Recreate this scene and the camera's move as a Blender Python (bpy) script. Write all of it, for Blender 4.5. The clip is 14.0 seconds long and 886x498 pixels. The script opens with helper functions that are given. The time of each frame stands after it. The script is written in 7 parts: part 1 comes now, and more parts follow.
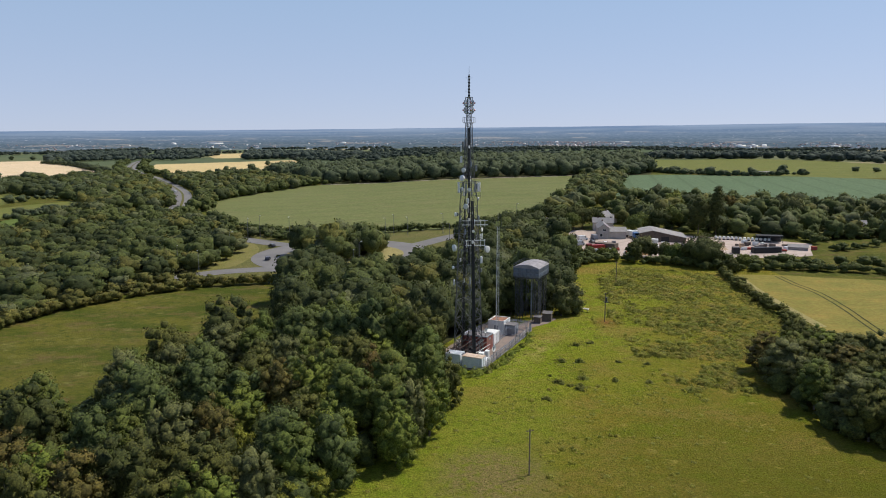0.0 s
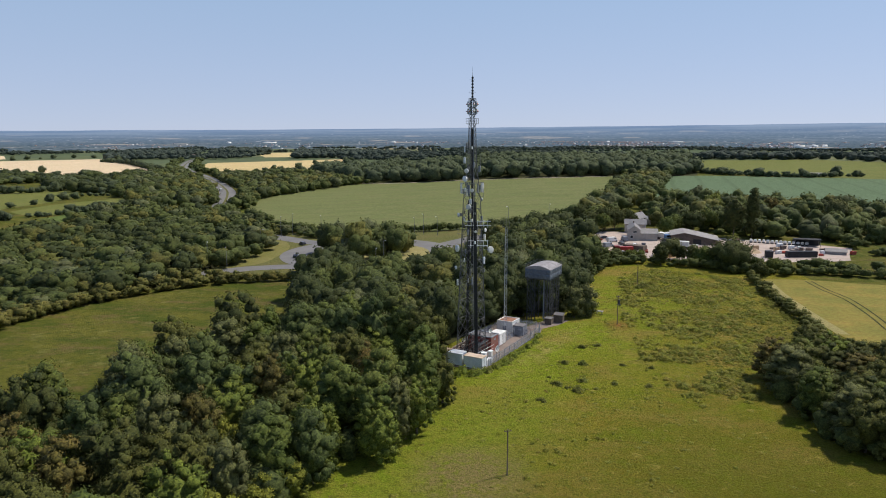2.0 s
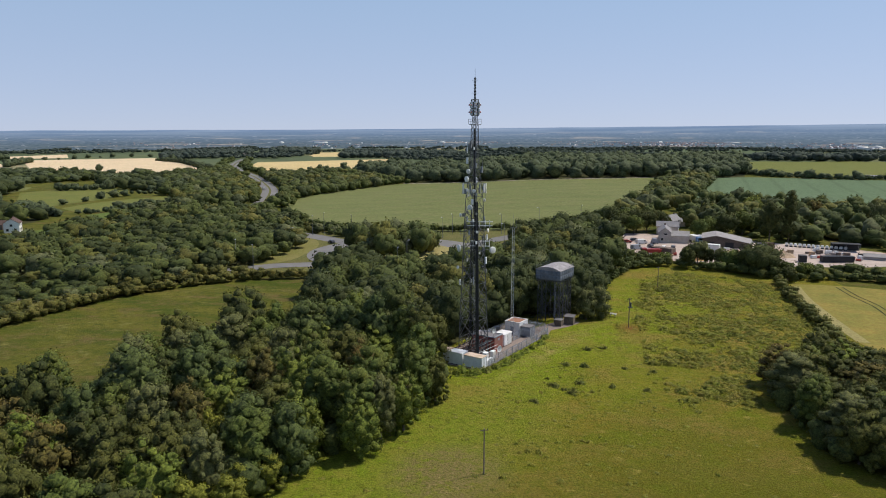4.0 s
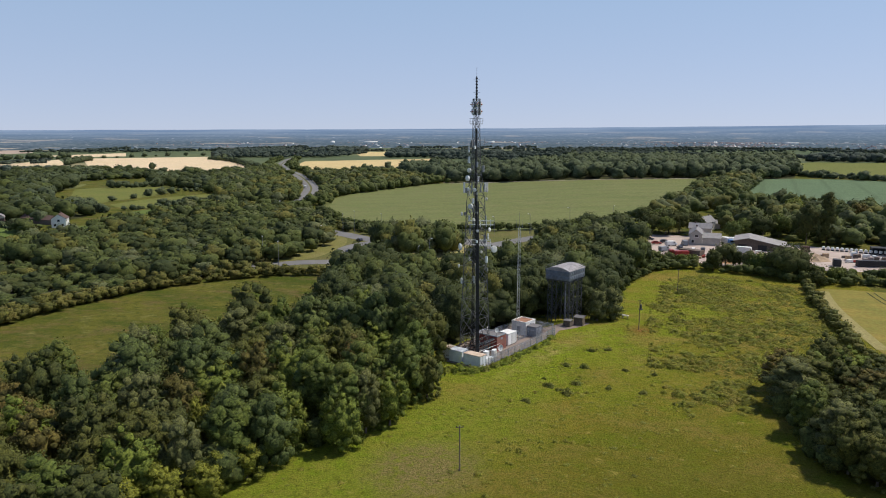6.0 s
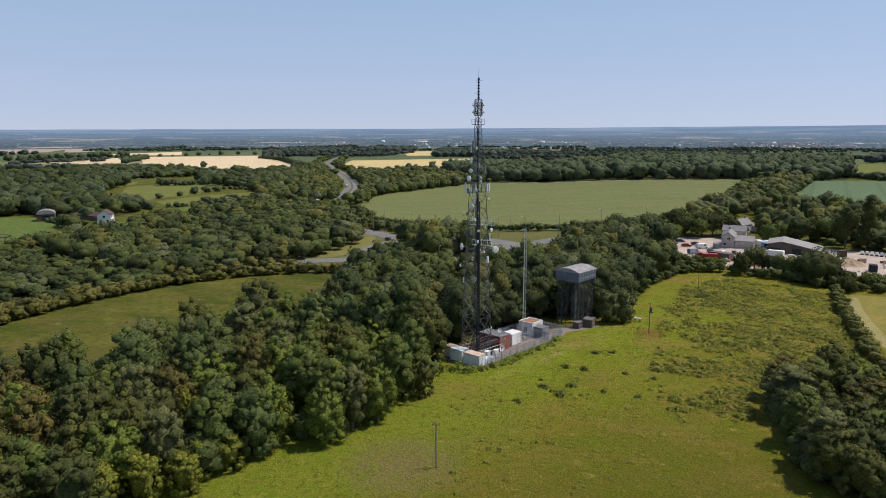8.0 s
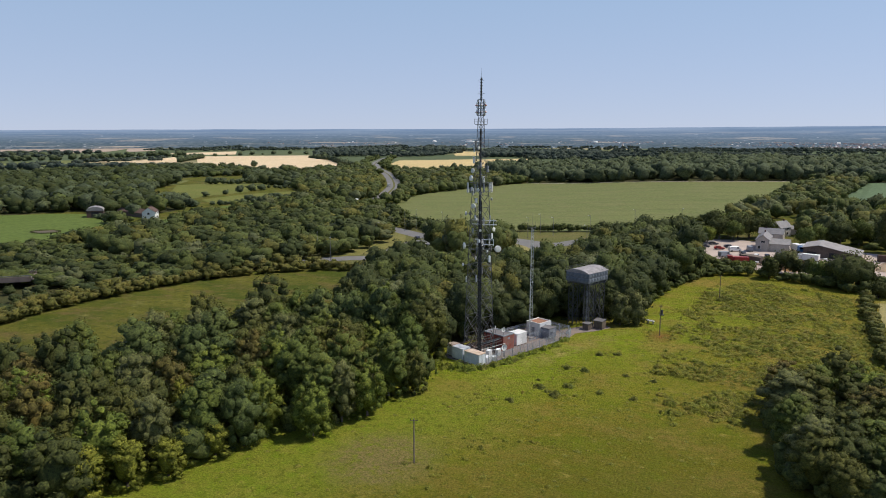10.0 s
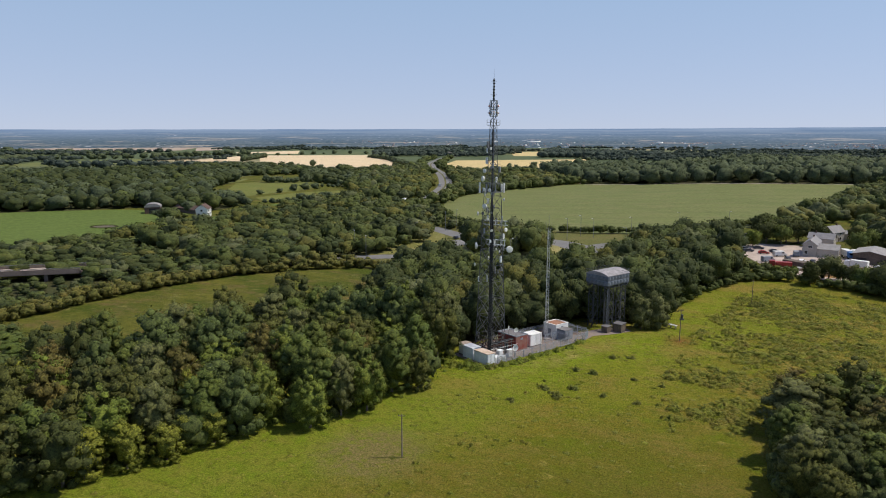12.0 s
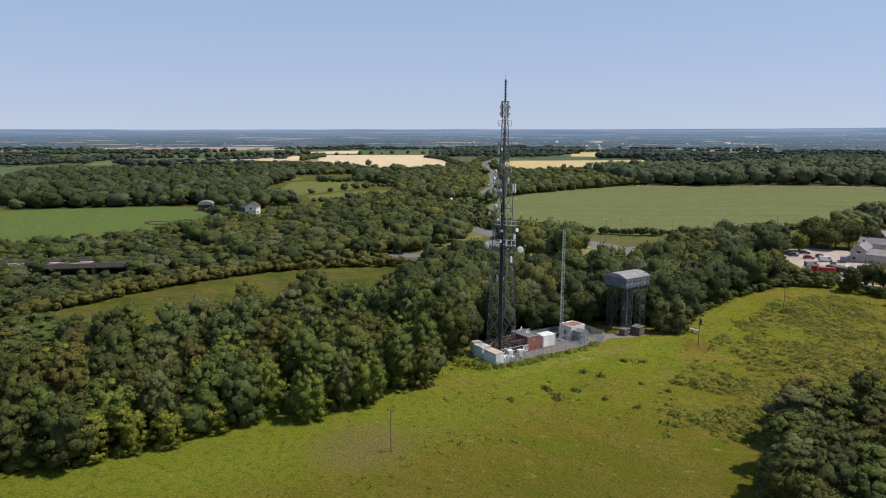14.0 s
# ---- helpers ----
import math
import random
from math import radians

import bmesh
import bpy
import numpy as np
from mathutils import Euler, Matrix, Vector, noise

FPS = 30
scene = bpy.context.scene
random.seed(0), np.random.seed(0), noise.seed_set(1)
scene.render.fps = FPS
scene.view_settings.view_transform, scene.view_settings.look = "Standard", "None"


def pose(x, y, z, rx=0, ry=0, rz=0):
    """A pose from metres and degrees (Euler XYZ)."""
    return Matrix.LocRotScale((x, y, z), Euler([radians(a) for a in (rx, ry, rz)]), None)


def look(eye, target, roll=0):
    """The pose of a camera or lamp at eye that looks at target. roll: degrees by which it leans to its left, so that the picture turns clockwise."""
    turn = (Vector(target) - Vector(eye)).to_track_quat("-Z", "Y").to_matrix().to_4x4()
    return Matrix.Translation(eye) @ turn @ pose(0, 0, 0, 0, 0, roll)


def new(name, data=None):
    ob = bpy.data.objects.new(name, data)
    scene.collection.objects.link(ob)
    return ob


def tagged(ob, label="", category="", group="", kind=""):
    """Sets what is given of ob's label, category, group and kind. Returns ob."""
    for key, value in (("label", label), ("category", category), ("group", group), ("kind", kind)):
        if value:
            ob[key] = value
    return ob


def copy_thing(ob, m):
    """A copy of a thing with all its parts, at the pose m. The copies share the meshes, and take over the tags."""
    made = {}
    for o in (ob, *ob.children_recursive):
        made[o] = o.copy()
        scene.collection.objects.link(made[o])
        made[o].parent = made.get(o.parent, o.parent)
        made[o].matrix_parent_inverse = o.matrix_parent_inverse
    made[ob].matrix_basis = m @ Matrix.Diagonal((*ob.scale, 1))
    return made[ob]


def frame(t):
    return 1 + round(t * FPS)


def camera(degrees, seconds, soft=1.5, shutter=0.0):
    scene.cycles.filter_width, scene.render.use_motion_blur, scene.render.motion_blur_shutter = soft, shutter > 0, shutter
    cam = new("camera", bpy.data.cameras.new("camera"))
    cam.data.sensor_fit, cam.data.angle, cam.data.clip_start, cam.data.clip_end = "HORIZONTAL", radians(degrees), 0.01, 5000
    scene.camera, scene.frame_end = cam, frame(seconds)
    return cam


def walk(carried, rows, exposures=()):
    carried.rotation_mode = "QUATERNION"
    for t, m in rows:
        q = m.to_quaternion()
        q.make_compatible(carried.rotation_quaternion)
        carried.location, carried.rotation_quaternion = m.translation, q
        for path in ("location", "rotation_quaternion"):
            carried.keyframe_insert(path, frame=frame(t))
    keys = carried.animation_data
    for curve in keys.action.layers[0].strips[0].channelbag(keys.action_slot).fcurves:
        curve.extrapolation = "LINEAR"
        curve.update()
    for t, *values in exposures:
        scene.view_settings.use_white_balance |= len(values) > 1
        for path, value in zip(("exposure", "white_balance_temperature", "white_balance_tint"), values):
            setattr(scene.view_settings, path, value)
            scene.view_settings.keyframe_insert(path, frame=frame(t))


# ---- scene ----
cam = camera(63.8, 14.0, 1.0)
METRES, EYE, TILT, LEAN, TURN = 77.0, 50.8, 0.0, 0.0, 0.0
ROWS = [
    (0.0, 0.0, 0.0, 0.0, -0.02, -9.4, 0.14),
    (0.5, 0.0334, -0.0038, 0.0012, 1.0, -9.41, 0.13),
    (1.0, 0.0671, -0.007, 0.0022, 2.04, -9.42, 0.11),
    (1.5, 0.1011, -0.0097, 0.0033, 3.07, -9.43, 0.1),
    (2.0, 0.1355, -0.012, 0.0038, 4.11, -9.43, 0.1),
    (2.5, 0.1696, -0.0135, 0.0046, 5.15, -9.45, 0.08),
    (3.0, 0.2043, -0.0139, 0.0056, 6.17, -9.44, 0.06),
    (5.5, 0.3795, -0.0052, 0.0042, 11.3, -9.43, -0.0),
    (6.0, 0.4151, -0.0019, 0.004, 12.32, -9.44, -0.02),
    (6.5, 0.4506, 0.0021, 0.0043, 13.33, -9.45, -0.04),
    (7.0, 0.4862, 0.0067, 0.0058, 14.36, -9.46, -0.04),
    (7.5, 0.5214, 0.0117, 0.007, 15.41, -9.47, -0.06),
    (8.0, 0.557, 0.0175, 0.0069, 16.48, -9.48, -0.07),
    (10.5, 0.7362, 0.0549, 0.0065, 21.93, -9.48, -0.1),
    (11.0, 0.7718, 0.0644, 0.0074, 23.18, -9.49, -0.13),
    (11.5, 0.8071, 0.0744, 0.0079, 24.51, -9.48, -0.14),
    (12.0, 0.8426, 0.085, 0.0085, 25.83, -9.48, -0.16),
    (12.5, 0.8776, 0.0965, 0.0094, 27.07, -9.47, -0.18),
    (13.0, 0.9123, 0.1087, 0.0105, 28.31, -9.48, -0.17),
    (13.5, 0.9466, 0.1213, 0.0109, 29.54, -9.47, -0.18),
    (14.0, 0.9807, 0.1347, 0.0102, 30.78, -9.48, -0.18),
]
walk(cam, [(t, pose(0, 0, EYE, TILT, LEAN, TURN) @ pose(METRES * x, METRES * y, METRES * z, 90 + pitch, roll, yaw)) for t, x, y, z, yaw, pitch, roll in ROWS])

# ---- light ----
SUN_AZ, SUN_EL = 63.0, 57.0
world = bpy.data.worlds.new("world")
scene.world = world
world.use_nodes = True
wn = world.node_tree.nodes
sky = wn.new("ShaderNodeTexSky")
sky.sky_type = "NISHITA"
sky.sun_disc = False
sky.sun_elevation, sky.sun_rotation = radians(SUN_EL), radians(SUN_AZ)
sky.air_density, sky.dust_density, sky.ozone_density, sky.altitude = 1.0, 0.35, 3.5, 60
way, lift, tint = wn.new("ShaderNodeTexCoord"), wn.new("ShaderNodeVectorMath"), wn.new("ShaderNodeMix")
lift.inputs[1].default_value = (0, 0, 0.055)
tint.data_type, tint.blend_type = "RGBA", "MULTIPLY"
tint.inputs["Factor"].default_value, tint.inputs[7].default_value = 1.0, (1.14, 0.98, 1.04, 1)
world.node_tree.links.new(way.outputs["Generated"], lift.inputs[0])
world.node_tree.links.new(lift.outputs[0], sky.inputs[0])
world.node_tree.links.new(sky.outputs[0], tint.inputs[6])
# pale summer haze low in the sky, a little warmer towards the horizon
split, height, fade = wn.new("ShaderNodeSeparateXYZ"), wn.new("ShaderNodeMapRange"), wn.new("ShaderNodeMapRange")
pale, veil = wn.new("ShaderNodeMix"), wn.new("ShaderNodeMix")
pale.data_type = veil.data_type = "RGBA"
height.inputs["From Max"].default_value = 0.18
pale.inputs[6].default_value, pale.inputs[7].default_value = (4.02, 4.70, 6.30, 1), (3.18, 4.45, 6.15, 1)
fade.inputs["From Min"].default_value, fade.inputs["From Max"].default_value = 0.2, 0.8
fade.inputs["To Min"].default_value, fade.inputs["To Max"].default_value = 0.72, 0.0
world.node_tree.links.new(way.outputs["Generated"], split.inputs[0])
for x in (height, fade):
    world.node_tree.links.new(split.outputs["Z"], x.inputs[0])
world.node_tree.links.new(height.outputs[0], pale.inputs[0])
world.node_tree.links.new(fade.outputs[0], veil.inputs[0])
world.node_tree.links.new(tint.outputs[2], veil.inputs[6])
world.node_tree.links.new(pale.outputs[2], veil.inputs[7])
world.node_tree.links.new(veil.outputs[2], wn["Background"].inputs[0])
wn["Background"].inputs[1].default_value = 0.118
sun = new("sun", bpy.data.lights.new("sun", "SUN"))
sun.data.energy, sun.data.angle, sun.data.color = 4.3, radians(0.5), (1.0, 0.93, 0.80)
_a, _e = radians(SUN_AZ), radians(SUN_EL)
sun.matrix_world = look((300 * math.sin(_a) * math.cos(_e), 300 * math.cos(_a) * math.cos(_e), 300 * math.sin(_e)), (0, 0, 0))
scene.view_settings.exposure = 0.0


# ---- materials ----
def material(name, rough=0.8, metal=0.0, spec=0.3):
    m = bpy.data.materials.new(name)
    m.use_nodes = True
    b = m.node_tree.nodes["Principled BSDF"]
    b.inputs["Roughness"].default_value, b.inputs["Metallic"].default_value = rough, metal
    b.inputs["Specular IOR Level"].default_value = spec
    return m, m.node_tree.nodes, m.node_tree.links, b


def mix(n, l, fac, a, b, kind="MIX"):
    """A colour mix; a and b are colours or sockets."""
    x = n.new("ShaderNodeMix")
    x.data_type, x.blend_type = "RGBA", kind
    for socket, v in ((x.inputs["Factor"], fac), (x.inputs[6], a), (x.inputs[7], b)):
        if isinstance(v, bpy.types.NodeSocket):
            l.new(v, socket)
        else:
            socket.default_value = (*v, 1) if isinstance(v, tuple) else v
    return x.outputs[2]


def noise_of(n, l, scale, detail=4.0, rough=0.55, stretch=(1, 1, 1), turn=0.0, lo=0.35, hi=0.65):
    """Noise in metres, spread between lo and hi."""
    c, mp = n.new("ShaderNodeTexCoord"), n.new("ShaderNodeMapping")
    mp.inputs["Scale"].default_value, mp.inputs["Rotation"].default_value = stretch, (0, 0, turn)
    t, r = n.new("ShaderNodeTexNoise"), n.new("ShaderNodeMapRange")
    t.inputs["Scale"].default_value, t.inputs["Detail"].default_value, t.inputs["Roughness"].default_value = scale, detail, rough
    r.inputs["From Min"].default_value, r.inputs["From Max"].default_value = lo, hi
    l.new(c.outputs["Object"], mp.inputs[0])
    l.new(mp.outputs[0], t.inputs["Vector"])
    l.new(t.outputs[0], r.inputs[0])
    return r.outputs[0]


def bump(n, l, b, height, strength, distance):
    x = n.new("ShaderNodeBump")
    x.inputs["Strength"].default_value, x.inputs["Distance"].default_value = strength, distance
    l.new(height, x.inputs["Height"])
    l.new(x.outputs[0], b.inputs["Normal"])


def plain(name, a, c, scale=3.0, rough=0.7, metal=0.0, relief=0.02, fine=25.0, spec=0.3):
    """A worn surface: colour a with blotches of c, and fine grain."""
    m, n, l, b = material(name, rough, metal, spec)
    col = mix(n, l, noise_of(n, l, scale), a, c)
    grain = noise_of(n, l, fine, 3)
    col = mix(n, l, 0.25, col, mix(n, l, grain, tuple(v * 0.6 for v in a), tuple(min(1, v * 1.3) for v in a)))
    obj = n.new("ShaderNodeObjectInfo")
    hsv = n.new("ShaderNodeHueSaturation")
    r = n.new("ShaderNodeMapRange")
    r.inputs["To Min"].default_value, r.inputs["To Max"].default_value = 0.88, 1.12
    l.new(obj.outputs["Random"], r.inputs[0])
    l.new(r.outputs[0], hsv.inputs["Value"])
    l.new(col, hsv.inputs["Color"])
    l.new(hsv.outputs[0], b.inputs["Base Color"])
    if relief:
        bump(n, l, b, grain, 0.4, relief)
    return m


def crop(name, a, c, d, large=0.012, small=0.6, rows=0.0, turn=0.0, stretch=(1, 1, 1), relief=0.15):
    """Ground cover: a and c in large drifts, d in fine flecks; rows: spacing of drill lines in metres."""
    m, n, l, b = material(name, 0.95, 0, 0.1)
    col = mix(n, l, noise_of(n, l, large, 5, 0.6, stretch, turn), a, c)
    fine = noise_of(n, l, small, 5, 0.7)
    col = mix(n, l, noise_of(n, l, small * 0.13, 4, 0.6, lo=0.45, hi=0.7), col, d)
    col = mix(n, l, 0.45, col, mix(n, l, fine, tuple(v * 0.45 for v in a), tuple(min(1, v * 1.5) for v in c)))
    if rows:
        co, mp, w = n.new("ShaderNodeTexCoord"), n.new("ShaderNodeMapping"), n.new("ShaderNodeTexWave")
        mp.inputs["Rotation"].default_value = (0, 0, turn)
        w.inputs["Scale"].default_value, w.inputs["Distortion"].default_value = 0.314 / rows, 0.4
        l.new(co.outputs["Object"], mp.inputs[0])
        l.new(mp.outputs[0], w.inputs["Vector"])
        k = n.new("ShaderNodeMapRange")
        k.inputs["From Min"].default_value, k.inputs["From Max"].default_value = 0.9, 1.0
        k.inputs["To Max"].default_value = 0.32
        l.new(w.outputs["Fac"], k.inputs[0])
        col = mix(n, l, k.outputs[0], col, tuple(v * 0.6 for v in d))
    l.new(col, b.inputs["Base Color"])
    if relief:
        bump(n, l, b, fine, 0.6, relief)
    return m


def leaves(name, a, c, d, patch=0.0, grain=2.6):
    """Foliage: colour by leaf clump, by tree and (for joined woods) by drifts of patch size; grain: fineness of the leaf relief."""
    m, n, l, b = material(name, 0.75, 0, 0.16)
    geo, obj = n.new("ShaderNodeNewGeometry"), n.new("ShaderNodeObjectInfo")
    tree = noise_of(n, l, patch, 2, 0.5, lo=0.3, hi=0.7) if patch else obj.outputs["Random"]
    col = mix(n, l, tree, a, c)
    col = mix(n, l, noise_of(n, l, 0.35, 3), col, d)
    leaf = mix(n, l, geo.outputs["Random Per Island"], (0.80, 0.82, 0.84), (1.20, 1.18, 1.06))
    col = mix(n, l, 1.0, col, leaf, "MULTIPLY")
    # one grain noise sets relief and colour together, darker where it dips
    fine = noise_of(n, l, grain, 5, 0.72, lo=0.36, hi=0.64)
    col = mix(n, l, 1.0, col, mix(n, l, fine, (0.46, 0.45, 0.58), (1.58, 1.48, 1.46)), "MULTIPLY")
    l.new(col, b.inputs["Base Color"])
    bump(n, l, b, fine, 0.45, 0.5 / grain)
    tr, add = n.new("ShaderNodeBsdfTranslucent"), n.new("ShaderNodeMixShader")
    l.new(col, tr.inputs["Color"])
    add.inputs[0].default_value = 0.22
    l.new(b.outputs[0], add.inputs[1])
    l.new(tr.outputs[0], add.inputs[2])
    l.new(add.outputs[0], n["Material Output"].inputs["Surface"])
    return m


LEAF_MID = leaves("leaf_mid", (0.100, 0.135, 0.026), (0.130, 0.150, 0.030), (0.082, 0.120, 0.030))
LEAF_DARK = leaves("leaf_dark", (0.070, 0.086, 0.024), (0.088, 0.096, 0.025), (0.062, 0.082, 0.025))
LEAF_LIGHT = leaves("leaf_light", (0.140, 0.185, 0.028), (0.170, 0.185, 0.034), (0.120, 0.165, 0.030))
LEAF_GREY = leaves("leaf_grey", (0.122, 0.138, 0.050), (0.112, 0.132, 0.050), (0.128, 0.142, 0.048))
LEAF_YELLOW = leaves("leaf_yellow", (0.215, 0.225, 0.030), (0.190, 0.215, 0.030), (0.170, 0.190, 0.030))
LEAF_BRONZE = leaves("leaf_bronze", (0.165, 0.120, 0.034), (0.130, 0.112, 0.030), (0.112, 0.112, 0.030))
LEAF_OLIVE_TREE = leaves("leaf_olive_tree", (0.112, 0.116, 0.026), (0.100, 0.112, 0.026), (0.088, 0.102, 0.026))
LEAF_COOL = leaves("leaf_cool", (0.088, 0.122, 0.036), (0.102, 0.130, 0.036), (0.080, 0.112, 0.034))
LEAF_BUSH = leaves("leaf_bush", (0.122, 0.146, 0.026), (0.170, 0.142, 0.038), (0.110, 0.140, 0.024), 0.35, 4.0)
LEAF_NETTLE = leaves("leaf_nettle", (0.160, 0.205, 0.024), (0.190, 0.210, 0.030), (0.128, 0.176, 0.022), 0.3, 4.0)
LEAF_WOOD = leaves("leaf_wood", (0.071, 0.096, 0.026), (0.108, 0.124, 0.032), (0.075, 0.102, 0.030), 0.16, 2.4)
# a dark leaf tone, deepened further to paint shade behind the compound
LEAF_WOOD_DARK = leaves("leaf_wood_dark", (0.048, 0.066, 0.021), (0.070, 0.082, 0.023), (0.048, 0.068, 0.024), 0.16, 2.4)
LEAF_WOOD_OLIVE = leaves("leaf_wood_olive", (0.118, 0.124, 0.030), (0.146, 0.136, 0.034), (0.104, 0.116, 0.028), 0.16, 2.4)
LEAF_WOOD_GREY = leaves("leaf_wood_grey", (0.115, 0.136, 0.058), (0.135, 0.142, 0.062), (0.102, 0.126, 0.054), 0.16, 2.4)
# aerial haze is put into the next two leaf colours as a bluish tint
LEAF_FAR_HAZED = leaves("leaf_far_hazed", (0.070, 0.096, 0.048), (0.104, 0.126, 0.054), (0.076, 0.104, 0.052), 0.05, 0.9)
LEAF_PLAIN_HAZED = leaves("leaf_plain_hazed", (0.054, 0.078, 0.062), (0.074, 0.094, 0.068), (0.058, 0.084, 0.064), 0.02, 0.5)
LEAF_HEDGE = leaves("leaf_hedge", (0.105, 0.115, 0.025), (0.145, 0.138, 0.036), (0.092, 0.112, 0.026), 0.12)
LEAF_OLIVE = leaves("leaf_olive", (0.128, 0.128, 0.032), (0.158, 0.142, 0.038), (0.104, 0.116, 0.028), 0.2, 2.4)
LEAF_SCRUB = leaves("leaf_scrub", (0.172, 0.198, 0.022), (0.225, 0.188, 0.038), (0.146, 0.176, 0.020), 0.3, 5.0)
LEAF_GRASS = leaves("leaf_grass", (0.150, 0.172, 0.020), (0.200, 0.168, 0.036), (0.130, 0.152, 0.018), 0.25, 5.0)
BARK = plain("bark", (0.12, 0.09, 0.065), (0.2, 0.17, 0.14), 2.0, 0.9, 0, 0.03)


def meadow():
    """Rough grassland: bright and olive drifts, dead patches, rank tufts, fine blades."""
    m, n, l, b = material("meadow", 0.95, 0, 0.08)
    c, mp, gr = n.new("ShaderNodeTexCoord"), n.new("ShaderNodeMapping"), n.new("ShaderNodeTexGradient")
    mp.vector_type, gr.gradient_type = "TEXTURE", "SPHERICAL"
    mp.inputs["Location"].default_value, mp.inputs["Rotation"].default_value, mp.inputs["Scale"].default_value = (22, 172, 0), (0, 0, radians(-25)), (42, 130, 100)
    l.new(c.outputs["Object"], mp.inputs[0])
    l.new(mp.outputs[0], gr.inputs[0])
    drift, add = noise_of(n, l, 0.05, 5, 0.65, lo=0.3, hi=0.7), n.new("ShaderNodeMath")
    add.operation = "MULTIPLY_ADD"
    l.new(gr.outputs["Fac"], add.inputs[0])
    add.inputs[1].default_value = 1.5
    sub = n.new("ShaderNodeMath")
    sub.operation = "SUBTRACT"
    l.new(drift, sub.inputs[0])
    sub.inputs[1].default_value = 0.62
    l.new(sub.outputs[0], add.inputs[2])
    add.use_clamp = True
    olive = mix(n, l, noise_of(n, l, 0.06, 6, 0.7), (0.205, 0.162, 0.027), (0.140, 0.142, 0.017))
    col = mix(n, l, add.outputs[0], olive, (0.180, 0.240, 0.016))
    # greener and browner drifts, a dry worn patch by the timber pole
    col = mix(n, l, noise_of(n, l, 0.16, 6, 0.72, lo=0.46, hi=0.62), col, (0.138, 0.170, 0.012))
    col = mix(n, l, noise_of(n, l, 0.045, 6, 0.72, (1, 1.6, 1), 0.5, lo=0.47, hi=0.64), col, (0.235, 0.172, 0.055))
    spot, ball = n.new("ShaderNodeMapping"), n.new("ShaderNodeTexGradient")
    spot.vector_type, ball.gradient_type = "TEXTURE", "SPHERICAL"
    spot.inputs["Location"].default_value, spot.inputs["Scale"].default_value = (7.5, 99, 0), (11, 12, 12)
    l.new(c.outputs["Object"], spot.inputs[0])
    l.new(spot.outputs[0], ball.inputs[0])
    worn, ragged = n.new("ShaderNodeMath"), noise_of(n, l, 0.45, 6, 0.75, lo=0.35, hi=0.65)
    worn.operation = "MULTIPLY"
    l.new(ball.outputs["Fac"], worn.inputs[0])
    l.new(ragged, worn.inputs[1])
    col = mix(n, l, noise_of(n, l, 0.5, 6, 0.75, lo=0.50, hi=0.74), col, (0.122, 0.142, 0.016))
    col = mix(n, l, noise_of(n, l, 0.7, 6, 0.75, lo=0.53, hi=0.70), col, (0.230, 0.200, 0.060))
    lane, rim = n.new("ShaderNodeMapping"), n.new("ShaderNodeTexGradient")
    lane.vector_type, rim.gradient_type = "TEXTURE", "SPHERICAL"
    lane.inputs["Location"].default_value, lane.inputs["Rotation"].default_value, lane.inputs["Scale"].default_value = (-10, 92, 0), (0, 0, radians(-32)), (22, 62, 50)
    l.new(c.outputs["Object"], lane.inputs[0])
    l.new(lane.outputs[0], rim.inputs[0])
    fresh = n.new("ShaderNodeMapRange")
    fresh.inputs["From Max"].default_value = 0.5
    l.new(rim.outputs["Fac"], fresh.inputs[0])
    col = mix(n, l, fresh.outputs[0], col, mix(n, l, noise_of(n, l, 0.3, 5, 0.7), (0.150, 0.205, 0.018), (0.195, 0.200, 0.036)))
    # faint worn path beside the fence
    path, wear = n.new("ShaderNodeMapping"), n.new("ShaderNodeTexGradient")
    path.vector_type, wear.gradient_type = "TEXTURE", "SPHERICAL"
    path.inputs["Location"].default_value, path.inputs["Rotation"].default_value, path.inputs["Scale"].default_value = (24, 165, 0), (0, 0, radians(-26)), (4.5, 34, 30)
    l.new(c.outputs["Object"], path.inputs[0])
    l.new(path.outputs[0], wear.inputs[0])
    scuff = n.new("ShaderNodeMath")
    scuff.operation = "MULTIPLY"
    l.new(wear.outputs["Fac"], scuff.inputs[0])
    l.new(noise_of(n, l, 0.25, 5, 0.7, lo=0.42, hi=0.7), scuff.inputs[1])
    col = mix(n, l, scuff.outputs[0], col, (0.36, 0.29, 0.14))
    # wide soft gradient to a darker olive in the south-east of the meadow
    rank, olive_spot = n.new("ShaderNodeMapping"), n.new("ShaderNodeTexGradient")
    rank.vector_type, olive_spot.gradient_type = "TEXTURE", "SPHERICAL"
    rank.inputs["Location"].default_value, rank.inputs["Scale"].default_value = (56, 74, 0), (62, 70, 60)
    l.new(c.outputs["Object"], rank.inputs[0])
    l.new(rank.outputs[0], olive_spot.inputs[0])
    olive_fac = n.new("ShaderNodeMath")
    olive_fac.operation = "MULTIPLY"
    l.new(olive_spot.outputs["Fac"], olive_fac.inputs[0])
    olive_fac.inputs[1].default_value = 1.0
    col = mix(n, l, olive_fac.outputs[0], col, (0.092, 0.096, 0.012))
    # scorched ring round the electricity pole
    burn, ring = n.new("ShaderNodeMapping"), n.new("ShaderNodeTexGradient")
    burn.vector_type, ring.gradient_type = "TEXTURE", "SPHERICAL"
    burn.inputs["Location"].default_value, burn.inputs["Scale"].default_value = (44, 185.5, 0), (5.5, 6.5, 8)
    l.new(c.outputs["Object"], burn.inputs[0])
    l.new(burn.outputs[0], ring.inputs[0])
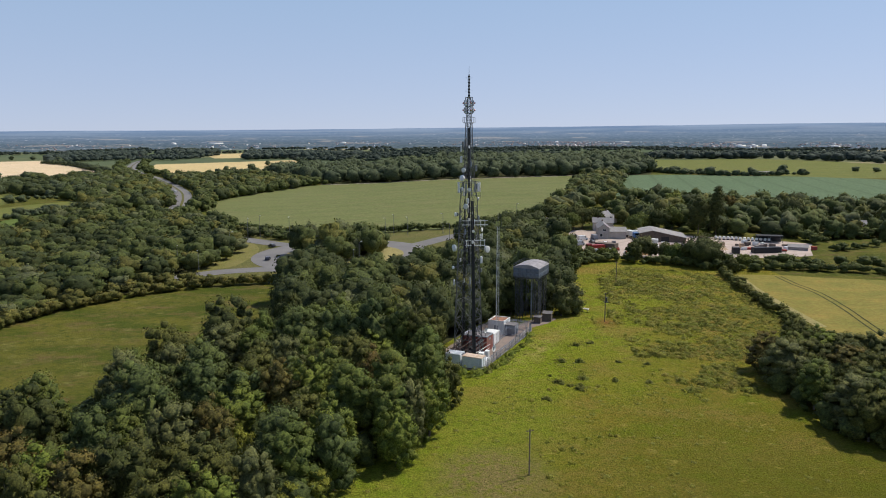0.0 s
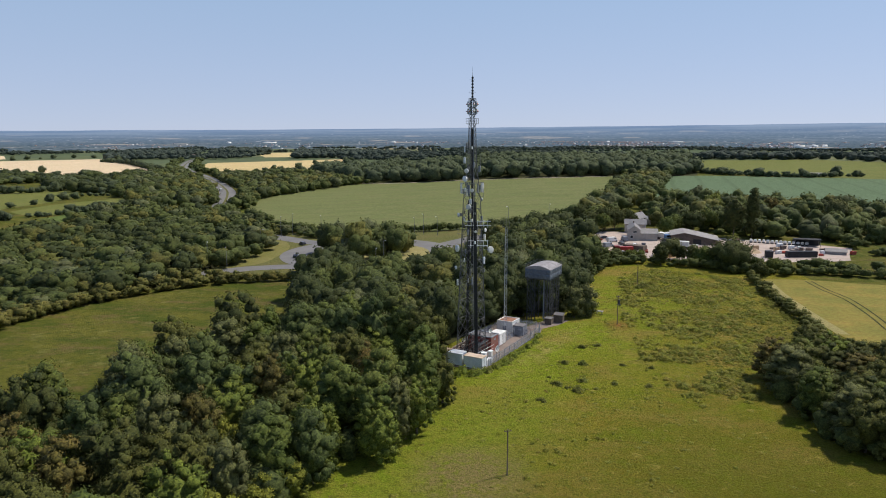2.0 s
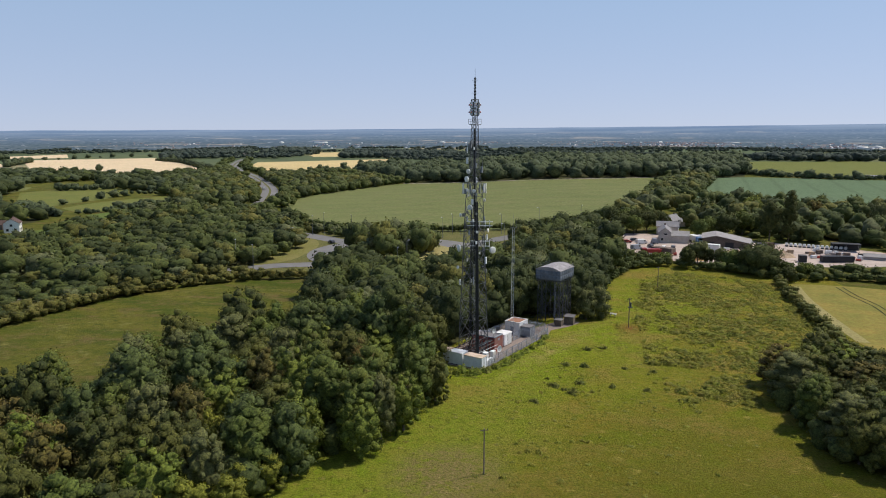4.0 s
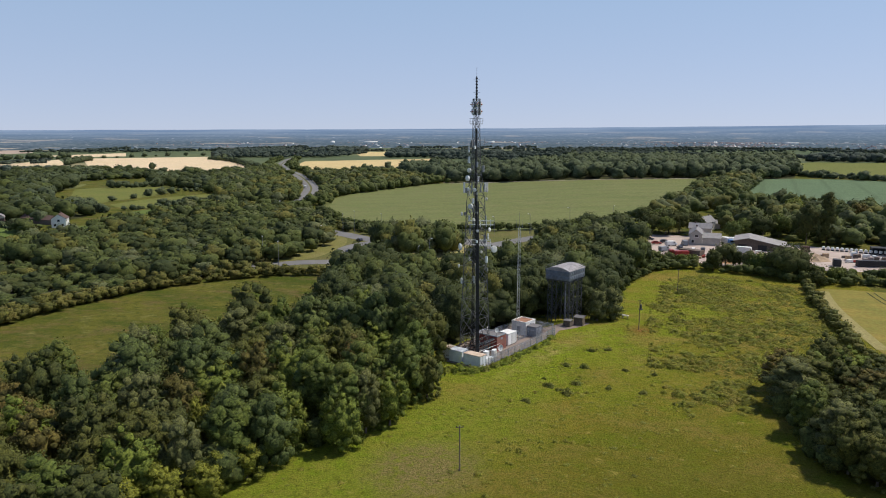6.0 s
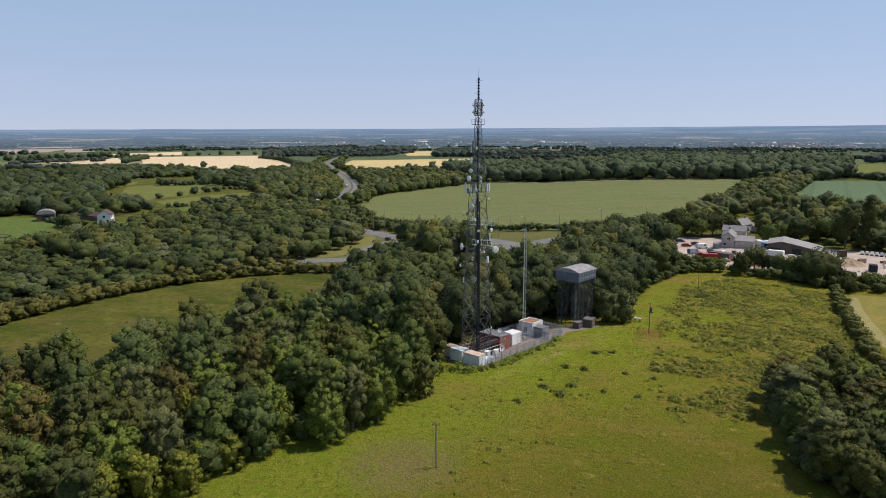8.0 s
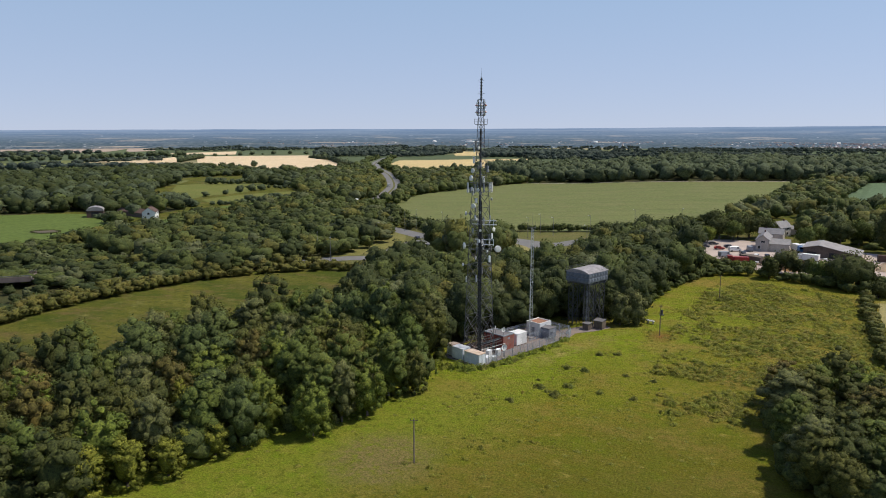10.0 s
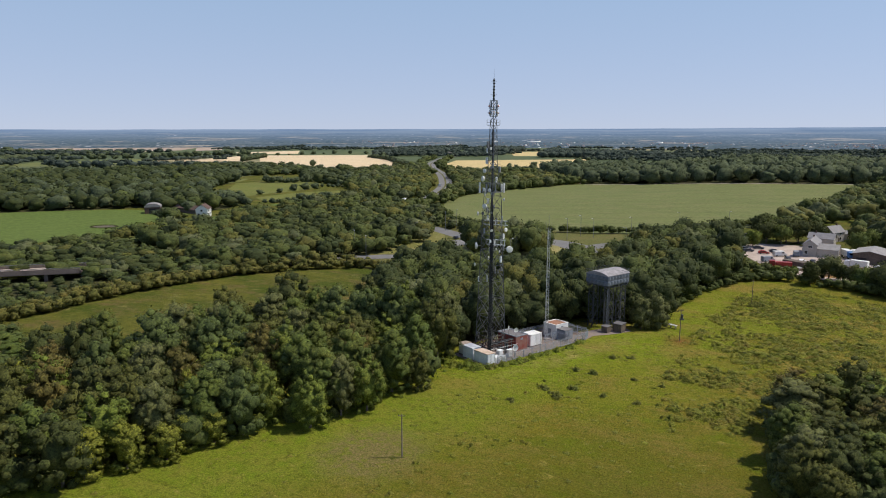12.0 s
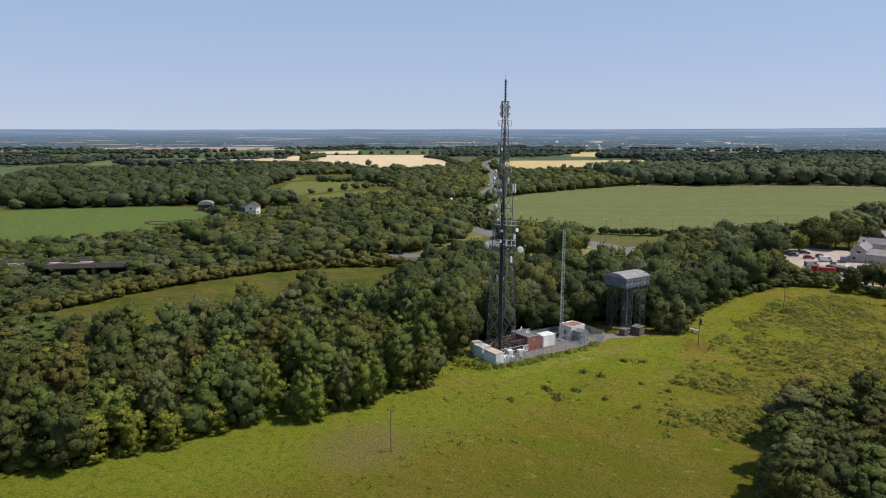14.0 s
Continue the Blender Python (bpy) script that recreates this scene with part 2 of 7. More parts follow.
    col = mix(n, l, ring.outputs["Fac"], col, (0.20, 0.095, 0.040))
    # rank dark tufts and straw-coloured stalks
    col = mix(n, l, noise_of(n, l, 0.75, 5, 0.7, lo=0.50, hi=0.68), col, (0.098, 0.112, 0.013))
    col = mix(n, l, noise_of(n, l, 0.31, 6, 0.75, (1, 1.8, 1), 0.9, lo=0.58, hi=0.76), col, (0.330, 0.265, 0.095))
    col = mix(n, l, 1.0, col, (1.11, 1.10, 0.86), "MULTIPLY")
    spread = n.new("ShaderNodeMapRange")
    spread.inputs["From Max"].default_value = 0.35
    l.new(worn.outputs[0], spread.inputs[0])
    col = mix(n, l, spread.outputs[0], col, mix(n, l, noise_of(n, l, 1.4, 5, 0.7), (0.250, 0.190, 0.085), (0.150, 0.150, 0.030)))
    blades = noise_of(n, l, 2.6, 6, 0.75, lo=0.3, hi=0.7)
    col = mix(n, l, 1.0, col, mix(n, l, blades, (0.48, 0.48, 0.48), (1.40, 1.38, 1.28)), "MULTIPLY")
    l.new(col, b.inputs["Base Color"])
    bump(n, l, b, blades, 0.8, 0.3)
    return m


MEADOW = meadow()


def pasture():
    """Rough grazing: rank green, olive and rusty drifts along the slope, paler bents, tussocks."""
    m, n, l, b = material("pasture", 0.95, 0, 0.08)
    col = mix(n, l, noise_of(n, l, 0.035, 5, 0.65, (1.0, 2.4, 1), -0.9, lo=0.38, hi=0.60), (0.060, 0.082, 0.010), (0.128, 0.122, 0.021))
    col = mix(n, l, noise_of(n, l, 0.07, 6, 0.7, (1.0, 2.0, 1), -0.7, lo=0.50, hi=0.66), col, (0.142, 0.104, 0.040))
    col = mix(n, l, noise_of(n, l, 0.16, 6, 0.75, lo=0.54, hi=0.70), col, (0.190, 0.170, 0.056))
    col = mix(n, l, noise_of(n, l, 0.5, 5, 0.72, lo=0.50, hi=0.66), col, (0.058, 0.072, 0.012))
    blades = noise_of(n, l, 2.0, 5, 0.75, lo=0.3, hi=0.7)
    col = mix(n, l, 1.0, col, mix(n, l, blades, (0.62, 0.62, 0.62), (1.30, 1.28, 1.22)), "MULTIPLY")
    l.new(col, b.inputs["Base Color"])
    bump(n, l, b, blades, 0.7, 0.25)
    return m


PASTURE = pasture()
LITTER = crop("woodland_floor", (0.055, 0.050, 0.022), (0.045, 0.055, 0.018), (0.075, 0.060, 0.030), 0.08, 1.0)
DRYGRASS = crop("dry_grass", (0.30, 0.25, 0.10), (0.24, 0.22, 0.09), (0.34, 0.29, 0.14), 0.08, 1.5)
SUNBURNT = crop("sunburnt_grass", (0.185, 0.165, 0.056), (0.150, 0.152, 0.042), (0.225, 0.190, 0.080), 0.06, 1.2)
VERGE = crop("verge_grass", (0.098, 0.112, 0.028), (0.140, 0.122, 0.046), (0.086, 0.106, 0.024), 0.06, 1.2)
LUSH = crop("lush", (0.094, 0.134, 0.030), (0.106, 0.142, 0.034), (0.086, 0.126, 0.028), 0.012, 0.4, 12, 0.5)
WHEAT_GREEN = crop("wheat_green", (0.160, 0.172, 0.062), (0.124, 0.146, 0.050), (0.178, 0.172, 0.074), 0.012, 0.5, 24, 1.2, (1, 3, 1))
OLIVE_FIELD = crop("olive_field", (0.150, 0.158, 0.038), (0.120, 0.138, 0.034), (0.172, 0.160, 0.050), 0.02, 0.5, 0, 0.6, (1, 2.5, 1))
BEANS = crop("beans", (0.100, 0.150, 0.078), (0.110, 0.155, 0.084), (0.095, 0.142, 0.074), 0.01, 0.5, 24, 0.2)
BARLEY = crop("barley", (0.300, 0.208, 0.055), (0.175, 0.172, 0.040), (0.130, 0.142, 0.032), 0.045, 0.8, 0, 0.4, (1, 3, 1))
STRAW = crop("straw", (0.66, 0.52, 0.34), (0.58, 0.45, 0.28), (0.70, 0.57, 0.39), 0.006, 0.3, 24, 0.9)
STRAW_GOLD = crop("straw_gold", (0.56, 0.43, 0.21), (0.49, 0.38, 0.18), (0.60, 0.48, 0.26), 0.006, 0.3, 24, 0.3)
STUBBLE = crop("stubble", (0.40, 0.31, 0.25), (0.33, 0.26, 0.21), (0.44, 0.35, 0.27), 0.006, 0.3, 24, 0.6)
ASPHALT = plain("asphalt", (0.16, 0.155, 0.155), (0.20, 0.195, 0.19), 0.15, 0.9, 0, 0.01, 6)
GRAVEL = plain("gravel", (0.46, 0.375, 0.325), (0.34, 0.275, 0.235), 0.2, 0.95, 0, 0.03, 4)
CONCRETE = plain("concrete", (0.30, 0.26, 0.23), (0.22, 0.19, 0.17), 0.5, 0.9, 0, 0.01, 8)
STEEL = plain("galvanised_steel", (0.25, 0.255, 0.26), (0.13, 0.135, 0.14), 2.0, 0.55, 0.4, 0.0)
DARK_STEEL = plain("cable_black", (0.022, 0.022, 0.024), (0.035, 0.035, 0.036), 2.0, 0.7, 0.0, 0.0)
WHITE = plain("white_paint", (0.78, 0.78, 0.76), (0.68, 0.68, 0.66), 1.5, 0.5, 0, 0.0)
BRICK = plain("brick_red", (0.38, 0.08, 0.06), (0.30, 0.065, 0.05), 1.0, 0.9, 0, 0.02)


# ---- building helpers ----
def part(name, bm, mat_, parent=None, label=""):
    me = bpy.data.meshes.new(name)
    bm.to_mesh(me)
    bm.free()
    me.materials.append(mat_)
    ob = new(name, me)
    ob.parent = parent
    return tagged(ob, label)


def holder(name, m, label, category, group="", kind=""):
    ob = new(name)
    ob.matrix_world = m
    return tagged(ob, label, category, group, kind)


def quads(name, V, Q, mats, idx=None, N=None):
    """A mesh of four-sided faces from arrays; N: soft normals of the points."""
    me = bpy.data.meshes.new(name)
    V, Q = np.asarray(V, np.float32), np.asarray(Q, np.int32)
    me.vertices.add(len(V))
    me.vertices.foreach_set("co", V.ravel())
    me.loops.add(Q.size)
    me.loops.foreach_set("vertex_index", Q.ravel())
    me.polygons.add(len(Q))
    me.polygons.foreach_set("loop_start", np.arange(0, Q.size, 4, dtype=np.int32))
    for m in mats:
        me.materials.append(m)
    if idx is not None:
        me.polygons.foreach_set("material_index", np.asarray(idx, np.int32))
    if N is not None:
        at = me.attributes.new("custom_normal", "FLOAT_VECTOR", "POINT")
        at.data.foreach_set("vector", np.asarray(N, np.float32).ravel())
    me.update(calc_edges=True)
    return me


def add_box(bm, x0, x1, y0, y1, z0, z1, m=None):
    vs = [bm.verts.new((m or Matrix()) @ Vector(p)) for p in
          [(x0, y0, z0), (x1, y0, z0), (x1, y1, z0), (x0, y1, z0), (x0, y0, z1), (x1, y0, z1), (x1, y1, z1), (x0, y1, z1)]]
    for f in ((3, 2, 1, 0), (4, 5, 6, 7), (0, 1, 5, 4), (1, 2, 6, 5), (2, 3, 7, 6), (3, 0, 4, 7)):
        bm.faces.new([vs[i] for i in f])
    return vs


def box(x0, x1, y0, y1, z0, z1, bevel=0.0):
    bm = bmesh.new()
    add_box(bm, x0, x1, y0, y1, z0, z1)
    if bevel:
        bmesh.ops.bevel(bm, geom=bm.edges[:], offset=bevel, segments=2, affect="EDGES")
    return bm


def add_beam(bm, p, q, w, d=None):
    p, q = Vector(p), Vector(q)
    m = Matrix.Translation(p) @ (q - p).to_track_quat("Z", "Y").to_matrix().to_4x4()
    d = d or w
    add_box(bm, -w / 2, w / 2, -d / 2, d / 2, 0, (q - p).length, m)


def beam(p, q, w, d=None):
    bm = bmesh.new()
    add_beam(bm, p, q, w, d)
    return bm


def add_tube(bm, p, q, r0, r1, n=8):
    p, q = Vector(p), Vector(q)
    m = Matrix.Translation(p) @ (q - p).to_track_quat("Z", "Y").to_matrix().to_4x4()
    h = (q - p).length
    a = [bm.verts.new(m @ Vector((r0 * math.cos(6.2832 * i / n), r0 * math.sin(6.2832 * i / n), 0))) for i in range(n)]
    b = [bm.verts.new(m @ Vector((r1 * math.cos(6.2832 * i / n), r1 * math.sin(6.2832 * i / n), h))) for i in range(n)]
    for i in range(n):
        bm.faces.new((a[i], a[(i + 1) % n], b[(i + 1) % n], b[i]))
    bm.faces.new(a[::-1])
    bm.faces.new(b)


def tube(p, q, r0, r1=None, n=8):
    bm = bmesh.new()
    add_tube(bm, p, q, r0, r0 if r1 is None else r1, n)
    return bm


def soft_step(t):
    t = min(1.0, max(0.0, t))
    return t * t * (3 - 2 * t)


def gz(x, y):
    """Height of the ground: level by the mast, a gentle rise to the north-east."""
    return 9.0 * min(1.0, max(0.0, (y - 255) / 535)) * soft_step((x + 120) / 170) * (1 - soft_step((y - 1000) / 600))


def inside(poly, x, y):
    c = False
    for (x0, y0), (x1, y1) in zip(poly, poly[1:] + poly[:1]):
        if (y0 > y) != (y1 > y) and x < (x1 - x0) * (y - y0) / (y1 - y0) + x0:
            c = not c
    return c


def smooth_line(pts, step):
    """Points about every step metres along a soft curve through pts."""
    out = []
    for i in range(len(pts) - 1):
        p0, p1, p2, p3 = [np.array(pts[max(0, min(len(pts) - 1, i + k))], float) for k in (-1, 0, 1, 2)]
        n = max(2, int(np.linalg.norm(p2 - p1) / step))
        for t in np.arange(n) / n:
            out.append(0.5 * (2 * p1 + (p2 - p0) * t + (2 * p0 - 5 * p1 + 4 * p2 - p3) * t * t + (3 * p1 - p0 - 3 * p2 + p3) * t ** 3))
    out.append(np.array(pts[-1], float))
    return out


def drape(bm, z):
    """Cuts a flat patch along the ground's grid and lays it on the ground."""
    xs, ys = [v.co.x for v in bm.verts], [v.co.y for v in bm.verts]
    if max(ys) > 250 and max(xs) > -125:
        for axis, lo, hi in (((1, 0, 0), min(xs), max(xs)), ((0, 1, 0), min(ys), max(ys))):
            for k in range(int(max(lo, -140) // 20) + 1, int(min(hi, 1700) // 20) + 1):
                bmesh.ops.bisect_plane(bm, geom=bm.verts[:] + bm.edges[:] + bm.faces[:], plane_co=Vector(axis) * k * 20, plane_no=axis)
    bmesh.ops.triangulate(bm, faces=bm.faces[:])
    for v in bm.verts:
        v.co.z = gz(v.co.x, v.co.y) + z


def field(name, poly, z, mat_, label, category="field", soft=3.0):
    """A flat patch of ground cover with a softly uneven rim."""
    pts = smooth_line(poly + poly[:1], 12)[:-1] if soft else [np.array(p, float) for p in poly]
    bm = bmesh.new()
    vs = []
    for p in pts:
        w = noise.noise_vector(Vector((p[0] * 0.05, p[1] * 0.05, 3))) * soft
        vs.append(bm.verts.new((p[0] + w.x, p[1] + w.y, z)))
    f = bm.faces.new(vs)
    if f.normal.z < 0 or sum(a[0] * b[1] - b[0] * a[1] for a, b in zip(pts, pts[1:] + pts[:1])) < 0:
        f.normal_flip()
    drape(bm, z)
    return tagged(part(name, bm, mat_), label, category, kind="structure")


def ribbon(name, pts, width, z, mat_, label, category="road", step=6, kind="structure"):
    line = smooth_line(pts, step)
    bm = bmesh.new()
    prev = None
    for i, p in enumerate(line):
        d = line[min(i + 1, len(line) - 1)] - line[max(i - 1, 0)]
        d = d / max(1e-6, np.linalg.norm(d))
        s = np.array((d[1], -d[0])) * width / 2
        row = tuple(bm.verts.new((*q, gz(*q) + z)) for q in (p - s, p + s))
        if prev:
            bm.faces.new((prev[1], row[1], row[0], prev[0]))
        prev = row
    return tagged(part(name, bm, mat_), label, category, kind=kind)


# ---- trees ----
def cube_sphere(n):
    V, Q = [], []
    for ax in range(3):
        for s in (-1, 1):
            o = len(V)
            for i in range(n + 1):
                for j in range(n + 1):
                    p = np.zeros(3)
                    p[ax], p[(ax + 1) % 3], p[(ax + 2) % 3] = s, (2 * i / n - 1) * s, 2 * j / n - 1
                    V.append(p / np.linalg.norm(p))
            for i in range(n):
                for j in range(n):
                    a = o + i * (n + 1) + j
                    Q.append((a, a + n + 1, a + n + 2, a + 1))
    return np.array(V), np.array(Q)


def rhombic():
    """A round shape of twelve four-sided faces."""
    V = [np.array((x, y, z), float) for x in (-1, 1) for y in (-1, 1) for z in (-1, 1)]
    Q = []
    for ax in range(3):
        for s in (-1, 1):
            V.append(np.eye(3)[ax] * 2.0 * s)
    tip = {(ax, s): 8 + 2 * ax + (s > 0) for ax in range(3) for s in (-1, 1)}
    for p in range(8):
        for q in range(p + 1, 8):
            if np.abs(V[p] - V[q]).sum() == 2:
                m = (V[p] + V[q]) / 2
                t = [tip[k, int(m[k])] for k in range(3) if m[k]]
                n = np.cross(V[t[0]] - V[p], V[q] - V[p])
                Q.append((p, t[0], q, t[1]) if n @ m > 0 else (p, t[1], q, t[0]))
    V = np.array([v / np.linalg.norm(v) for v in V])
    return V, np.array(Q)


BALL = {0: cube_sphere(1), 1: rhombic(), 2: cube_sphere(2)}


def crown(seed, r, h, lobes, cards, size, low=0.1, ball=2, cone=0.0, bough=(0.32, 0.52), heart=0.8):
    """Foliage about radius r and height h: overlapping rounded boughs round a full middle, each under loose leaf clumps. Returns points, faces and soft normals."""
    g = np.random.default_rng(seed)
    # boughs spread evenly over the crown, then jittered
    i = np.arange(lobes) + 0.5
    lat, lon = 1 - 1.72 * i / lobes, 2.39996 * i + g.uniform(0, 6)
    d = np.stack([np.sqrt(1 - lat ** 2) * np.cos(lon), np.sqrt(1 - lat ** 2) * np.sin(lon), lat], 1) + 0.24 * g.normal(size=(lobes, 3))
    d /= np.linalg.norm(d, axis=1)[:, None]
    mid, half = h * (0.5 + low / 2), h * (0.5 - low / 2)
    cr = r * g.uniform(*bough, lobes)
    k = g.uniform(0.74, 1.1, lobes)
    c = d * k[:, None] * np.stack([r - cr * 0.8, r - cr * 0.8, np.maximum(half - cr * 0.8, 0.1)], 1)
    c[:, 2] += mid
    if cone:
        c[:, :2] *= (1 - cone * np.clip((c[:, 2] / h - 0.35) / 0.65, 0, 1))[:, None]
    V, Q, N, o = [], [], [], 0
    bv, bq = BALL[ball]
    bq = bq[bv[bq].mean(1)[:, 2] > -0.6]
    inner = (0.74 if heart > 0.75 else 0.56) - 0.4 * cone
    V.append(bv * np.array((inner * r, inner * r, (inner + 0.04) * half)) + np.array((0, 0, mid)))
    Q.append(bq)
    N.append(bv)
    o += len(bv)
    for i in range(lobes):
        jag = 1 + 0.28 * np.sin(bv @ g.normal(size=3) * 4 + g.uniform(0, 6)) * np.sin(bv @ g.normal(size=3) * 5)
        V.append(c[i] + bv * (cr[i] * heart) * jag[:, None])
        Q.append(bq + o)
        N.append(bv * 0.8 + d[i] * 0.35)
        o += len(bv)
    pick = g.choice(lobes, cards, p=cr ** 2 / (cr ** 2).sum())
    n = g.normal(size=(cards, 3)) + d[pick] * 0.7
    n[:, 2] += 0.25
    n /= np.linalg.norm(n, axis=1)[:, None]
    P = c[pick] + n * (cr[pick] * g.uniform(heart * 0.95, 1.2, cards))[:, None]
    keep = np.ones(cards, bool)
    for i in range(lobes):
        keep &= (np.linalg.norm(P - c[i], axis=1) > cr[i] * 0.84) | (pick == i)
    P, n, dd = P[keep], n[keep], d[pick][keep]
    m = len(P)
    up = n + 0.6 * g.normal(size=(m, 3))
    up /= np.linalg.norm(up, axis=1)[:, None]
    a = np.cross(up, g.normal(size=(m, 3)))
    a /= np.linalg.norm(a, axis=1)[:, None]
    b = np.cross(up, a)
    s = size * g.uniform(0.5, 1.3, m)[:, None]
    e = g.uniform(0.5, 1.15, (4, m, 1))
    W = np.stack([P - a * s * e[0], P - b * s * 0.7 * e[1], P + a * s * e[2], P + b * s * 0.7 * e[3]], 1).reshape(-1, 3)
    V.append(W)
    Q.append(np.arange(4 * m).reshape(-1, 4) + o)
    soft = n * 0.6 + dd * 0.4 + up * 0.45
    N.append(np.repeat(soft, 4, 0))
    V, Q, N = np.concatenate(V), np.concatenate(Q), np.concatenate(N)
    V[:, 2] = np.maximum(V[:, 2], 0.05)
    return V, Q, N / np.linalg.norm(N, axis=1)[:, None]


def tree(seed, r, h, leaf, label, lobes=17, cards=2300, size=0.34, low=0.1, cone=0.0, bough=(0.32, 0.52)):
    """A tree at the origin: trunk with limbs, and a crown."""
    t = holder("tree", Matrix(), label, "tree", "woodland trees")
    bm = bmesh.new()
    g = random.Random(seed)
    add_tube(bm, (0, 0, -0.1), (0.1, 0.05, h * 0.45), 0.045 * r + 0.09, 0.03 * r + 0.03, 7)
    for i in range(4):
        a = i * 1.6 + g.random()
        add_tube(bm, (0.05, 0.03, h * (0.22 + 0.05 * i)), (math.cos(a) * r * 0.5, math.sin(a) * r * 0.5, h * (0.5 + 0.07 * i)), 0.02 * r + 0.03, 0.02, 5)
    part("trunk", bm, BARK, t, "brown bark")
    V, Q, N = crown(seed, r, h, lobes, cards, size, low, 1, cone, bough, 0.7)
    ob = new("crown", quads("crown", V, Q, [leaf], None, N))
    ob.parent = t
    return t


def scatter(poly, gap, seed, keep=1.0):
    """Uneven places inside a polygon, about gap metres apart."""
    g = random.Random(seed)
    xs, ys = [p[0] for p in poly], [p[1] for p in poly]
    out, grid = [], {}
    n = int((max(xs) - min(xs)) * (max(ys) - min(ys)) / gap ** 2 * 4)
    for _ in range(n):
        x, y = g.uniform(min(xs), max(xs)), g.uniform(min(ys), max(ys))
        k = (int(x // gap), int(y // gap))
        if any((x - u) ** 2 + (y - v) ** 2 < (gap * 0.8) ** 2 for i in (-1, 0, 1) for j in (-1, 0, 1) for u, v in grid.get((k[0] + i, k[1] + j), ())):
            continue
        if inside(poly, x, y) and g.random() < keep:
            grid.setdefault(k, []).append((x, y))
            out.append((x, y))
    return out


def dome(seed, cards, size):
    """A low ragged clump that widens into the ground, all loose sprigs over a small bumpy heart."""
    g = np.random.default_rng(seed)
    n, rings = 7, (0.0, 0.4, 0.7)
    wob = 1 + 0.25 * g.normal(size=n)
    V, Q = [], []
    for r in rings:
        for i in range(n):
            a = 6.28319 * i / n + 0.5 * r
            V.append((r * wob[i] * math.cos(a), r * wob[i] * math.sin(a), 1.5 * (1 - (r / 0.7) ** 1.8) * (0.75 + 0.35 * g.random() * (r > 0)) - 0.12 * (r > 0.6)))
    for j in range(len(rings) - 1):
        for i in range(n):
            Q.append((j * n + i, (j + 1) * n + i, (j + 1) * n + (i + 1) % n, j * n + (i + 1) % n))
    V, Q = np.array(V), np.array(Q)
    t, r = g.uniform(0, 6.283, cards), np.sqrt(g.uniform(0, 1, cards))
    lump = 0.72 + 0.32 * np.sin(3 * t + g.uniform(0, 6)) * r
    P = np.stack([r * np.cos(t), r * np.sin(t), 2.0 * lump * (1 - r ** 1.7) + g.uniform(0.0, 0.3, cards)], 1)
    up = np.stack([0.8 * g.normal(size=cards) + P[:, 0], 0.8 * g.normal(size=cards) + P[:, 1], np.ones(cards)], 1)
    up /= np.linalg.norm(up, axis=1)[:, None]
    a = np.cross(up, g.normal(size=(cards, 3)))
    a /= np.linalg.norm(a, axis=1)[:, None]
    b = np.cross(up, a)
    s = size * g.uniform(0.5, 1.4, cards)[:, None]
    W = np.stack([P - a * s, P - b * s * 0.6, P + a * s, P + b * s * 0.6], 1).reshape(-1, 3)
    Q = np.concatenate([Q, np.arange(4 * cards).reshape(-1, 4) + len(V)])
    V = np.concatenate([V, W])
    N = np.stack([0.8 * V[:, 0], 0.8 * V[:, 1], 0.25 * V[:, 2] + 0.7], 1) + 0.2 * g.normal(size=V.shape)
    return V, Q, N / np.linalg.norm(N, axis=1)[:, None]


class Grove:
    """Many crowns joined into one mesh."""

    def __init__(self, shapes):
        self.shapes, self.V, self.Q, self.N, self.o = shapes, [], [], [], 0

    def add(self, x, y, r, h, g, z=0.0):
        V, Q, N = g.choice(self.shapes)
        a = g.uniform(0, 6.283)
        u, v = math.cos(a), math.sin(a)
        self.N.append(np.stack([N[:, 0] * u - N[:, 1] * v, N[:, 0] * v + N[:, 1] * u, N[:, 2]], 1))
        c, s = math.cos(a) * r, math.sin(a) * r
        self.V.append(np.stack([V[:, 0] * c - V[:, 1] * s + x, V[:, 0] * s + V[:, 1] * c + y, V[:, 2] * h / 2.2 + gz(x, y) + z], 1))
        self.Q.append(Q + self.o)
        self.o += len(V)

    def fill(self, poly, gap, r, h, seed, keep=1.0):
        g = random.Random(seed)
        for x, y in scatter(poly, gap, seed, keep):
            k = g.uniform(0.75, 1.25)
            self.add(x, y, r * k, h * g.uniform(0.75, 1.2) * k ** 0.5, g)

    def line(self, pts, step, r, h, seed, jitter=1.0):
        g = random.Random(seed)
        for p in smooth_line(pts, step):
            k = g.uniform(0.65, 1.3)
            self.add(p[0] + g.gauss(0, jitter), p[1] + g.gauss(0, jitter), r * k, h * k * g.uniform(0.85, 1.15), g)

    def empty(self):
        return not self.V

    def done(self, name, mat_, label, category="woodland"):
        ob = new(name, quads(name, np.concatenate(self.V), np.concatenate(self.Q), [mat_], None, np.concatenate(self.N)))
        return tagged(ob, label, category, kind="stuff")


CLEARINGS = ([(-176, 146), (-142, 172), (-118, 156), (-150, 126)], [(-262, 316), (-240, 338), (-206, 318), (-228, 288)])


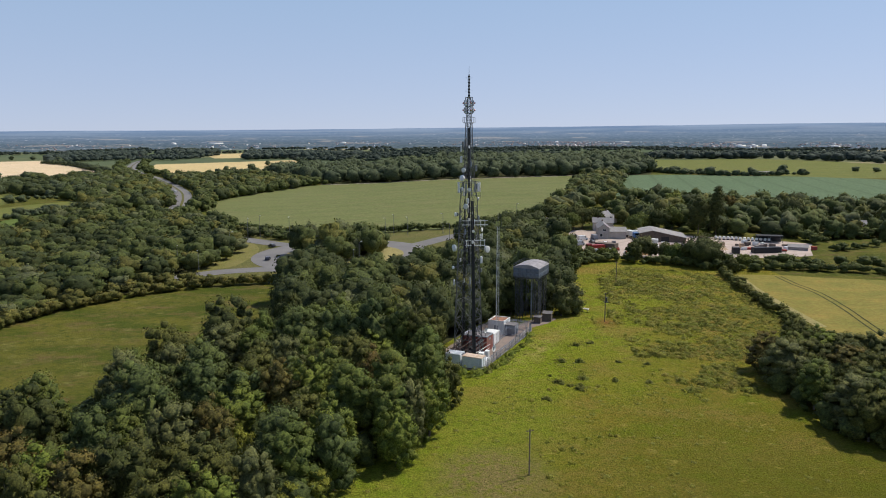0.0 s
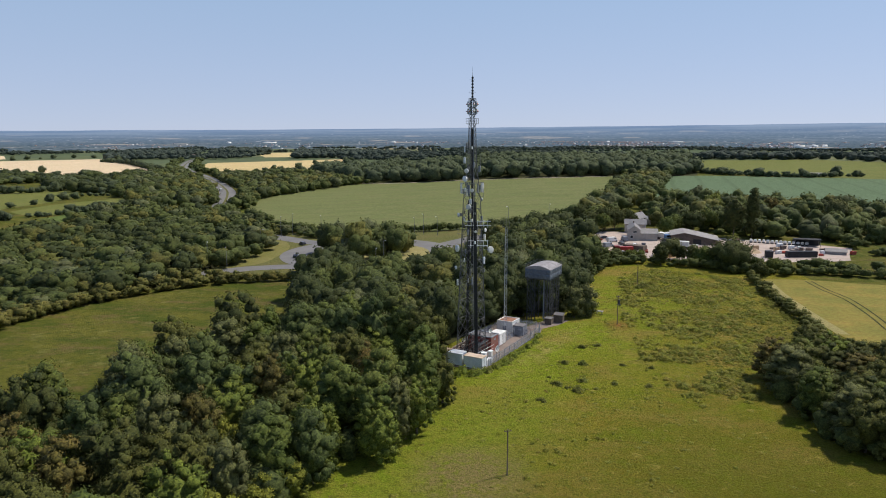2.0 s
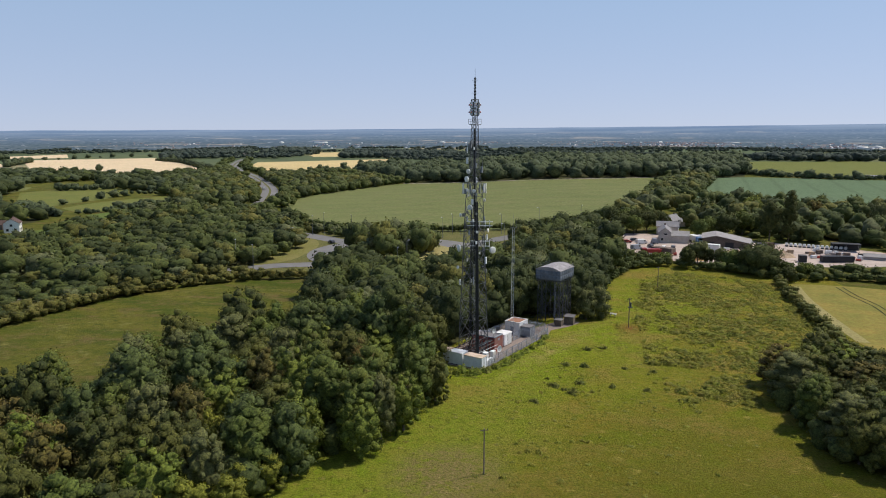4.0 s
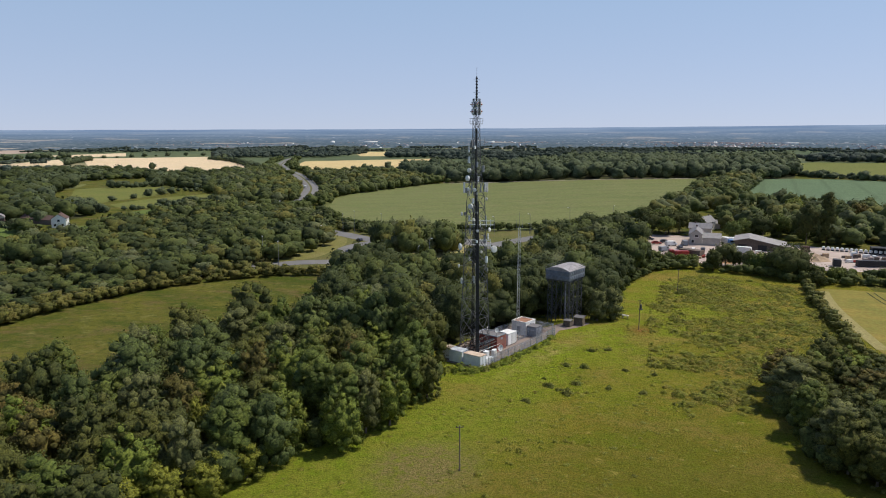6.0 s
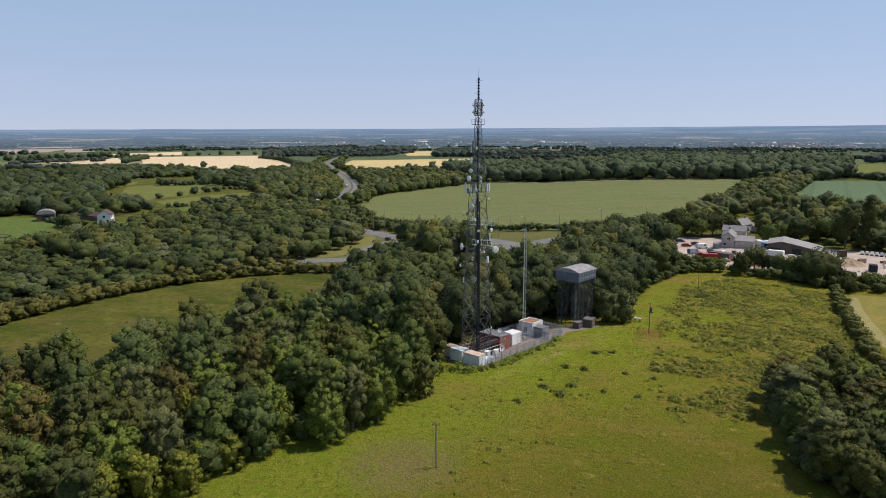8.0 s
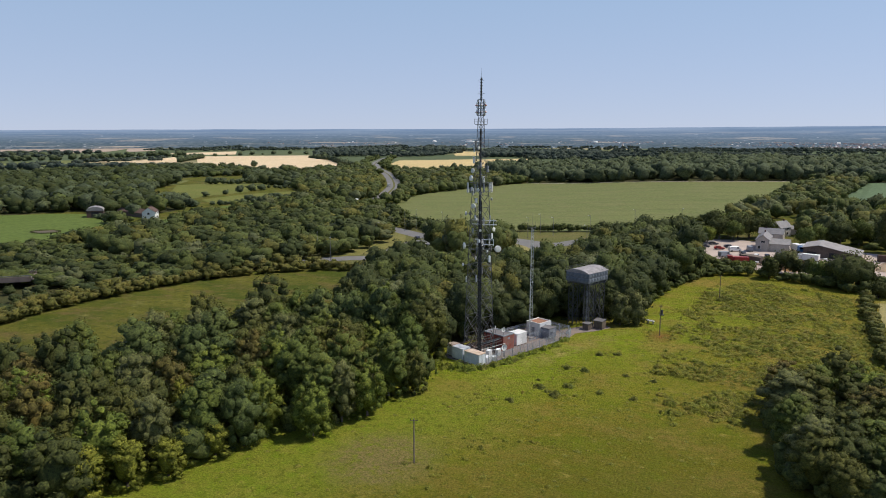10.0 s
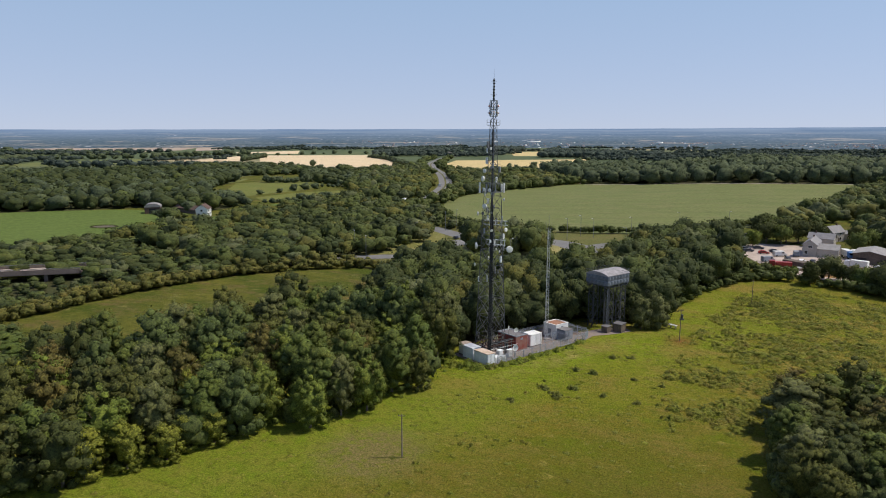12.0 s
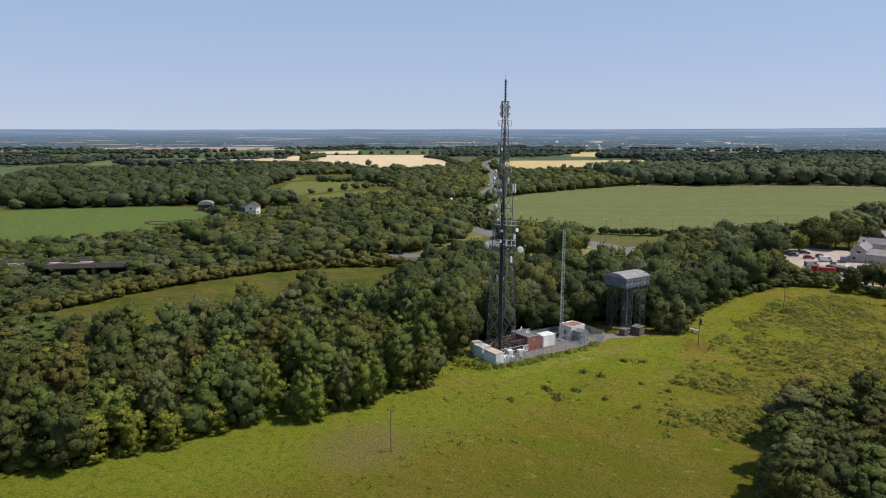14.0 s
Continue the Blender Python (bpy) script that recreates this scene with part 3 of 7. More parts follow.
def mixed_wood(name, label, shapes, fills, seed, share=(48, 20, 20, 12), tints=None):
    """A wood of four leaf colours; fills: rows of polygon, gap, radius, height and share kept."""
    g = random.Random(seed)
    groves = [Grove(shapes) for _ in range(4)]
    for i, (poly, gap, r, h, keep) in enumerate(fills):
        for x, y in scatter(poly, gap, seed * 10 + i, keep):
            k = g.uniform(0.7, 1.3) * (0.5 if any(inside(c, x, y) for c in CLEARINGS) else 1.0)
            g.choices(groves, share)[0].add(x, y, r * k, h * g.uniform(0.75, 1.2) * (k ** 0.5 if k > 0.6 else k), g)
    for grove, leaf, tone in zip(groves, tints or (LEAF_WOOD, LEAF_WOOD_DARK, LEAF_WOOD_OLIVE, LEAF_WOOD_GREY), ("mid-green", "dark green", "olive", "grey-green")):
        if not grove.empty():
            grove.done(name, leaf, tone + " " + label)


# ---- land ----
def ground_sheet():
    """One sheet out past the horizon, on a grid that is fine where the land rises."""
    outer = [600, 800, 1000, 1300, 1700, 2200, 2800, 3400, 4200, 5200]
    xs = [-v for v in outer[::-1]] + list(range(-480, 500, 20)) + outer
    ys = [-v for v in outer[::-1]] + list(range(-480, 1720, 20)) + [2200, 2800, 3400, 4200, 5200]
    V = [(x, y, gz(x, y)) for y in ys for x in xs]
    n = len(xs)
    Q, idx = [], []
    for j in range(len(ys) - 1):
        for i in range(n - 1):
            Q.append((j * n + i, j * n + i + 1, (j + 1) * n + i + 1, (j + 1) * n + i))
            idx.append(0 if -60 <= xs[i] < 120 and -100 <= ys[j] < 270 else 2 if -480 <= xs[i] < 480 and -480 <= ys[j] < 900 else 1)
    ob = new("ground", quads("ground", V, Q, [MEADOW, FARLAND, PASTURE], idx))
    return tagged(ob, "rough green meadow and patchwork farmland to the horizon", "ground", kind="structure")


def backdrop():
    """The far plain from two kilometres out to its rim, its haze put into colour and glow, with a low ridge to the
    north-east.
    """
    m, n, l, b = material("distance", 1.0, 0, 0.0)
    c, sep, ang, length = n.new("ShaderNodeTexCoord"), n.new("ShaderNodeSeparateXYZ"), n.new("ShaderNodeMath"), n.new("ShaderNodeVectorMath")
    l.new(c.outputs["Object"], sep.inputs[0])
    ang.operation, length.operation = "ARCTAN2", "LENGTH"
    l.new(sep.outputs["X"], ang.inputs[0])
    l.new(sep.outputs["Y"], ang.inputs[1])
    l.new(c.outputs["Object"], length.inputs[0])
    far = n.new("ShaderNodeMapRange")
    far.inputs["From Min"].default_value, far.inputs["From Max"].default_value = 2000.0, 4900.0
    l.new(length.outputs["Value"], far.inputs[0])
    def bands(turns, depth, lo, hi, shift):
        v, t, r = n.new("ShaderNodeCombineXYZ"), n.new("ShaderNodeTexNoise"), n.new("ShaderNodeMapRange")
        p, q = n.new("ShaderNodeMath"), n.new("ShaderNodeMath")
        p.operation = q.operation = "MULTIPLY"
        p.inputs[1].default_value, q.inputs[1].default_value = turns, depth
        l.new(ang.outputs[0], p.inputs[0])
        l.new(far.outputs[0], q.inputs[0])
        l.new(p.outputs[0], v.inputs[0])
        l.new(q.outputs[0], v.inputs[1])
        v.inputs[2].default_value = shift
        t.inputs["Scale"].default_value, t.inputs["Detail"].default_value, t.inputs["Roughness"].default_value = 1.0, 2.0, 0.5
        l.new(v.outputs[0], t.inputs["Vector"])
        r.inputs["From Min"].default_value, r.inputs["From Max"].default_value = lo, hi
        l.new(t.outputs[0], r.inputs[0])
        return r.outputs[0]
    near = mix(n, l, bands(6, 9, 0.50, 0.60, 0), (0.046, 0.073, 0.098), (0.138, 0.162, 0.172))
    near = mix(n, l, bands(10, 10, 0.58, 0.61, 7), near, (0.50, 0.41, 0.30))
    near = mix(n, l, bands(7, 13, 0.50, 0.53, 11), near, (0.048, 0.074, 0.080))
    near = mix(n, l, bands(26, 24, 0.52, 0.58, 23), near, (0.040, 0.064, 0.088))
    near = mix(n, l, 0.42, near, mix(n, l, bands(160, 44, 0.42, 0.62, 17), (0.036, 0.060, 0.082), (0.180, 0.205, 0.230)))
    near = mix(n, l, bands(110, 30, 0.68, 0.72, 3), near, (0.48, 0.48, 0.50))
    # haze painted over the bands, stronger with distance, then blue at the rim
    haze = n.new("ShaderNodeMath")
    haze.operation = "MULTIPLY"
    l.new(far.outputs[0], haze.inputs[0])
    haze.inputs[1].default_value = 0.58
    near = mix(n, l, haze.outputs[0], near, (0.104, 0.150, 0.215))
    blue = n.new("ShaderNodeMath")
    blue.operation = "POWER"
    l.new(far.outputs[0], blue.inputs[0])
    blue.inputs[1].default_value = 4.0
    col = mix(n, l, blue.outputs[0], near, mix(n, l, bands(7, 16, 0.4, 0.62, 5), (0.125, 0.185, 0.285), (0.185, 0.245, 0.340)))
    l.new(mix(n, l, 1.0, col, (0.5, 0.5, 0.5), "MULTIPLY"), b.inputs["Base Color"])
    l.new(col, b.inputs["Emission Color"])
    # emission lends the plain the brightness of hazy air
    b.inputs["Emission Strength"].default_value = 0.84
    V, Q = [], []
    rings = [(1950, 0.0), (2300, 0.0), (2800, 0.0), (3300, 0.01), (3600, 0.06), (3900, 0.15), (4200, 0.3), (4500, 0.52), (4700, 0.72), (4850, 0.9), (4920, 1.0)]
    na = 360
    for j, (r, k) in enumerate(rings):
        for i in range(na):
            a = 6.28319 * i / na
            bear = math.degrees((a + 3.14159) % 6.28319 - 3.14159)
            top = 48 + 12 * soft_step((bear + 60) / 45) + 14 * soft_step((bear + 20) / 25) + 20 * soft_step(bear / 32)
            w = noise.fractal(Vector((math.cos(a) * 14, math.sin(a) * 14, k)), 1.0, 2.0, 3) * 2.2
            V.append((r * math.sin(a), r * math.cos(a), k * top + w * k + (0.4 if j else -0.5)))
    for j in range(len(rings) - 1):
        for i in range(na):
            Q.append((j * na + i, j * na + (i + 1) % na, (j + 1) * na + (i + 1) % na, (j + 1) * na + i))
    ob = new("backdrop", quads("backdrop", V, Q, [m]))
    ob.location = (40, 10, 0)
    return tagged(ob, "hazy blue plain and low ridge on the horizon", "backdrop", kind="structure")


def far_land():
    m, n, l, b = material("far_land", 0.95, 0, 0.05)
    c, v = n.new("ShaderNodeTexCoord"), n.new("ShaderNodeTexVoronoi")
    v.inputs["Scale"].default_value, v.inputs["Randomness"].default_value = 0.0042, 0.9
    l.new(c.outputs["Object"], v.inputs["Vector"])
    ramp = n.new("ShaderNodeValToRGB")
    ramp.color_ramp.interpolation = "CONSTANT"
    e = ramp.color_ramp.elements
    e[0].position, e[0].color = 0, (0.105, 0.130, 0.066, 1)
    e[1].position, e[1].color = 0.42, (0.125, 0.145, 0.065, 1)
    for p, col in ((0.56, (0.090, 0.115, 0.060, 1)), (0.66, (0.165, 0.170, 0.085, 1)), (0.78, (0.42, 0.34, 0.20, 1)), (0.88, (0.085, 0.110, 0.055, 1))):
        x = e.new(p)
        x.color = col
    l.new(v.outputs["Color"], ramp.inputs[0])
    col = mix(n, l, noise_of(n, l, 0.02, 6, 0.65), ramp.outputs[0], (0.075, 0.10, 0.055))
    l.new(col, b.inputs["Base Color"])
    return m


FARLAND = far_land()
ground_sheet()
backdrop()

field("field_wheat", [(-138, 410), (-166, 535), (-116, 686), (29, 668), (132, 697), (94, 540), (60, 428), (35, 382), (-1, 359), (-41, 355), (-75, 354), (-110, 384)], 0.05,
      WHEAT_GREEN, "large field of ripening green wheat")
field("field_beans", [(124, 500), (130, 540), (177, 697), (306, 690), (400, 635), (340, 480), (230, 450)], 0.05, BEANS, "blue-green field of beans beyond the trees")
field("field_grass_far", [(232, 735), (250, 900), (305, 1045), (362, 1046), (470, 1063), (545, 873), (458, 736), (400, 660), (300, 706)], 0.06, OLIVE_FIELD, "olive green field on the far side of a wood")
field("field_barley", [(104, 249), (123, 247), (151, 238), (260, 215), (230, 120), (140, 110), (104, 158), (97, 190)], 0.05, BARLEY, "golden barley field with worn tracks", soft=1)
field("field_pasture", [(-53, 234), (-87, 223), (-104, 203), (-113, 185), (-119, 161), (-123, 125), (-120, 90), (-80, 100), (-50, 160), (-38, 200)], 0.05, PASTURE, "rough olive pasture between wood and hedge")
field("field_lush", [(-256, 165), (-241, 194), (-224, 278), (-246, 301), (-312, 333), (-392, 249), (-360, 140), (-280, 110)], 0.05, LUSH, "bright green mown field with a small pond")
field("field_straw", [(-900, 1150), (-720, 1287), (-390, 885), (-450, 755), (-630, 830)], 0.08, STRAW, "pale ripe cornfield far off", soft=0)
field("field_small", [(-460, 568), (-452, 598), (-427, 556), (-424, 534)], 0.06, WHEAT_GREEN, "small olive pasture among hedges", soft=1)
field("field_small", [(-417, 540), (-396, 583), (-351, 592), (-312, 512), (-317, 457), (-310, 407)], 0.06, OLIVE_FIELD, "green pasture among hedges", soft=1)
field("field_small", [(-301, 434), (-296, 490), (-257, 554), (-251, 499), (-258, 456), (-267, 412)], 0.06, OLIVE_FIELD, "narrow olive pasture among hedges", soft=1)
field("field_small", [(-258, 397), (-253, 427), (-246, 462), (-233, 408), (-228, 385)], 0.06, LUSH, "small bright pasture among hedges", soft=1)
field("lawn", [(-247, 322), (-239, 337), (-226, 325), (-229, 309), (-240, 312)], 0.06, LUSH, "mown lawn before the farmhouse", "lawn", soft=0.5)
field("field_pale", [(-985, 740), (-958, 920), (-871, 849), (-840, 720), (-852, 680), (-940, 630)], 0.08, WHEAT_GREEN, "pale green field beyond the wood")
field("field_pale", [(-1490, 827), (-1425, 875), (-1286, 881), (-1143, 789), (-1260, 706)], 0.085, LUSH, "yellow-green field far off")
field("field_stubble", [(-1520, 1608), (-1495, 1693), (-1239, 1408), (-1240, 1317)], 0.09, STUBBLE, "pinkish stubble field far off", soft=0)
field("field_stubble", [(-1073, 1274), (-1031, 1455), (-896, 1270), (-979, 1181)], 0.09, STRAW, "pale stubble strip far off", soft=0)
field("field_stubble", [(-1812, 1267), (-1776, 1504), (-1560, 1690), (-1301, 1330), (-1301, 1120), (-1490, 1051)], 0.09, STUBBLE, "wide pinkish stubble field far off", soft=0)
field("field_straw", [(-835, 859), (-908, 1100), (-743, 923)], 0.09, STRAW, "narrow pale cornfield far off", soft=0)
field("field_gold", [(-453, 1130), (-268, 1290), (-180, 985), (-264, 840), (-390, 930)], 0.08, STRAW_GOLD, "golden ripe cornfield far off", soft=0)
field("field_gold", [(-545, 1640), (-475, 1700), (-384, 1401), (-440, 1380)], 0.1, STRAW_GOLD, "small golden cornfield far off", soft=0)

ribbon("field_track", [(-118, 689), (-40, 679), (29, 671), (132, 700)], 3.0, 0.16, GRAVEL, "pale farm track along the wheat's edge", "track")
for o in (-1.0, 1.0):
    ribbon("field_track", [(118 + o, 246), (117.5 + o, 232), (118.5 + o, 220), (116 + o, 200), (111 + o, 175), (108 + o, 150)], 0.5, 0.09, LITTER, "dark wheel track through the barley", "track")
ribbon("field_track", [(104, 245), (101, 225), (99.5, 200), (99, 180)], 3.0, 0.09, DRYGRASS, "dry headland beside the barley", "track")

# roads
DUAL = [(-176, 380), (-172, 426), (-176, 470), (-203, 555), (-234, 630), (-302, 762), (-386, 902), (-447, 1026), (-519, 1221), (-559, 1367), (-698, 1644)]
ribbon("road_dual", [(x - 3.6, y - 1.2) for x, y in DUAL], 5.8, 0.12, ASPHALT, "grey carriageway curving away between trees")
ribbon("road_dual", [(x + 3.6, y + 1.2) for x, y in DUAL], 5.8, 0.12, ASPHALT, "grey carriageway curving away between trees")
ribbon("verge", DUAL, 1.6, 0.11, VERGE, "narrow grass reserve between the carriageways", "verge")
RC = (-41, 291)


def roundabout():
    bm = bmesh.new()
    n = 64
    a = [[bm.verts.new((RC[0] + r * math.cos(6.28319 * i / n), RC[1] + r * math.sin(6.28319 * i / n), 0)) for i in range(n)] for r in (24.5, 37.5)]
    for i in range(n):
        bm.faces.new((a[0][i], a[1][i], a[1][(i + 1) % n], a[0][(i + 1) % n]))
    drape(bm, 0.16)
    return tagged(part("road_roundabout", bm, ASPHALT), "wide grey tarmac ring of the roundabout", "road", kind="structure")


roundabout()
ribbon("road_west", [(-50, 260), (-64, 261), (-76, 258), (-90, 249.5), (-120, 212), (-150, 188), (-180, 172), (-230, 130)], 9, 0.125, ASPHALT, "grey road from the roundabout to the bridge")
ribbon("road_slip", [(-58, 318), (-72, 318), (-82, 325), (-92, 333), (-106, 343)], 9.5, 0.125, ASPHALT, "grey slip road leaving the roundabout")
ribbon("road_east", [(-12, 312), (6, 338), (28, 354), (47, 373), (64, 401), (83, 463), (112, 570), (152, 710)], 9, 0.125, ASPHALT, "grey lane past the yard and fields")
field("island", [(RC[0] + 24.8 * math.cos(a * 0.2618), RC[1] + 24.8 * math.sin(a * 0.2618)) for a in range(24)], 0.2, DRYGRASS, "dry straw-coloured grass on the roundabout island", "verge", 0.4)
field("verge", [(-112, 346), (-104, 300), (-98, 250), (-50, 244), (0, 250), (20, 296), (44, 350), (22, 370), (-20, 357), (-75, 352)], 0.03, VERGE, "rough dry grass round the roundabout", "verge", 1.0)
field("verge", [(-94, 252), (-84, 262), (-79.5, 268), (-78.5, 283), (-79, 300), (-83, 315), (-91, 327), (-104, 334), (-106, 310), (-102, 280), (-98, 262)], 0.07, SUNBURNT, "sunburnt grass verge beside the road", "verge", 0.5)
field("yard", [(44, 338), (52, 316), (64, 294), (81, 281), (113, 280), (151, 285), (164, 312), (134, 328), (78, 352), (56, 352)], 0.07, GRAVEL, "pale gravel yard of a builders merchant", "yard", 0.8)

# ---- woods ----
DETAIL = [crown(40 + i, 1, 2.2, 20, 620, 0.075, -0.05, 2, 0.0, (0.28, 0.44)) for i in range(6)]
MIDDLE = [crown(60 + i, 1, 2.2, 9, 130, 0.12, 0.0, 1, 0.0, (0.38, 0.56)) for i in range(6)]
ROUGH = [crown(80 + i, 1, 2.2, 5, 34, 0.17, -0.14, 1, 0.0, (0.46, 0.66)) for i in range(6)]
DISTANT = [crown(160 + i, 1, 2.2, 1, 5, 0.5, 0.0, 0, 0.0, (0.6, 0.7)) for i in range(6)]
SPARSE = [crown(170 + i, 1, 2.2, 6, 60, 0.15, -0.14, 1, 0.0, (0.44, 0.62)) for i in range(6)]
HEDGE = [crown(100 + i, 1, 2.2, 5, 80, 0.14, 0.0, 0, 0.0, (0.44, 0.62)) for i in range(5)]
SCRUB = [dome(120 + i, 46, 0.19) for i in range(6)]
TUFT = [dome(140 + i, 18, 0.26) for i in range(6)]

WOOD_NEAR = [(-2, 150), (-3.5, 142), (2, 130), (-0.5, 118), (-9.5, 105.5), (-15.5, 91.5), (-25, 76), (-31, 70), (-32, 58), (-42, 40), (-80, 35), (-104, 70), (-112, 103), (-102, 110), (-86, 100), (-70, 108), (-64, 116), (-58, 130), (-53, 146), (-43, 153), (-35, 160), (-28, 170), (-10, 165)]
WOOD_MID = [(-8, 158), (-30, 178), (-44, 180), (-46, 215), (-48, 238), (-36, 230), (-22, 224), (-6, 232), (6, 256), (16, 286), (30, 322), (44, 322), (50, 300), (49, 270), (42, 246), (37, 222), (34, 204), (27, 199), (16, 196), (12, 190), (9, 183), (3, 171), (-4, 157)]
WOOD_WEST = [(-125, 205), (-108, 209), (-100, 226), (-97, 247), (-87, 263), (-85, 288), (-90, 312), (-106, 334), (-135, 350), (-158, 420), (-200, 425), (-214, 450), (-220, 395), (-206, 340), (-208, 288), (-212, 230)]
WOOD_WEST_2 = [(-126, 100), (-125, 160), (-116, 192), (-108, 206), (-125, 204), (-210, 228), (-226, 205), (-240, 160), (-220, 110), (-170, 80)]
LANE_TREES = [(52, 398), (72, 402), (92, 445), (122, 505), (150, 600), (178, 700), (138, 702), (98, 548), (66, 432)]
WOOD_HILL = [(-116, 694), (29, 677), (140, 702), (196, 702), (218, 750), (240, 900), (290, 1050), (200, 1010), (20, 1000), (-100, 960), (-200, 900), (-190, 790)]
WOOD_NW = [(-270, 335), (-320, 342), (-400, 262), (-560, 330), (-740, 480), (-650, 560), (-590, 640), (-490, 605), (-432, 560), (-400, 485), (-320, 400), (-270, 375)]
WOOD_EAST = [(95, 372), (116, 345), (150, 332), (190, 322), (300, 300), (420, 330), (400, 600), (340, 472), (230, 442), (126, 492), (100, 440)]

field("woodland_floor", WOOD_MID, 0.04, LITTER, "dark leaf litter under the trees", "woodland floor", 0.5)
field("woodland_floor", WOOD_WEST, 0.04, LITTER, "dark leaf litter under the trees", "woodland floor", 0.5)
field("woodland_floor", WOOD_WEST_2, 0.04, LITTER, "dark leaf litter under the trees", "woodland floor", 0.5)
field("woodland_floor", WOOD_EAST, 0.04, PASTURE, "rough grass under the trees", "woodland floor", 0.5)
field("woodland_floor", WOOD_HILL, 0.04, LITTER, "dark leaf litter under the trees", "woodland floor", 0.5)
field("woodland_floor", WOOD_NW, 0.04, LITTER, "dark leaf litter under the trees", "woodland floor", 0.5)
WOOD_NORTH = [(-205, 445), (-236, 470), (-258, 500), (-300, 560), (-350, 660), (-400, 745), (-372, 825), (-330, 765), (-256, 642), (-210, 552), (-184, 478)]
WOOD_NORTH_2 = [(-160, 440), (-166, 537), (-118, 694), (-190, 800), (-250, 832), (-308, 790), (-268, 712), (-222, 630), (-188, 550), (-163, 476)]
SLIP_TREES = [(-106, 350), (-92, 341), (-74, 331), (-68, 334), (-74, 350), (-96, 362), (-112, 372)]
WOOD_SLIP = [(-107, 336), (-114, 384), (-138, 406), (-158, 428), (-160, 395), (-135, 350)]
field("woodland_floor", WOOD_NORTH, 0.045, PASTURE, "rough grass under the trees", "woodland floor", 0.5)
# this wood's deep shade is put into the colour: mostly the dark leaf
mixed_wood("woodland_middle", "broadleaf trees of the wood behind the compound", DETAIL, [
    (WOOD_MID, 6.5, 5.7, 12.4, 1.0), ([(6, 322), (10, 300), (30, 322), (48, 330), (46, 362), (30, 344)], 6, 4.6, 9.5, 1.0),
    ([(-9, 160), (-4, 158), (3, 171), (9, 183), (12, 190), (17, 197), (28, 200), (35, 206), (30, 214), (10, 202), (-4, 178)], 5.6, 4.4, 12.5, 1.0)], 5, (27, 65, 4, 4))
mixed_wood("woodland_west", "trees beside the dual carriageway", MIDDLE, [(WOOD_WEST, 7.0, 5.2, 9.0, 1.0), (WOOD_WEST_2, 5.8, 4.0, 5.2, 1.0), (WOOD_SLIP, 5.5, 3.6, 6.0, 0.9), (SLIP_TREES, 4.6, 2.6, 3.6, 1.0), ([(-258, 300), (-246, 300), (-250, 316), (-264, 314)], 5.0, 4.2, 7.0, 1.0)], 6, (50, 32, 11, 7))
mixed_wood("island_trees", "trees on the roundabout island", MIDDLE, [([(RC[0] + 18 * math.cos(a * 0.5236) - 2, RC[1] + 18 * math.sin(a * 0.5236) + 1) for a in range(12)], 5.0, 5.0, 11.5, 1.0)], 8)
mixed_wood("woodland_east", "trees and scrub behind the yard", SPARSE, [(WOOD_EAST, 9.0, 5.2, 10, 0.6), (WOOD_EAST, 8.0, 3.4, 4.0, 0.65), (LANE_TREES, 7.5, 5.0, 8.8, 1.0)], 9)
mixed_wood("woodland_north", "trees along the dual carriageway", SPARSE, [(WOOD_NORTH, 8.0, 5.6, 10.0, 1.0), (WOOD_NORTH_2, 7.6, 5.2, 8.5, 1.0)], 12)
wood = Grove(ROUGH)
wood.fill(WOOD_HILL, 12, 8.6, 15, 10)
wood.done("woodland_hill", LEAF_FAR_HAZED, "long dark wood on the rise beyond the wheat")
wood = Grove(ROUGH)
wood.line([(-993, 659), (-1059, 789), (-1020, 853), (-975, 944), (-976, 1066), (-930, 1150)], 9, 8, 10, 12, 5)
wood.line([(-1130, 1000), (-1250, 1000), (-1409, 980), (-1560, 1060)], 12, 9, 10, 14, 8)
wood.done("tree_belts", LEAF_FAR_HAZED, "belts of trees between distant fields")
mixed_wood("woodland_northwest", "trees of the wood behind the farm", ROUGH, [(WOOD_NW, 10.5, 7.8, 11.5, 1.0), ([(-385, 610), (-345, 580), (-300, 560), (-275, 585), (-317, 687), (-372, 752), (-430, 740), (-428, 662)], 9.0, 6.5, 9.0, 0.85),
    ([(-485, 625), (-440, 700), (-470, 740), (-560, 790), (-640, 790), (-655, 718)], 9.5, 6.5, 8.0, 0.7)], 15, (50, 28, 10, 12), (LEAF_WOOD_DARK, LEAF_FAR_HAZED, LEAF_WOOD, LEAF_WOOD_DARK))

hedge = Grove(HEDGE)
hedge.line([(-123, 118), (-121, 160), (-115, 187), (-106, 205), (-92, 222), (-75, 232), (-52, 238)], 1.5, 2.3, 3.4, 20, 0.9)
hedge.line([(-127, 118), (-125, 160), (-119, 189), (-110, 209), (-95, 228), (-78, 239)], 1.8, 2.6, 4.2, 27, 1.2)
hedge.done("hedge_west", LEAF_OLIVE, "tall shaggy hedge along the pasture", "hedge")
hedge = Grove(HEDGE)
hedge.line([(100, 250), (97, 227), (95, 204), (93, 178), (96, 160)], 1.3, 1.9, 2.8, 21, 0.6)
hedge.done("hedge_east", LEAF_HEDGE, "dark bushy hedge beside the barley", "hedge")
hedge = Grove(HEDGE)
hedge.line([(53, 272), (70, 274), (88, 267), (104, 256), (125, 258), (155, 250), (220, 232), (300, 200)], 1.5, 2.5, 3.2, 22, 1.3)
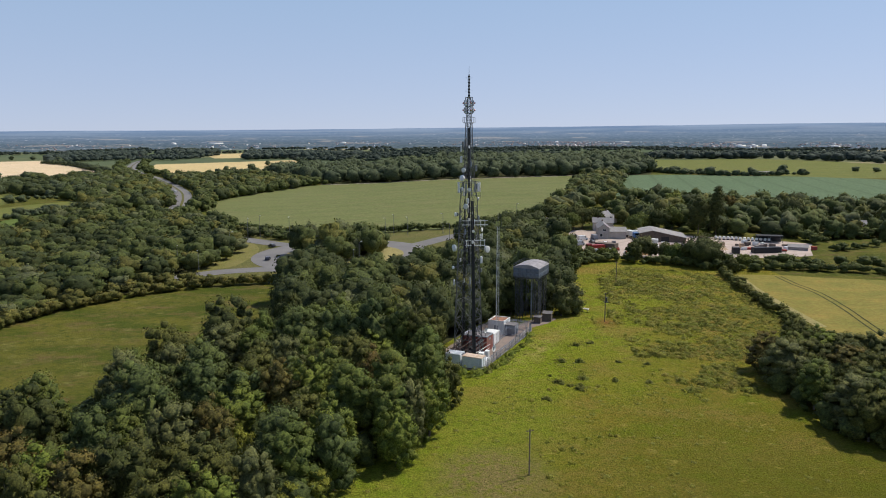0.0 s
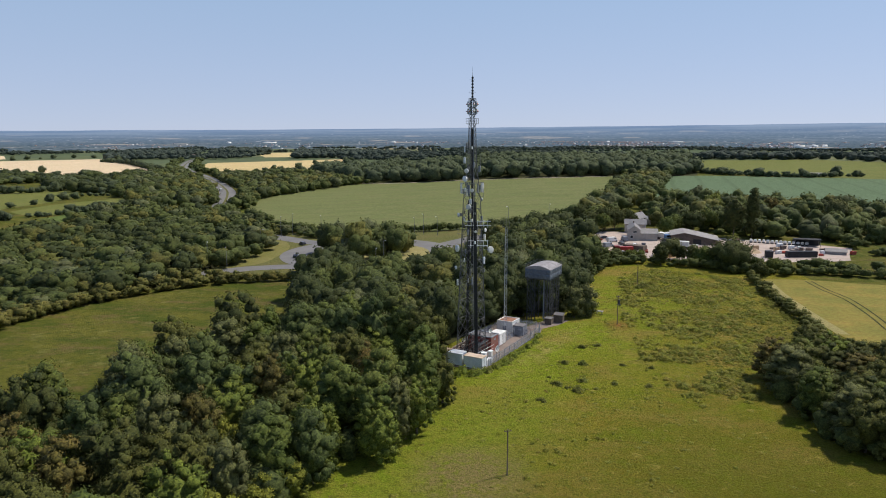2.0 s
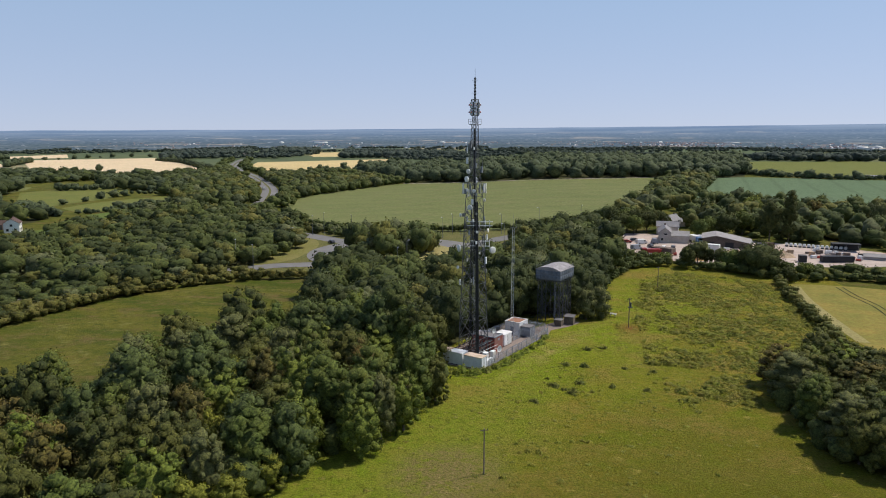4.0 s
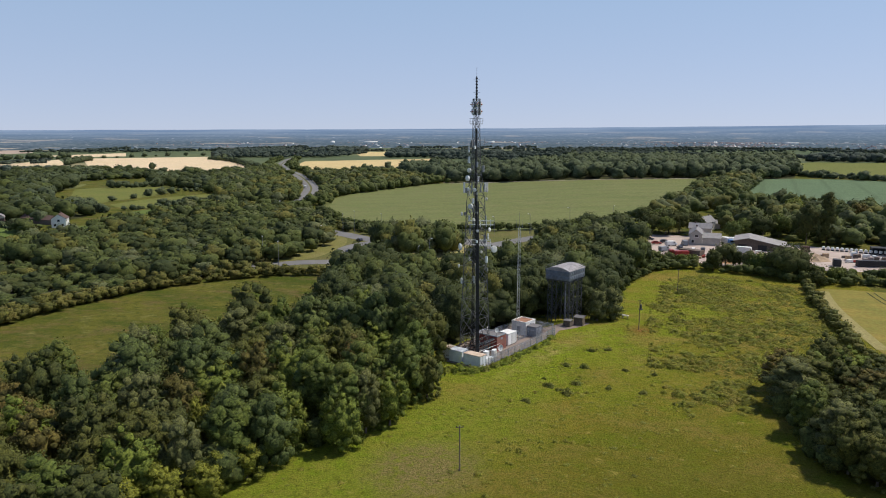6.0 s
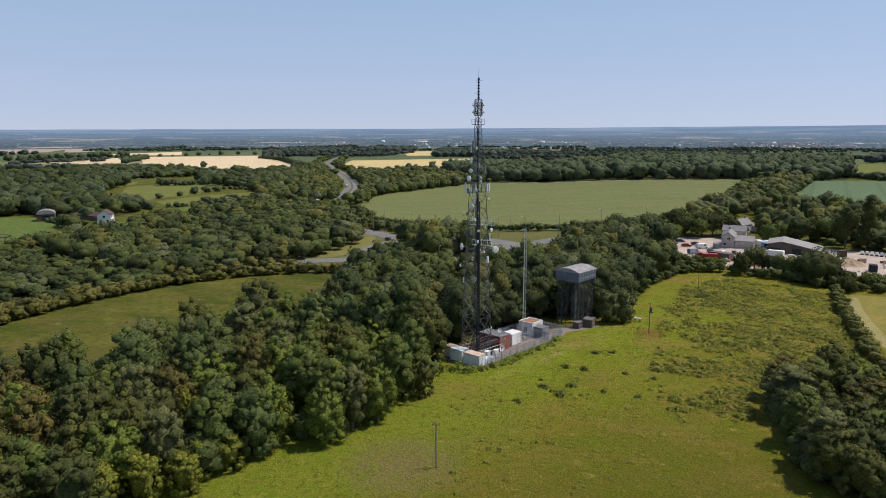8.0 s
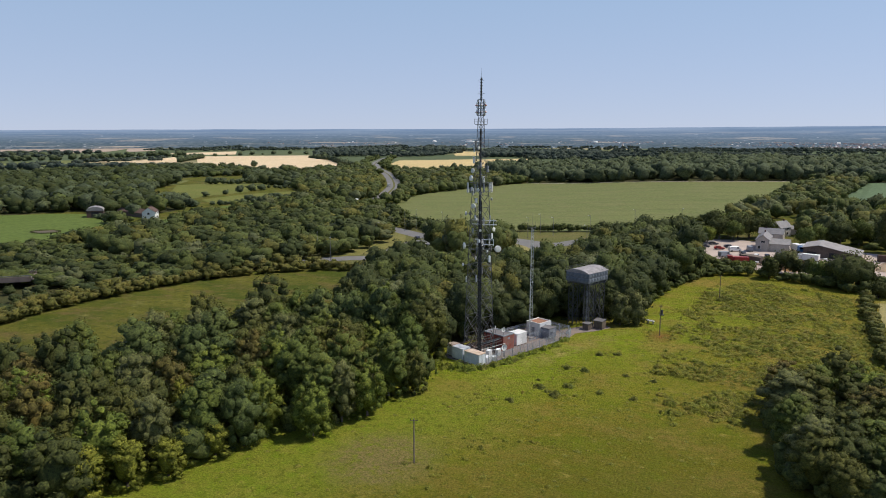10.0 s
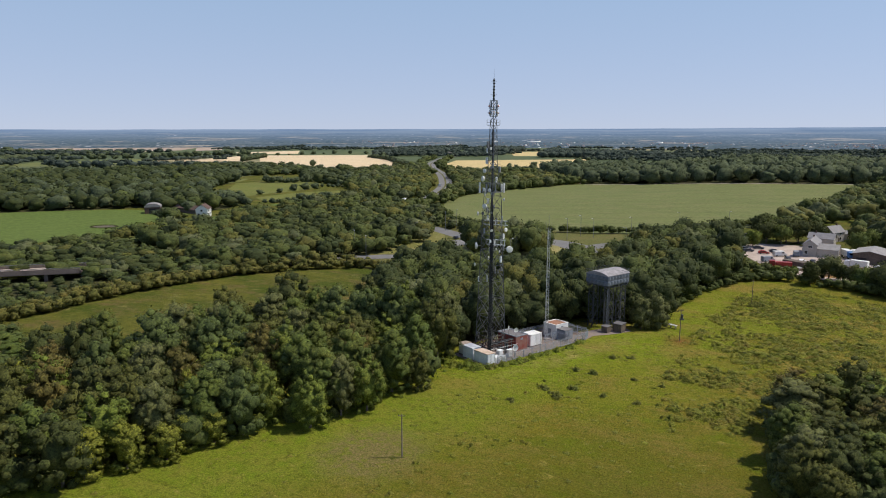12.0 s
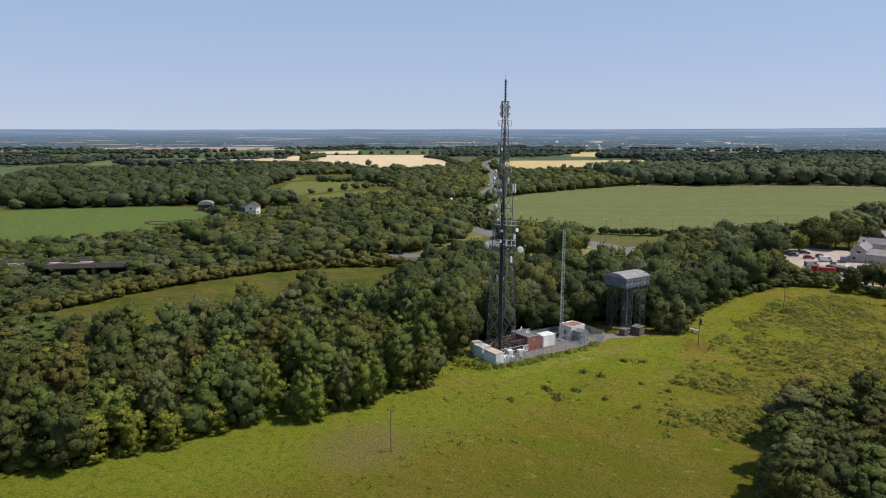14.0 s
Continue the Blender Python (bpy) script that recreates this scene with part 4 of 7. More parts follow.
hedge.line([(45, 316), (49, 302), (54, 288), (60, 278)], 1.8, 2.2, 3.4, 26, 0.8)
hedge.line([(166, 318), (200, 331), (260, 322), (310, 300)], 2.6, 3.2, 4.2, 24, 2.0)
hedge.line([(165, 296), (210, 304), (280, 288)], 3.2, 2.4, 2.8, 25, 2.5)
hedge.line([(100, 262), (125, 266), (155, 260), (220, 244), (300, 212)], 2.4, 2.8, 4.2, 28, 1.2)
hedge.done("hedge_yard", LEAF_WOOD, "bushy hedge between meadow and yard", "hedge")
hedge = Grove(HEDGE)
hedge.line([(-112, 378), (-75, 350), (-41, 352), (0, 360), (22, 374), (42, 400), (60, 430)], 1.3, 2.1, 3.6, 23, 0.9)
hedge.line([(32, 201), (37, 220), (43, 245), (53, 270)], 1.6, 1.9, 2.8, 29, 0.7)
hedge.done("hedge_field", LEAF_WOOD, "dark hedge along wheat field and wood edge", "hedge")
hedge = Grove(MIDDLE)
hedge.line([(-150, 410), (-158, 470), (-176, 533), (-140, 640), (-122, 690)], 4.5, 4, 7, 25, 3)
for side in (-17, 17):
    hedge.line([(-302 + side, 766), (-386 + side, 902), (-447 + side, 1026), (-505 + side, 1180)], 7, 5.0, 6.5, 40 + side, 2.5)
hedge.done("tree_line", LEAF_WOOD, "uneven line of trees along the lane and road", "tree line")


def far_woods():
    """Blocks of wood and hedgerows over the plain."""
    g = random.Random(77)
    w = Grove(ROUGH)
    for k, (poly, gap, r, h) in enumerate((
            ([(-650, 1175), (-616, 1479), (-700, 1680), (-800, 1560), (-760, 1380)], 15, 10, 12), ([(-592, 1480), (-500, 1570), (-560, 1800), (-700, 1880)], 17, 11, 13),
            ([(-365, 1318), (-163, 1388), (-180, 1560), (-450, 1660)], 16, 10.5, 13), ([(-900, 685), (-812, 676), (-700, 700), (-640, 760), (-800, 640)], 13, 9, 11),
            ([(-790, 740), (-700, 770), (-640, 780), (-600, 755), (-680, 715)], 12, 8.0, 8.5), ([(-1340, 950), (-1160, 986), (-1205, 1215), (-1290, 1100)], 20, 10, 11),
            ([(310, 1070), (464, 1060), (540, 1225), (380, 1260)], 15, 10, 13), ([(480, 1075), (560, 905), (800, 1000), (800, 1120)], 17, 10, 12))):
        for x, y in scatter(poly, gap * 1.15, 700 + k):
            w.add(x, y, r * g.uniform(0.8, 1.2), h * g.uniform(0.8, 1.15), g)
    w.done("woodland_far", LEAF_PLAIN_HAZED, "dark blocks of wood between the far cornfields")
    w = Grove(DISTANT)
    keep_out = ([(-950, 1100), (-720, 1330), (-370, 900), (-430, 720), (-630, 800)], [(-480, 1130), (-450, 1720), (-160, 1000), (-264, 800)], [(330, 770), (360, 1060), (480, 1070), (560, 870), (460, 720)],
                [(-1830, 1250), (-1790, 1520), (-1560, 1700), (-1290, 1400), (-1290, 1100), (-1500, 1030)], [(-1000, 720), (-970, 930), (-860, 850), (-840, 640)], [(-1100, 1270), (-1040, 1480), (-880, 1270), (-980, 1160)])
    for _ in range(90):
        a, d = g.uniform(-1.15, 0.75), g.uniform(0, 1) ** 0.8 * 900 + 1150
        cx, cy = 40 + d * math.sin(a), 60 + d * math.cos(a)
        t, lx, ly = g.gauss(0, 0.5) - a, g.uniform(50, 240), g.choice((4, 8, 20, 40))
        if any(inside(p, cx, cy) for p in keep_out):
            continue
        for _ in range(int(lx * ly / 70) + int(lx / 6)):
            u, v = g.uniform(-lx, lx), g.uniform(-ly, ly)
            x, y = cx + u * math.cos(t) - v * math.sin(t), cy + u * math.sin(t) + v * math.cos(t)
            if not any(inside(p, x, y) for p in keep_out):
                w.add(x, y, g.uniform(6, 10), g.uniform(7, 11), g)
    return w.done("woodland_far", LEAF_PLAIN_HAZED, "scattered woods over the distant plain")


far_woods()
hedge = Grove(SPARSE)
for k, (ring, step, r, h) in enumerate((
        ([(-268, 406), (-259, 416), (-252, 430), (-249, 470), (-246, 500)], 3.0, 2.6, 3.6), ([(-262, 440), (-256, 450), (-252, 462)], 3.5, 4.2, 6.0),
        ([(-399, 562), (-374, 576), (-352, 604), (-306, 584), (-280, 604)], 4.0, 4.4, 7.5), ([(-305, 420), (-309, 407), (-300, 398), (-272, 392)], 4.0, 4.6, 7.5),
        ([(-321, 543), (-298, 549), (-280, 566)], 4.0, 2.6, 3.6), ([(-436, 528), (-425, 532), (-420, 520), (-385, 470), (-345, 425)], 4.0, 5.0, 8.0),
        ([(-224, 278), (-246, 303), (-285, 322)], 3.5, 2.0, 2.6), ([(-450, 746), (-430, 770), (-392, 800)], 5, 5.5, 8.0),
        ([(-264, 836), (-240, 880), (-180, 985)], 6, 5.0, 7.5), ([(-610, 770), (-540, 790), (-470, 742)], 16, 4.5, 6.0),
        ([(-912, 1103), (-860, 1160), (-825, 1304), (-731, 1325)], 26, 5.0, 7.0), ([(-745, 925), (-800, 1026), (-820, 1070)], 7, 6.5, 10.0),
        ([(-648, 1165), (-560, 1080), (-470, 960), (-385, 862)], 7, 5.0, 7.5), ([(-700, 1300), (-640, 1200)], 6, 6.0, 9.0), ([(222, 742), (236, 720), (262, 702), (300, 690), (338, 704), (356, 700)], 5, 4.2, 5.0), ([(232, 732), (252, 722), (280, 706)], 6, 4.5, 6.0))):
    hedge.line(ring, step, r, h, 60 + k, 1.0)
for x, y, r, h in ((-317, 458, 3.6, 4.5), (-314, 479, 3.4, 4.2), (-316, 500, 4.4, 6.5), (-313, 512, 4.6, 7.0), (-310, 522, 4.0, 6.0), (-549, 847, 6.0, 10.5), (-284, 937, 4.5, 7.5), (-273, 936, 4.0, 6.0), (-262, 978, 6.0, 9.0),
                   (-267, 1092, 5.5, 8.5), (-243, 1212, 5.0, 8.0), (-233, 1211, 5.0, 8.0), (262, 700, 6.0, 10), (300, 694, 5.5, 9), (336, 708, 6.5, 11), (430, 745, 4.5, 6), (446, 735, 4.5, 6), (-403, 668, 6.5, 9.5), (-478, 765, 6.0, 9.0)):
    hedge.add(x, y, r, h, random.Random(int(x)))
hedge.done("field_hedges", LEAF_FAR_HAZED, "hedges and single trees between far fields", "hedge")


CLUMP = [(68, 146), (65.5, 128), (66, 116), (69, 109), (78, 106), (102, 104), (108, 130), (98, 152), (80, 155)]


def near_trees():
    """The wood beside the meadow and the thicket on its east side: known trees first, then what fills the gaps between them."""
    kinds = {}
    for i, (name, leaf, r, h, size, text) in enumerate([
            ("oak", LEAF_DARK, 5.2, 14.0, 0.22, "spreading dark green oak tree in a dense wood"),
            ("olive", LEAF_OLIVE_TREE, 4.8, 14.0, 0.21, "olive-tinged leafy oak tree in a dense wood"),
            ("ash", LEAF_MID, 4.4, 14.0, 0.20, "tall leafy mid-green ash tree in a dense wood"),
            ("maple", LEAF_LIGHT, 4.4, 13.0, 0.21, "broad light green maple tree in a dense wood"),
            ("sycamore", LEAF_COOL, 4.8, 13.5, 0.22, "full cool green sycamore tree in a dense wood"),
            ("willow", LEAF_GREY, 4.2, 13.0, 0.18, "grey-green willow tree with fine foliage"),
            ("beech", LEAF_BRONZE, 3.8, 12.5, 0.20, "bronze-tinged tree in a dense wood"),
            ("sapling", LEAF_YELLOW, 2.6, 9.0, 0.18, "young yellow-green tree in a dense wood")]):
        kinds[name] = (tree(200 + i, r, h, leaf, text, lobes=52 + 4 * (i % 3), cards=2500, size=size * 1.04, low=-0.16, bough=(0.17, 0.36)), r, h)
    g = random.Random(3)
    used, stand = set(), []

    def plant(name, x, y, r, h):
        t, r0, h0 = kinds[name]
        m = pose(x, y, 0, 0, 0, g.uniform(0, 360)) @ Matrix.Diagonal((r / r0, r / r0, h / h0, 1))
        (copy_thing(t, m) if name in used else t).matrix_basis = m
        used.add(name)
        stand.append((x, y, r))

    for name, places in (
            ("oak", [(-46, 147, 6.6, 17.2), (-62.5, 101.5, 4.8, 13.5), (-69.5, 105.5, 4.2, 11.5), (-72, 98.5, 4.4, 11.5), (-78, 104, 4.0, 9.0), (-37.3, 169.8, 4.0, 12.5), (-41.8, 87.4, 5.4, 13.0), (-27, 69.5, 4.8, 11.5), (-35, 64.5, 5.0, 11.0)]),
            ("olive", [(-53.5, 133.5, 5.6, 15.2), (-4.3, 146.5, 5.4, 15.8), (-33.5, 122, 5.0, 13.2), (-34, 77.5, 4.4, 12.0), (-22, 104, 4.6, 12.5), (72, 141, 5.0, 10.0)]),
            ("sycamore", [(-47.8, 105.7, 6.4, 16.0), (-31, 146, 5.8, 15.0), (-22, 143.5, 5.2, 15.5), (-15.2, 146.4, 5.0, 16.6), (-40, 113, 5.0, 14.0), (-15.8, 95.0, 4.0, 12.0), (-44, 124, 5.4, 14.0)]),
            ("ash", [(-3.2, 124.0, 4.6, 13.0), (-9, 108.5, 4.6, 13.0), (-15, 111, 5.0, 14.0), (-20.5, 91.0, 4.2, 12.0), (-64, 107, 4.6, 13.5), (-9, 118, 4.6, 14.0), (-3.5, 134.5, 4.4, 13.5)]),
            ("maple", [(-28.2, 78.0, 4.8, 12.4), (-16.5, 100.5, 4.2, 12.6), (-7.2, 102.5, 3.6, 10.5), (-2.4, 113.5, 3.6, 11.0), (-23.0, 117.3, 4.6, 14.0)]),
            ("willow", [(-38.7, 96.4, 4.6, 13.6), (-24.3, 84.0, 3.6, 12.2), (-5.5, 109.5, 3.2, 12.0), (68.5, 137, 5.2, 10.2)]),
            ("beech", [(-34.2, 100.2, 3.8, 12.2), (-12, 124, 4.2, 12.5), (-58, 90, 4.2, 11.5)]),
            ("sapling", [(-34.3, 117.5, 2.4, 11.0), (-17.6, 90.2, 2.8, 5.9), (-29, 96.5, 2.2, 9.5), (-20, 86.5, 2.4, 6.0), (-19.6, 82, 2.6, 6.5), (-23.2, 77.6, 3.0, 8.0), (-26, 72.5, 3.0, 8.5)])):
        for row in places:
            plant(name, *row)
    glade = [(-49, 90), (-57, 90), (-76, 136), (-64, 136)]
    names, share = list(kinds), (17, 16, 20, 12, 20, 6, 5, 4)
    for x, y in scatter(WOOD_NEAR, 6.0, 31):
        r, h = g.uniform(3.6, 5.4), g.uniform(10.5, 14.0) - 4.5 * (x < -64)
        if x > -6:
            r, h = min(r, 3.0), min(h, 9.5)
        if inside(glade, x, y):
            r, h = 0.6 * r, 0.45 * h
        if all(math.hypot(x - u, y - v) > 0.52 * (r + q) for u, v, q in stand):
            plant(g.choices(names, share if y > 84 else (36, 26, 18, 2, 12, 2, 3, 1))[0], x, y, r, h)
    for x, y in scatter(CLUMP, 5.4, 31):
        r, h = g.uniform(3.4, 4.8), g.uniform(7.5, 10.5)
        if all(math.hypot(x - u, y - v) > 0.52 * (r + q) for u, v, q in stand):
            plant(g.choices(names, (32, 38, 14, 8, 1, 3, 3, 1))[0], x, y, r, h)


near_trees()
under = Grove(SPARSE)
under.fill(WOOD_NEAR, 9.0, 3.4, 6.5, 36)
under.fill(CLUMP, 4.6, 2.8, 5.0, 37)
under.done("woodland_understorey", LEAF_WOOD, "saplings and hazel filling the near wood")
w_edge = Grove(SCRUB)
w_edge.line([(-3, 150), (-5, 143), (0, 131), (-3, 119.5), (-12, 107), (-18, 93), (-27, 77), (-33, 71), (-33, 60)], 1.6, 1.0, 0.9, 33, 0.8)
w_edge.line([(8.5, 145), (12.5, 150), (16, 158), (19.5, 166), (22.5, 174)], 1.1, 1.1, 1.3, 34, 0.5)
w_edge.line([(-3, 146), (1, 144.5), (4.5, 143.5), (8, 144.5)], 0.6, 1.2, 2.0, 36, 0.9)
w_edge.line([(-2, 143), (3, 141.5), (6, 141)], 0.9, 0.8, 0.8, 38, 1.0)
w_edge.done("wood_edge_scrub", LEAF_NETTLE, "low brambles and saplings along the wood's edge", "scrub")


def meadow_growth():
    """Low scrub, thick towards the north-east corner, and grass tussocks over the meadow."""
    g = random.Random(12)
    rim = [(-22, 70), (0, 120), (6, 146), (22, 172), (34, 200), (46, 245), (56, 266), (100, 246), (93, 200), (90, 160), (62, 150), (56, 110), (62, 60), (40, 30), (0, 45)]
    thick = [(44, 150), (48, 128), (62, 132), (64, 152), (90, 158), (95, 225), (99, 248), (70, 264), (56, 252), (47, 205)]
    w, small = Grove(SCRUB), Grove(TUFT)
    for x, y in scatter(thick, 1.15, 14, 0.95):
        v = noise.fractal(Vector((x * 0.09, y * 0.09, 1)), 1.0, 2.0, 3)
        edge = min(1, max(0, (x - 36 - 0.05 * (y - 150)) / 30)) * min(1, max(0.1, (y - 128) / 40))
        if v > g.uniform(-0.9, 0.25) + 0.6 * (1 - edge):
            k = g.choice((0.28, 0.34, 0.42, 0.52, 0.66, 0.9)) * (1 + 0.5 * v)
            (w if g.random() < 0.55 else small).add(x, y, k * g.uniform(1.2, 2.2), k * g.uniform(0.8, 1.4), g)
    for _ in range(46):
        cx, cy = g.uniform(12, 60), g.uniform(88, 225)
        if inside(rim, cx, cy):
            for _ in range(g.randrange(1, 6)):
                k = g.uniform(0.2, 0.5)
                w.add(cx + g.gauss(0, 1.4), cy + g.gauss(0, 1.1), k * 1.5, k * 1.3, g)
    for x, y in scatter(rim, 1.9, 17, 0.8):
        if noise.fractal(Vector((x * 0.11, y * 0.11, 9)), 1.0, 2.0, 3) > g.uniform(-0.1, 0.5):
            k = g.uniform(0.12, 0.3)
            small.add(x, y, k * g.uniform(1.6, 3.4), k * 0.55, g)
    bushes = Grove(SCRUB)
    for x, y, k in ((24, 139, 0.9), (27, 135.5, 1.0), (28.8, 141.7, 0.9), (26.4, 153, 0.9), (30.4, 152.2, 0.9), (35.3, 140, 0.7), (19.9, 130, 0.7), (31.6, 164.5, 0.9), (45, 150.5, 0.7), (42, 139, 0.7), (25.4, 137, 0.6), (58.6, 232, 1.5), (60.2, 233, 1.2),
                    (35.5, 166, 0.8), (48, 196, 1.0), (39, 152, 0.6), (9.5, 146.2, 1.0), (11.5, 148.8, 0.9), (14.2, 153.5, 0.9)):
        for _ in range(4):
            bushes.add(x + g.gauss(0, 0.45 * k), y + g.gauss(0, 0.45 * k), k * g.uniform(0.7, 1.2), k * g.uniform(0.8, 1.5), g)
    bushes.done("meadow_bushes", LEAF_BUSH, "single dark green bushes in the meadow", "bush")
    w.done("meadow_scrub", LEAF_SCRUB, "low bramble and thistle scrub across the meadow", "scrub")
    small.done("meadow_grass", LEAF_GRASS, "rough tussocks of meadow grass", "grass")


meadow_growth()


# ---- mast compound ----
MC = (5.6, 154.5)
TURN_C = -25.5
AT = pose(MC[0], MC[1], 0, 0, 0, TURN_C)
TAN_ROOF = plain("weathered_roof", (0.56, 0.47, 0.38), (0.36, 0.24, 0.16), 0.9, 0.85, 0, 0.01)
RUST_ROOF = plain("rusty_roof", (0.36, 0.19, 0.12), (0.24, 0.12, 0.08), 0.8, 0.9, 0, 0.01)
FELT = plain("roof_felt", (0.13, 0.125, 0.13), (0.19, 0.18, 0.18), 0.7, 0.9, 0, 0.01)
PALE_GREY = plain("pale_grey_paint", (0.76, 0.79, 0.82), (0.62, 0.65, 0.68), 0.8, 0.55, 0, 0.005)
GREY_PAINT = plain("grey_paint", (0.26, 0.28, 0.31), (0.20, 0.22, 0.25), 0.8, 0.6, 0, 0.005)
TOWER_STEEL = plain("tower_steel", (0.10, 0.105, 0.11), (0.065, 0.07, 0.075), 2.0, 0.6, 0.3, 0.0)
TANK_BLUE = plain("tank_paint", (0.10, 0.12, 0.155), (0.17, 0.19, 0.22), 0.5, 0.6, 0.1, 0.005)
TANK_ROOF = plain("tank_roof", (0.30, 0.285, 0.29), (0.17, 0.16, 0.165), 0.9, 0.8, 0, 0.01)
TIMBER = plain("grey_timber", (0.16, 0.125, 0.10), (0.10, 0.08, 0.07), 1.2, 0.9, 0, 0.01)
POLE_WOOD = plain("pole_wood", (0.22, 0.18, 0.14), (0.15, 0.12, 0.10), 1.0, 0.9, 0, 0.01)
MAST_GREY = plain("mast_grey", (0.50, 0.51, 0.52), (0.40, 0.41, 0.42), 2.0, 0.6, 0.1, 0.0)
SOIL = plain("compound_ground", (0.27, 0.21, 0.18), (0.20, 0.17, 0.155), 0.4, 0.95, 0, 0.02, 5)


def brick_wall():
    m, n, l, b = material("brick_wall", 0.9, 0, 0.2)
    c, t, mp = n.new("ShaderNodeTexCoord"), n.new("ShaderNodeTexBrick"), n.new("ShaderNodeMapping")
    mp.inputs["Rotation"].default_value = (radians(90), 0, radians(90))
    t.inputs["Scale"].default_value, t.inputs["Mortar Size"].default_value = 1.0, 0.012
    t.inputs["Brick Width"].default_value, t.inputs["Row Height"].default_value = 0.225, 0.075
    t.inputs["Color1"].default_value, t.inputs["Color2"].default_value = (0.33, 0.045, 0.036, 1), (0.25, 0.036, 0.03, 1)
    t.inputs["Mortar"].default_value = (0.26, 0.14, 0.11, 1)
    l.new(c.outputs["Object"], mp.inputs[0])
    l.new(mp.outputs[0], t.inputs["Vector"])
    l.new(mix(n, l, noise_of(n, l, 0.8), t.outputs[0], (0.25, 0.07, 0.055)), b.inputs["Base Color"])
    return m


BRICK_WALL = brick_wall()


def pad():
    poly = [(-5.5, -6.6), (5.95, -6.6), (6.0, 12), (5.9, 27), (4.8, 31), (7.2, 36.5), (8.2, 42), (3.5, 44), (1.5, 36), (0.5, 31), (-8, 29), (-8, 6)]
    pts = [AT @ Vector((*p, 0)) for p in poly]
    field("compound_ground", [(p.x, p.y) for p in pts], 0.05, SOIL, "bare brown hardstanding of the mast compound", "ground", 0.0)


pad()


def dish(parent, p, r, aim, name="dish", drum=0.0, mount=None):
    """A round dish at p that looks along aim (degrees); drum: depth of a shrouded one. mount: the point that holds it."""
    a = radians(aim)
    d = Vector((math.cos(a), math.sin(a), 0))
    m = Matrix.Translation(p) @ d.to_track_quat("Z", "Y").to_matrix().to_4x4()
    bm = bmesh.new()
    n, prev = 18, None
    prof = [(0.02, -0.22 * r), (0.55 * r, -0.14 * r), (r, 0.0), (r, drum), (0.85 * r, drum + 0.06 * r), (0.02, drum + (0.14 * r if drum else -0.16 * r))]
    if not drum:
        prof = [(0.02, -0.26 * r), (0.55 * r, -0.19 * r), (r, 0), (r * 0.97, 0.02), (0.5 * r, -0.14 * r), (0.02, -0.2 * r)]
    for rr, z in prof:
        ring = [bm.verts.new(m @ Vector((rr * math.cos(6.28319 * i / n), rr * math.sin(6.28319 * i / n), z))) for i in range(n)]
        if prev:
            for i in range(n):
                bm.faces.new((prev[i], prev[(i + 1) % n], ring[(i + 1) % n], ring[i]))
        prev = ring
    ob = part(name, bm, WHITE, parent, "white dish aerial")
    if mount is not None:
        b = beam(mount, Vector(p) - d * 0.2 * r, 0.09)
        part("bracket", b, STEEL, parent)
    return ob


MAST_STEEL = plain("mast_steel", (0.155, 0.158, 0.165), (0.085, 0.088, 0.094), 1.2, 0.6, 0.3, 0.0)
RED_TIP = plain("red_tip", (0.58, 0.16, 0.13), (0.50, 0.14, 0.12), 2, 0.5, 0, 0.0)


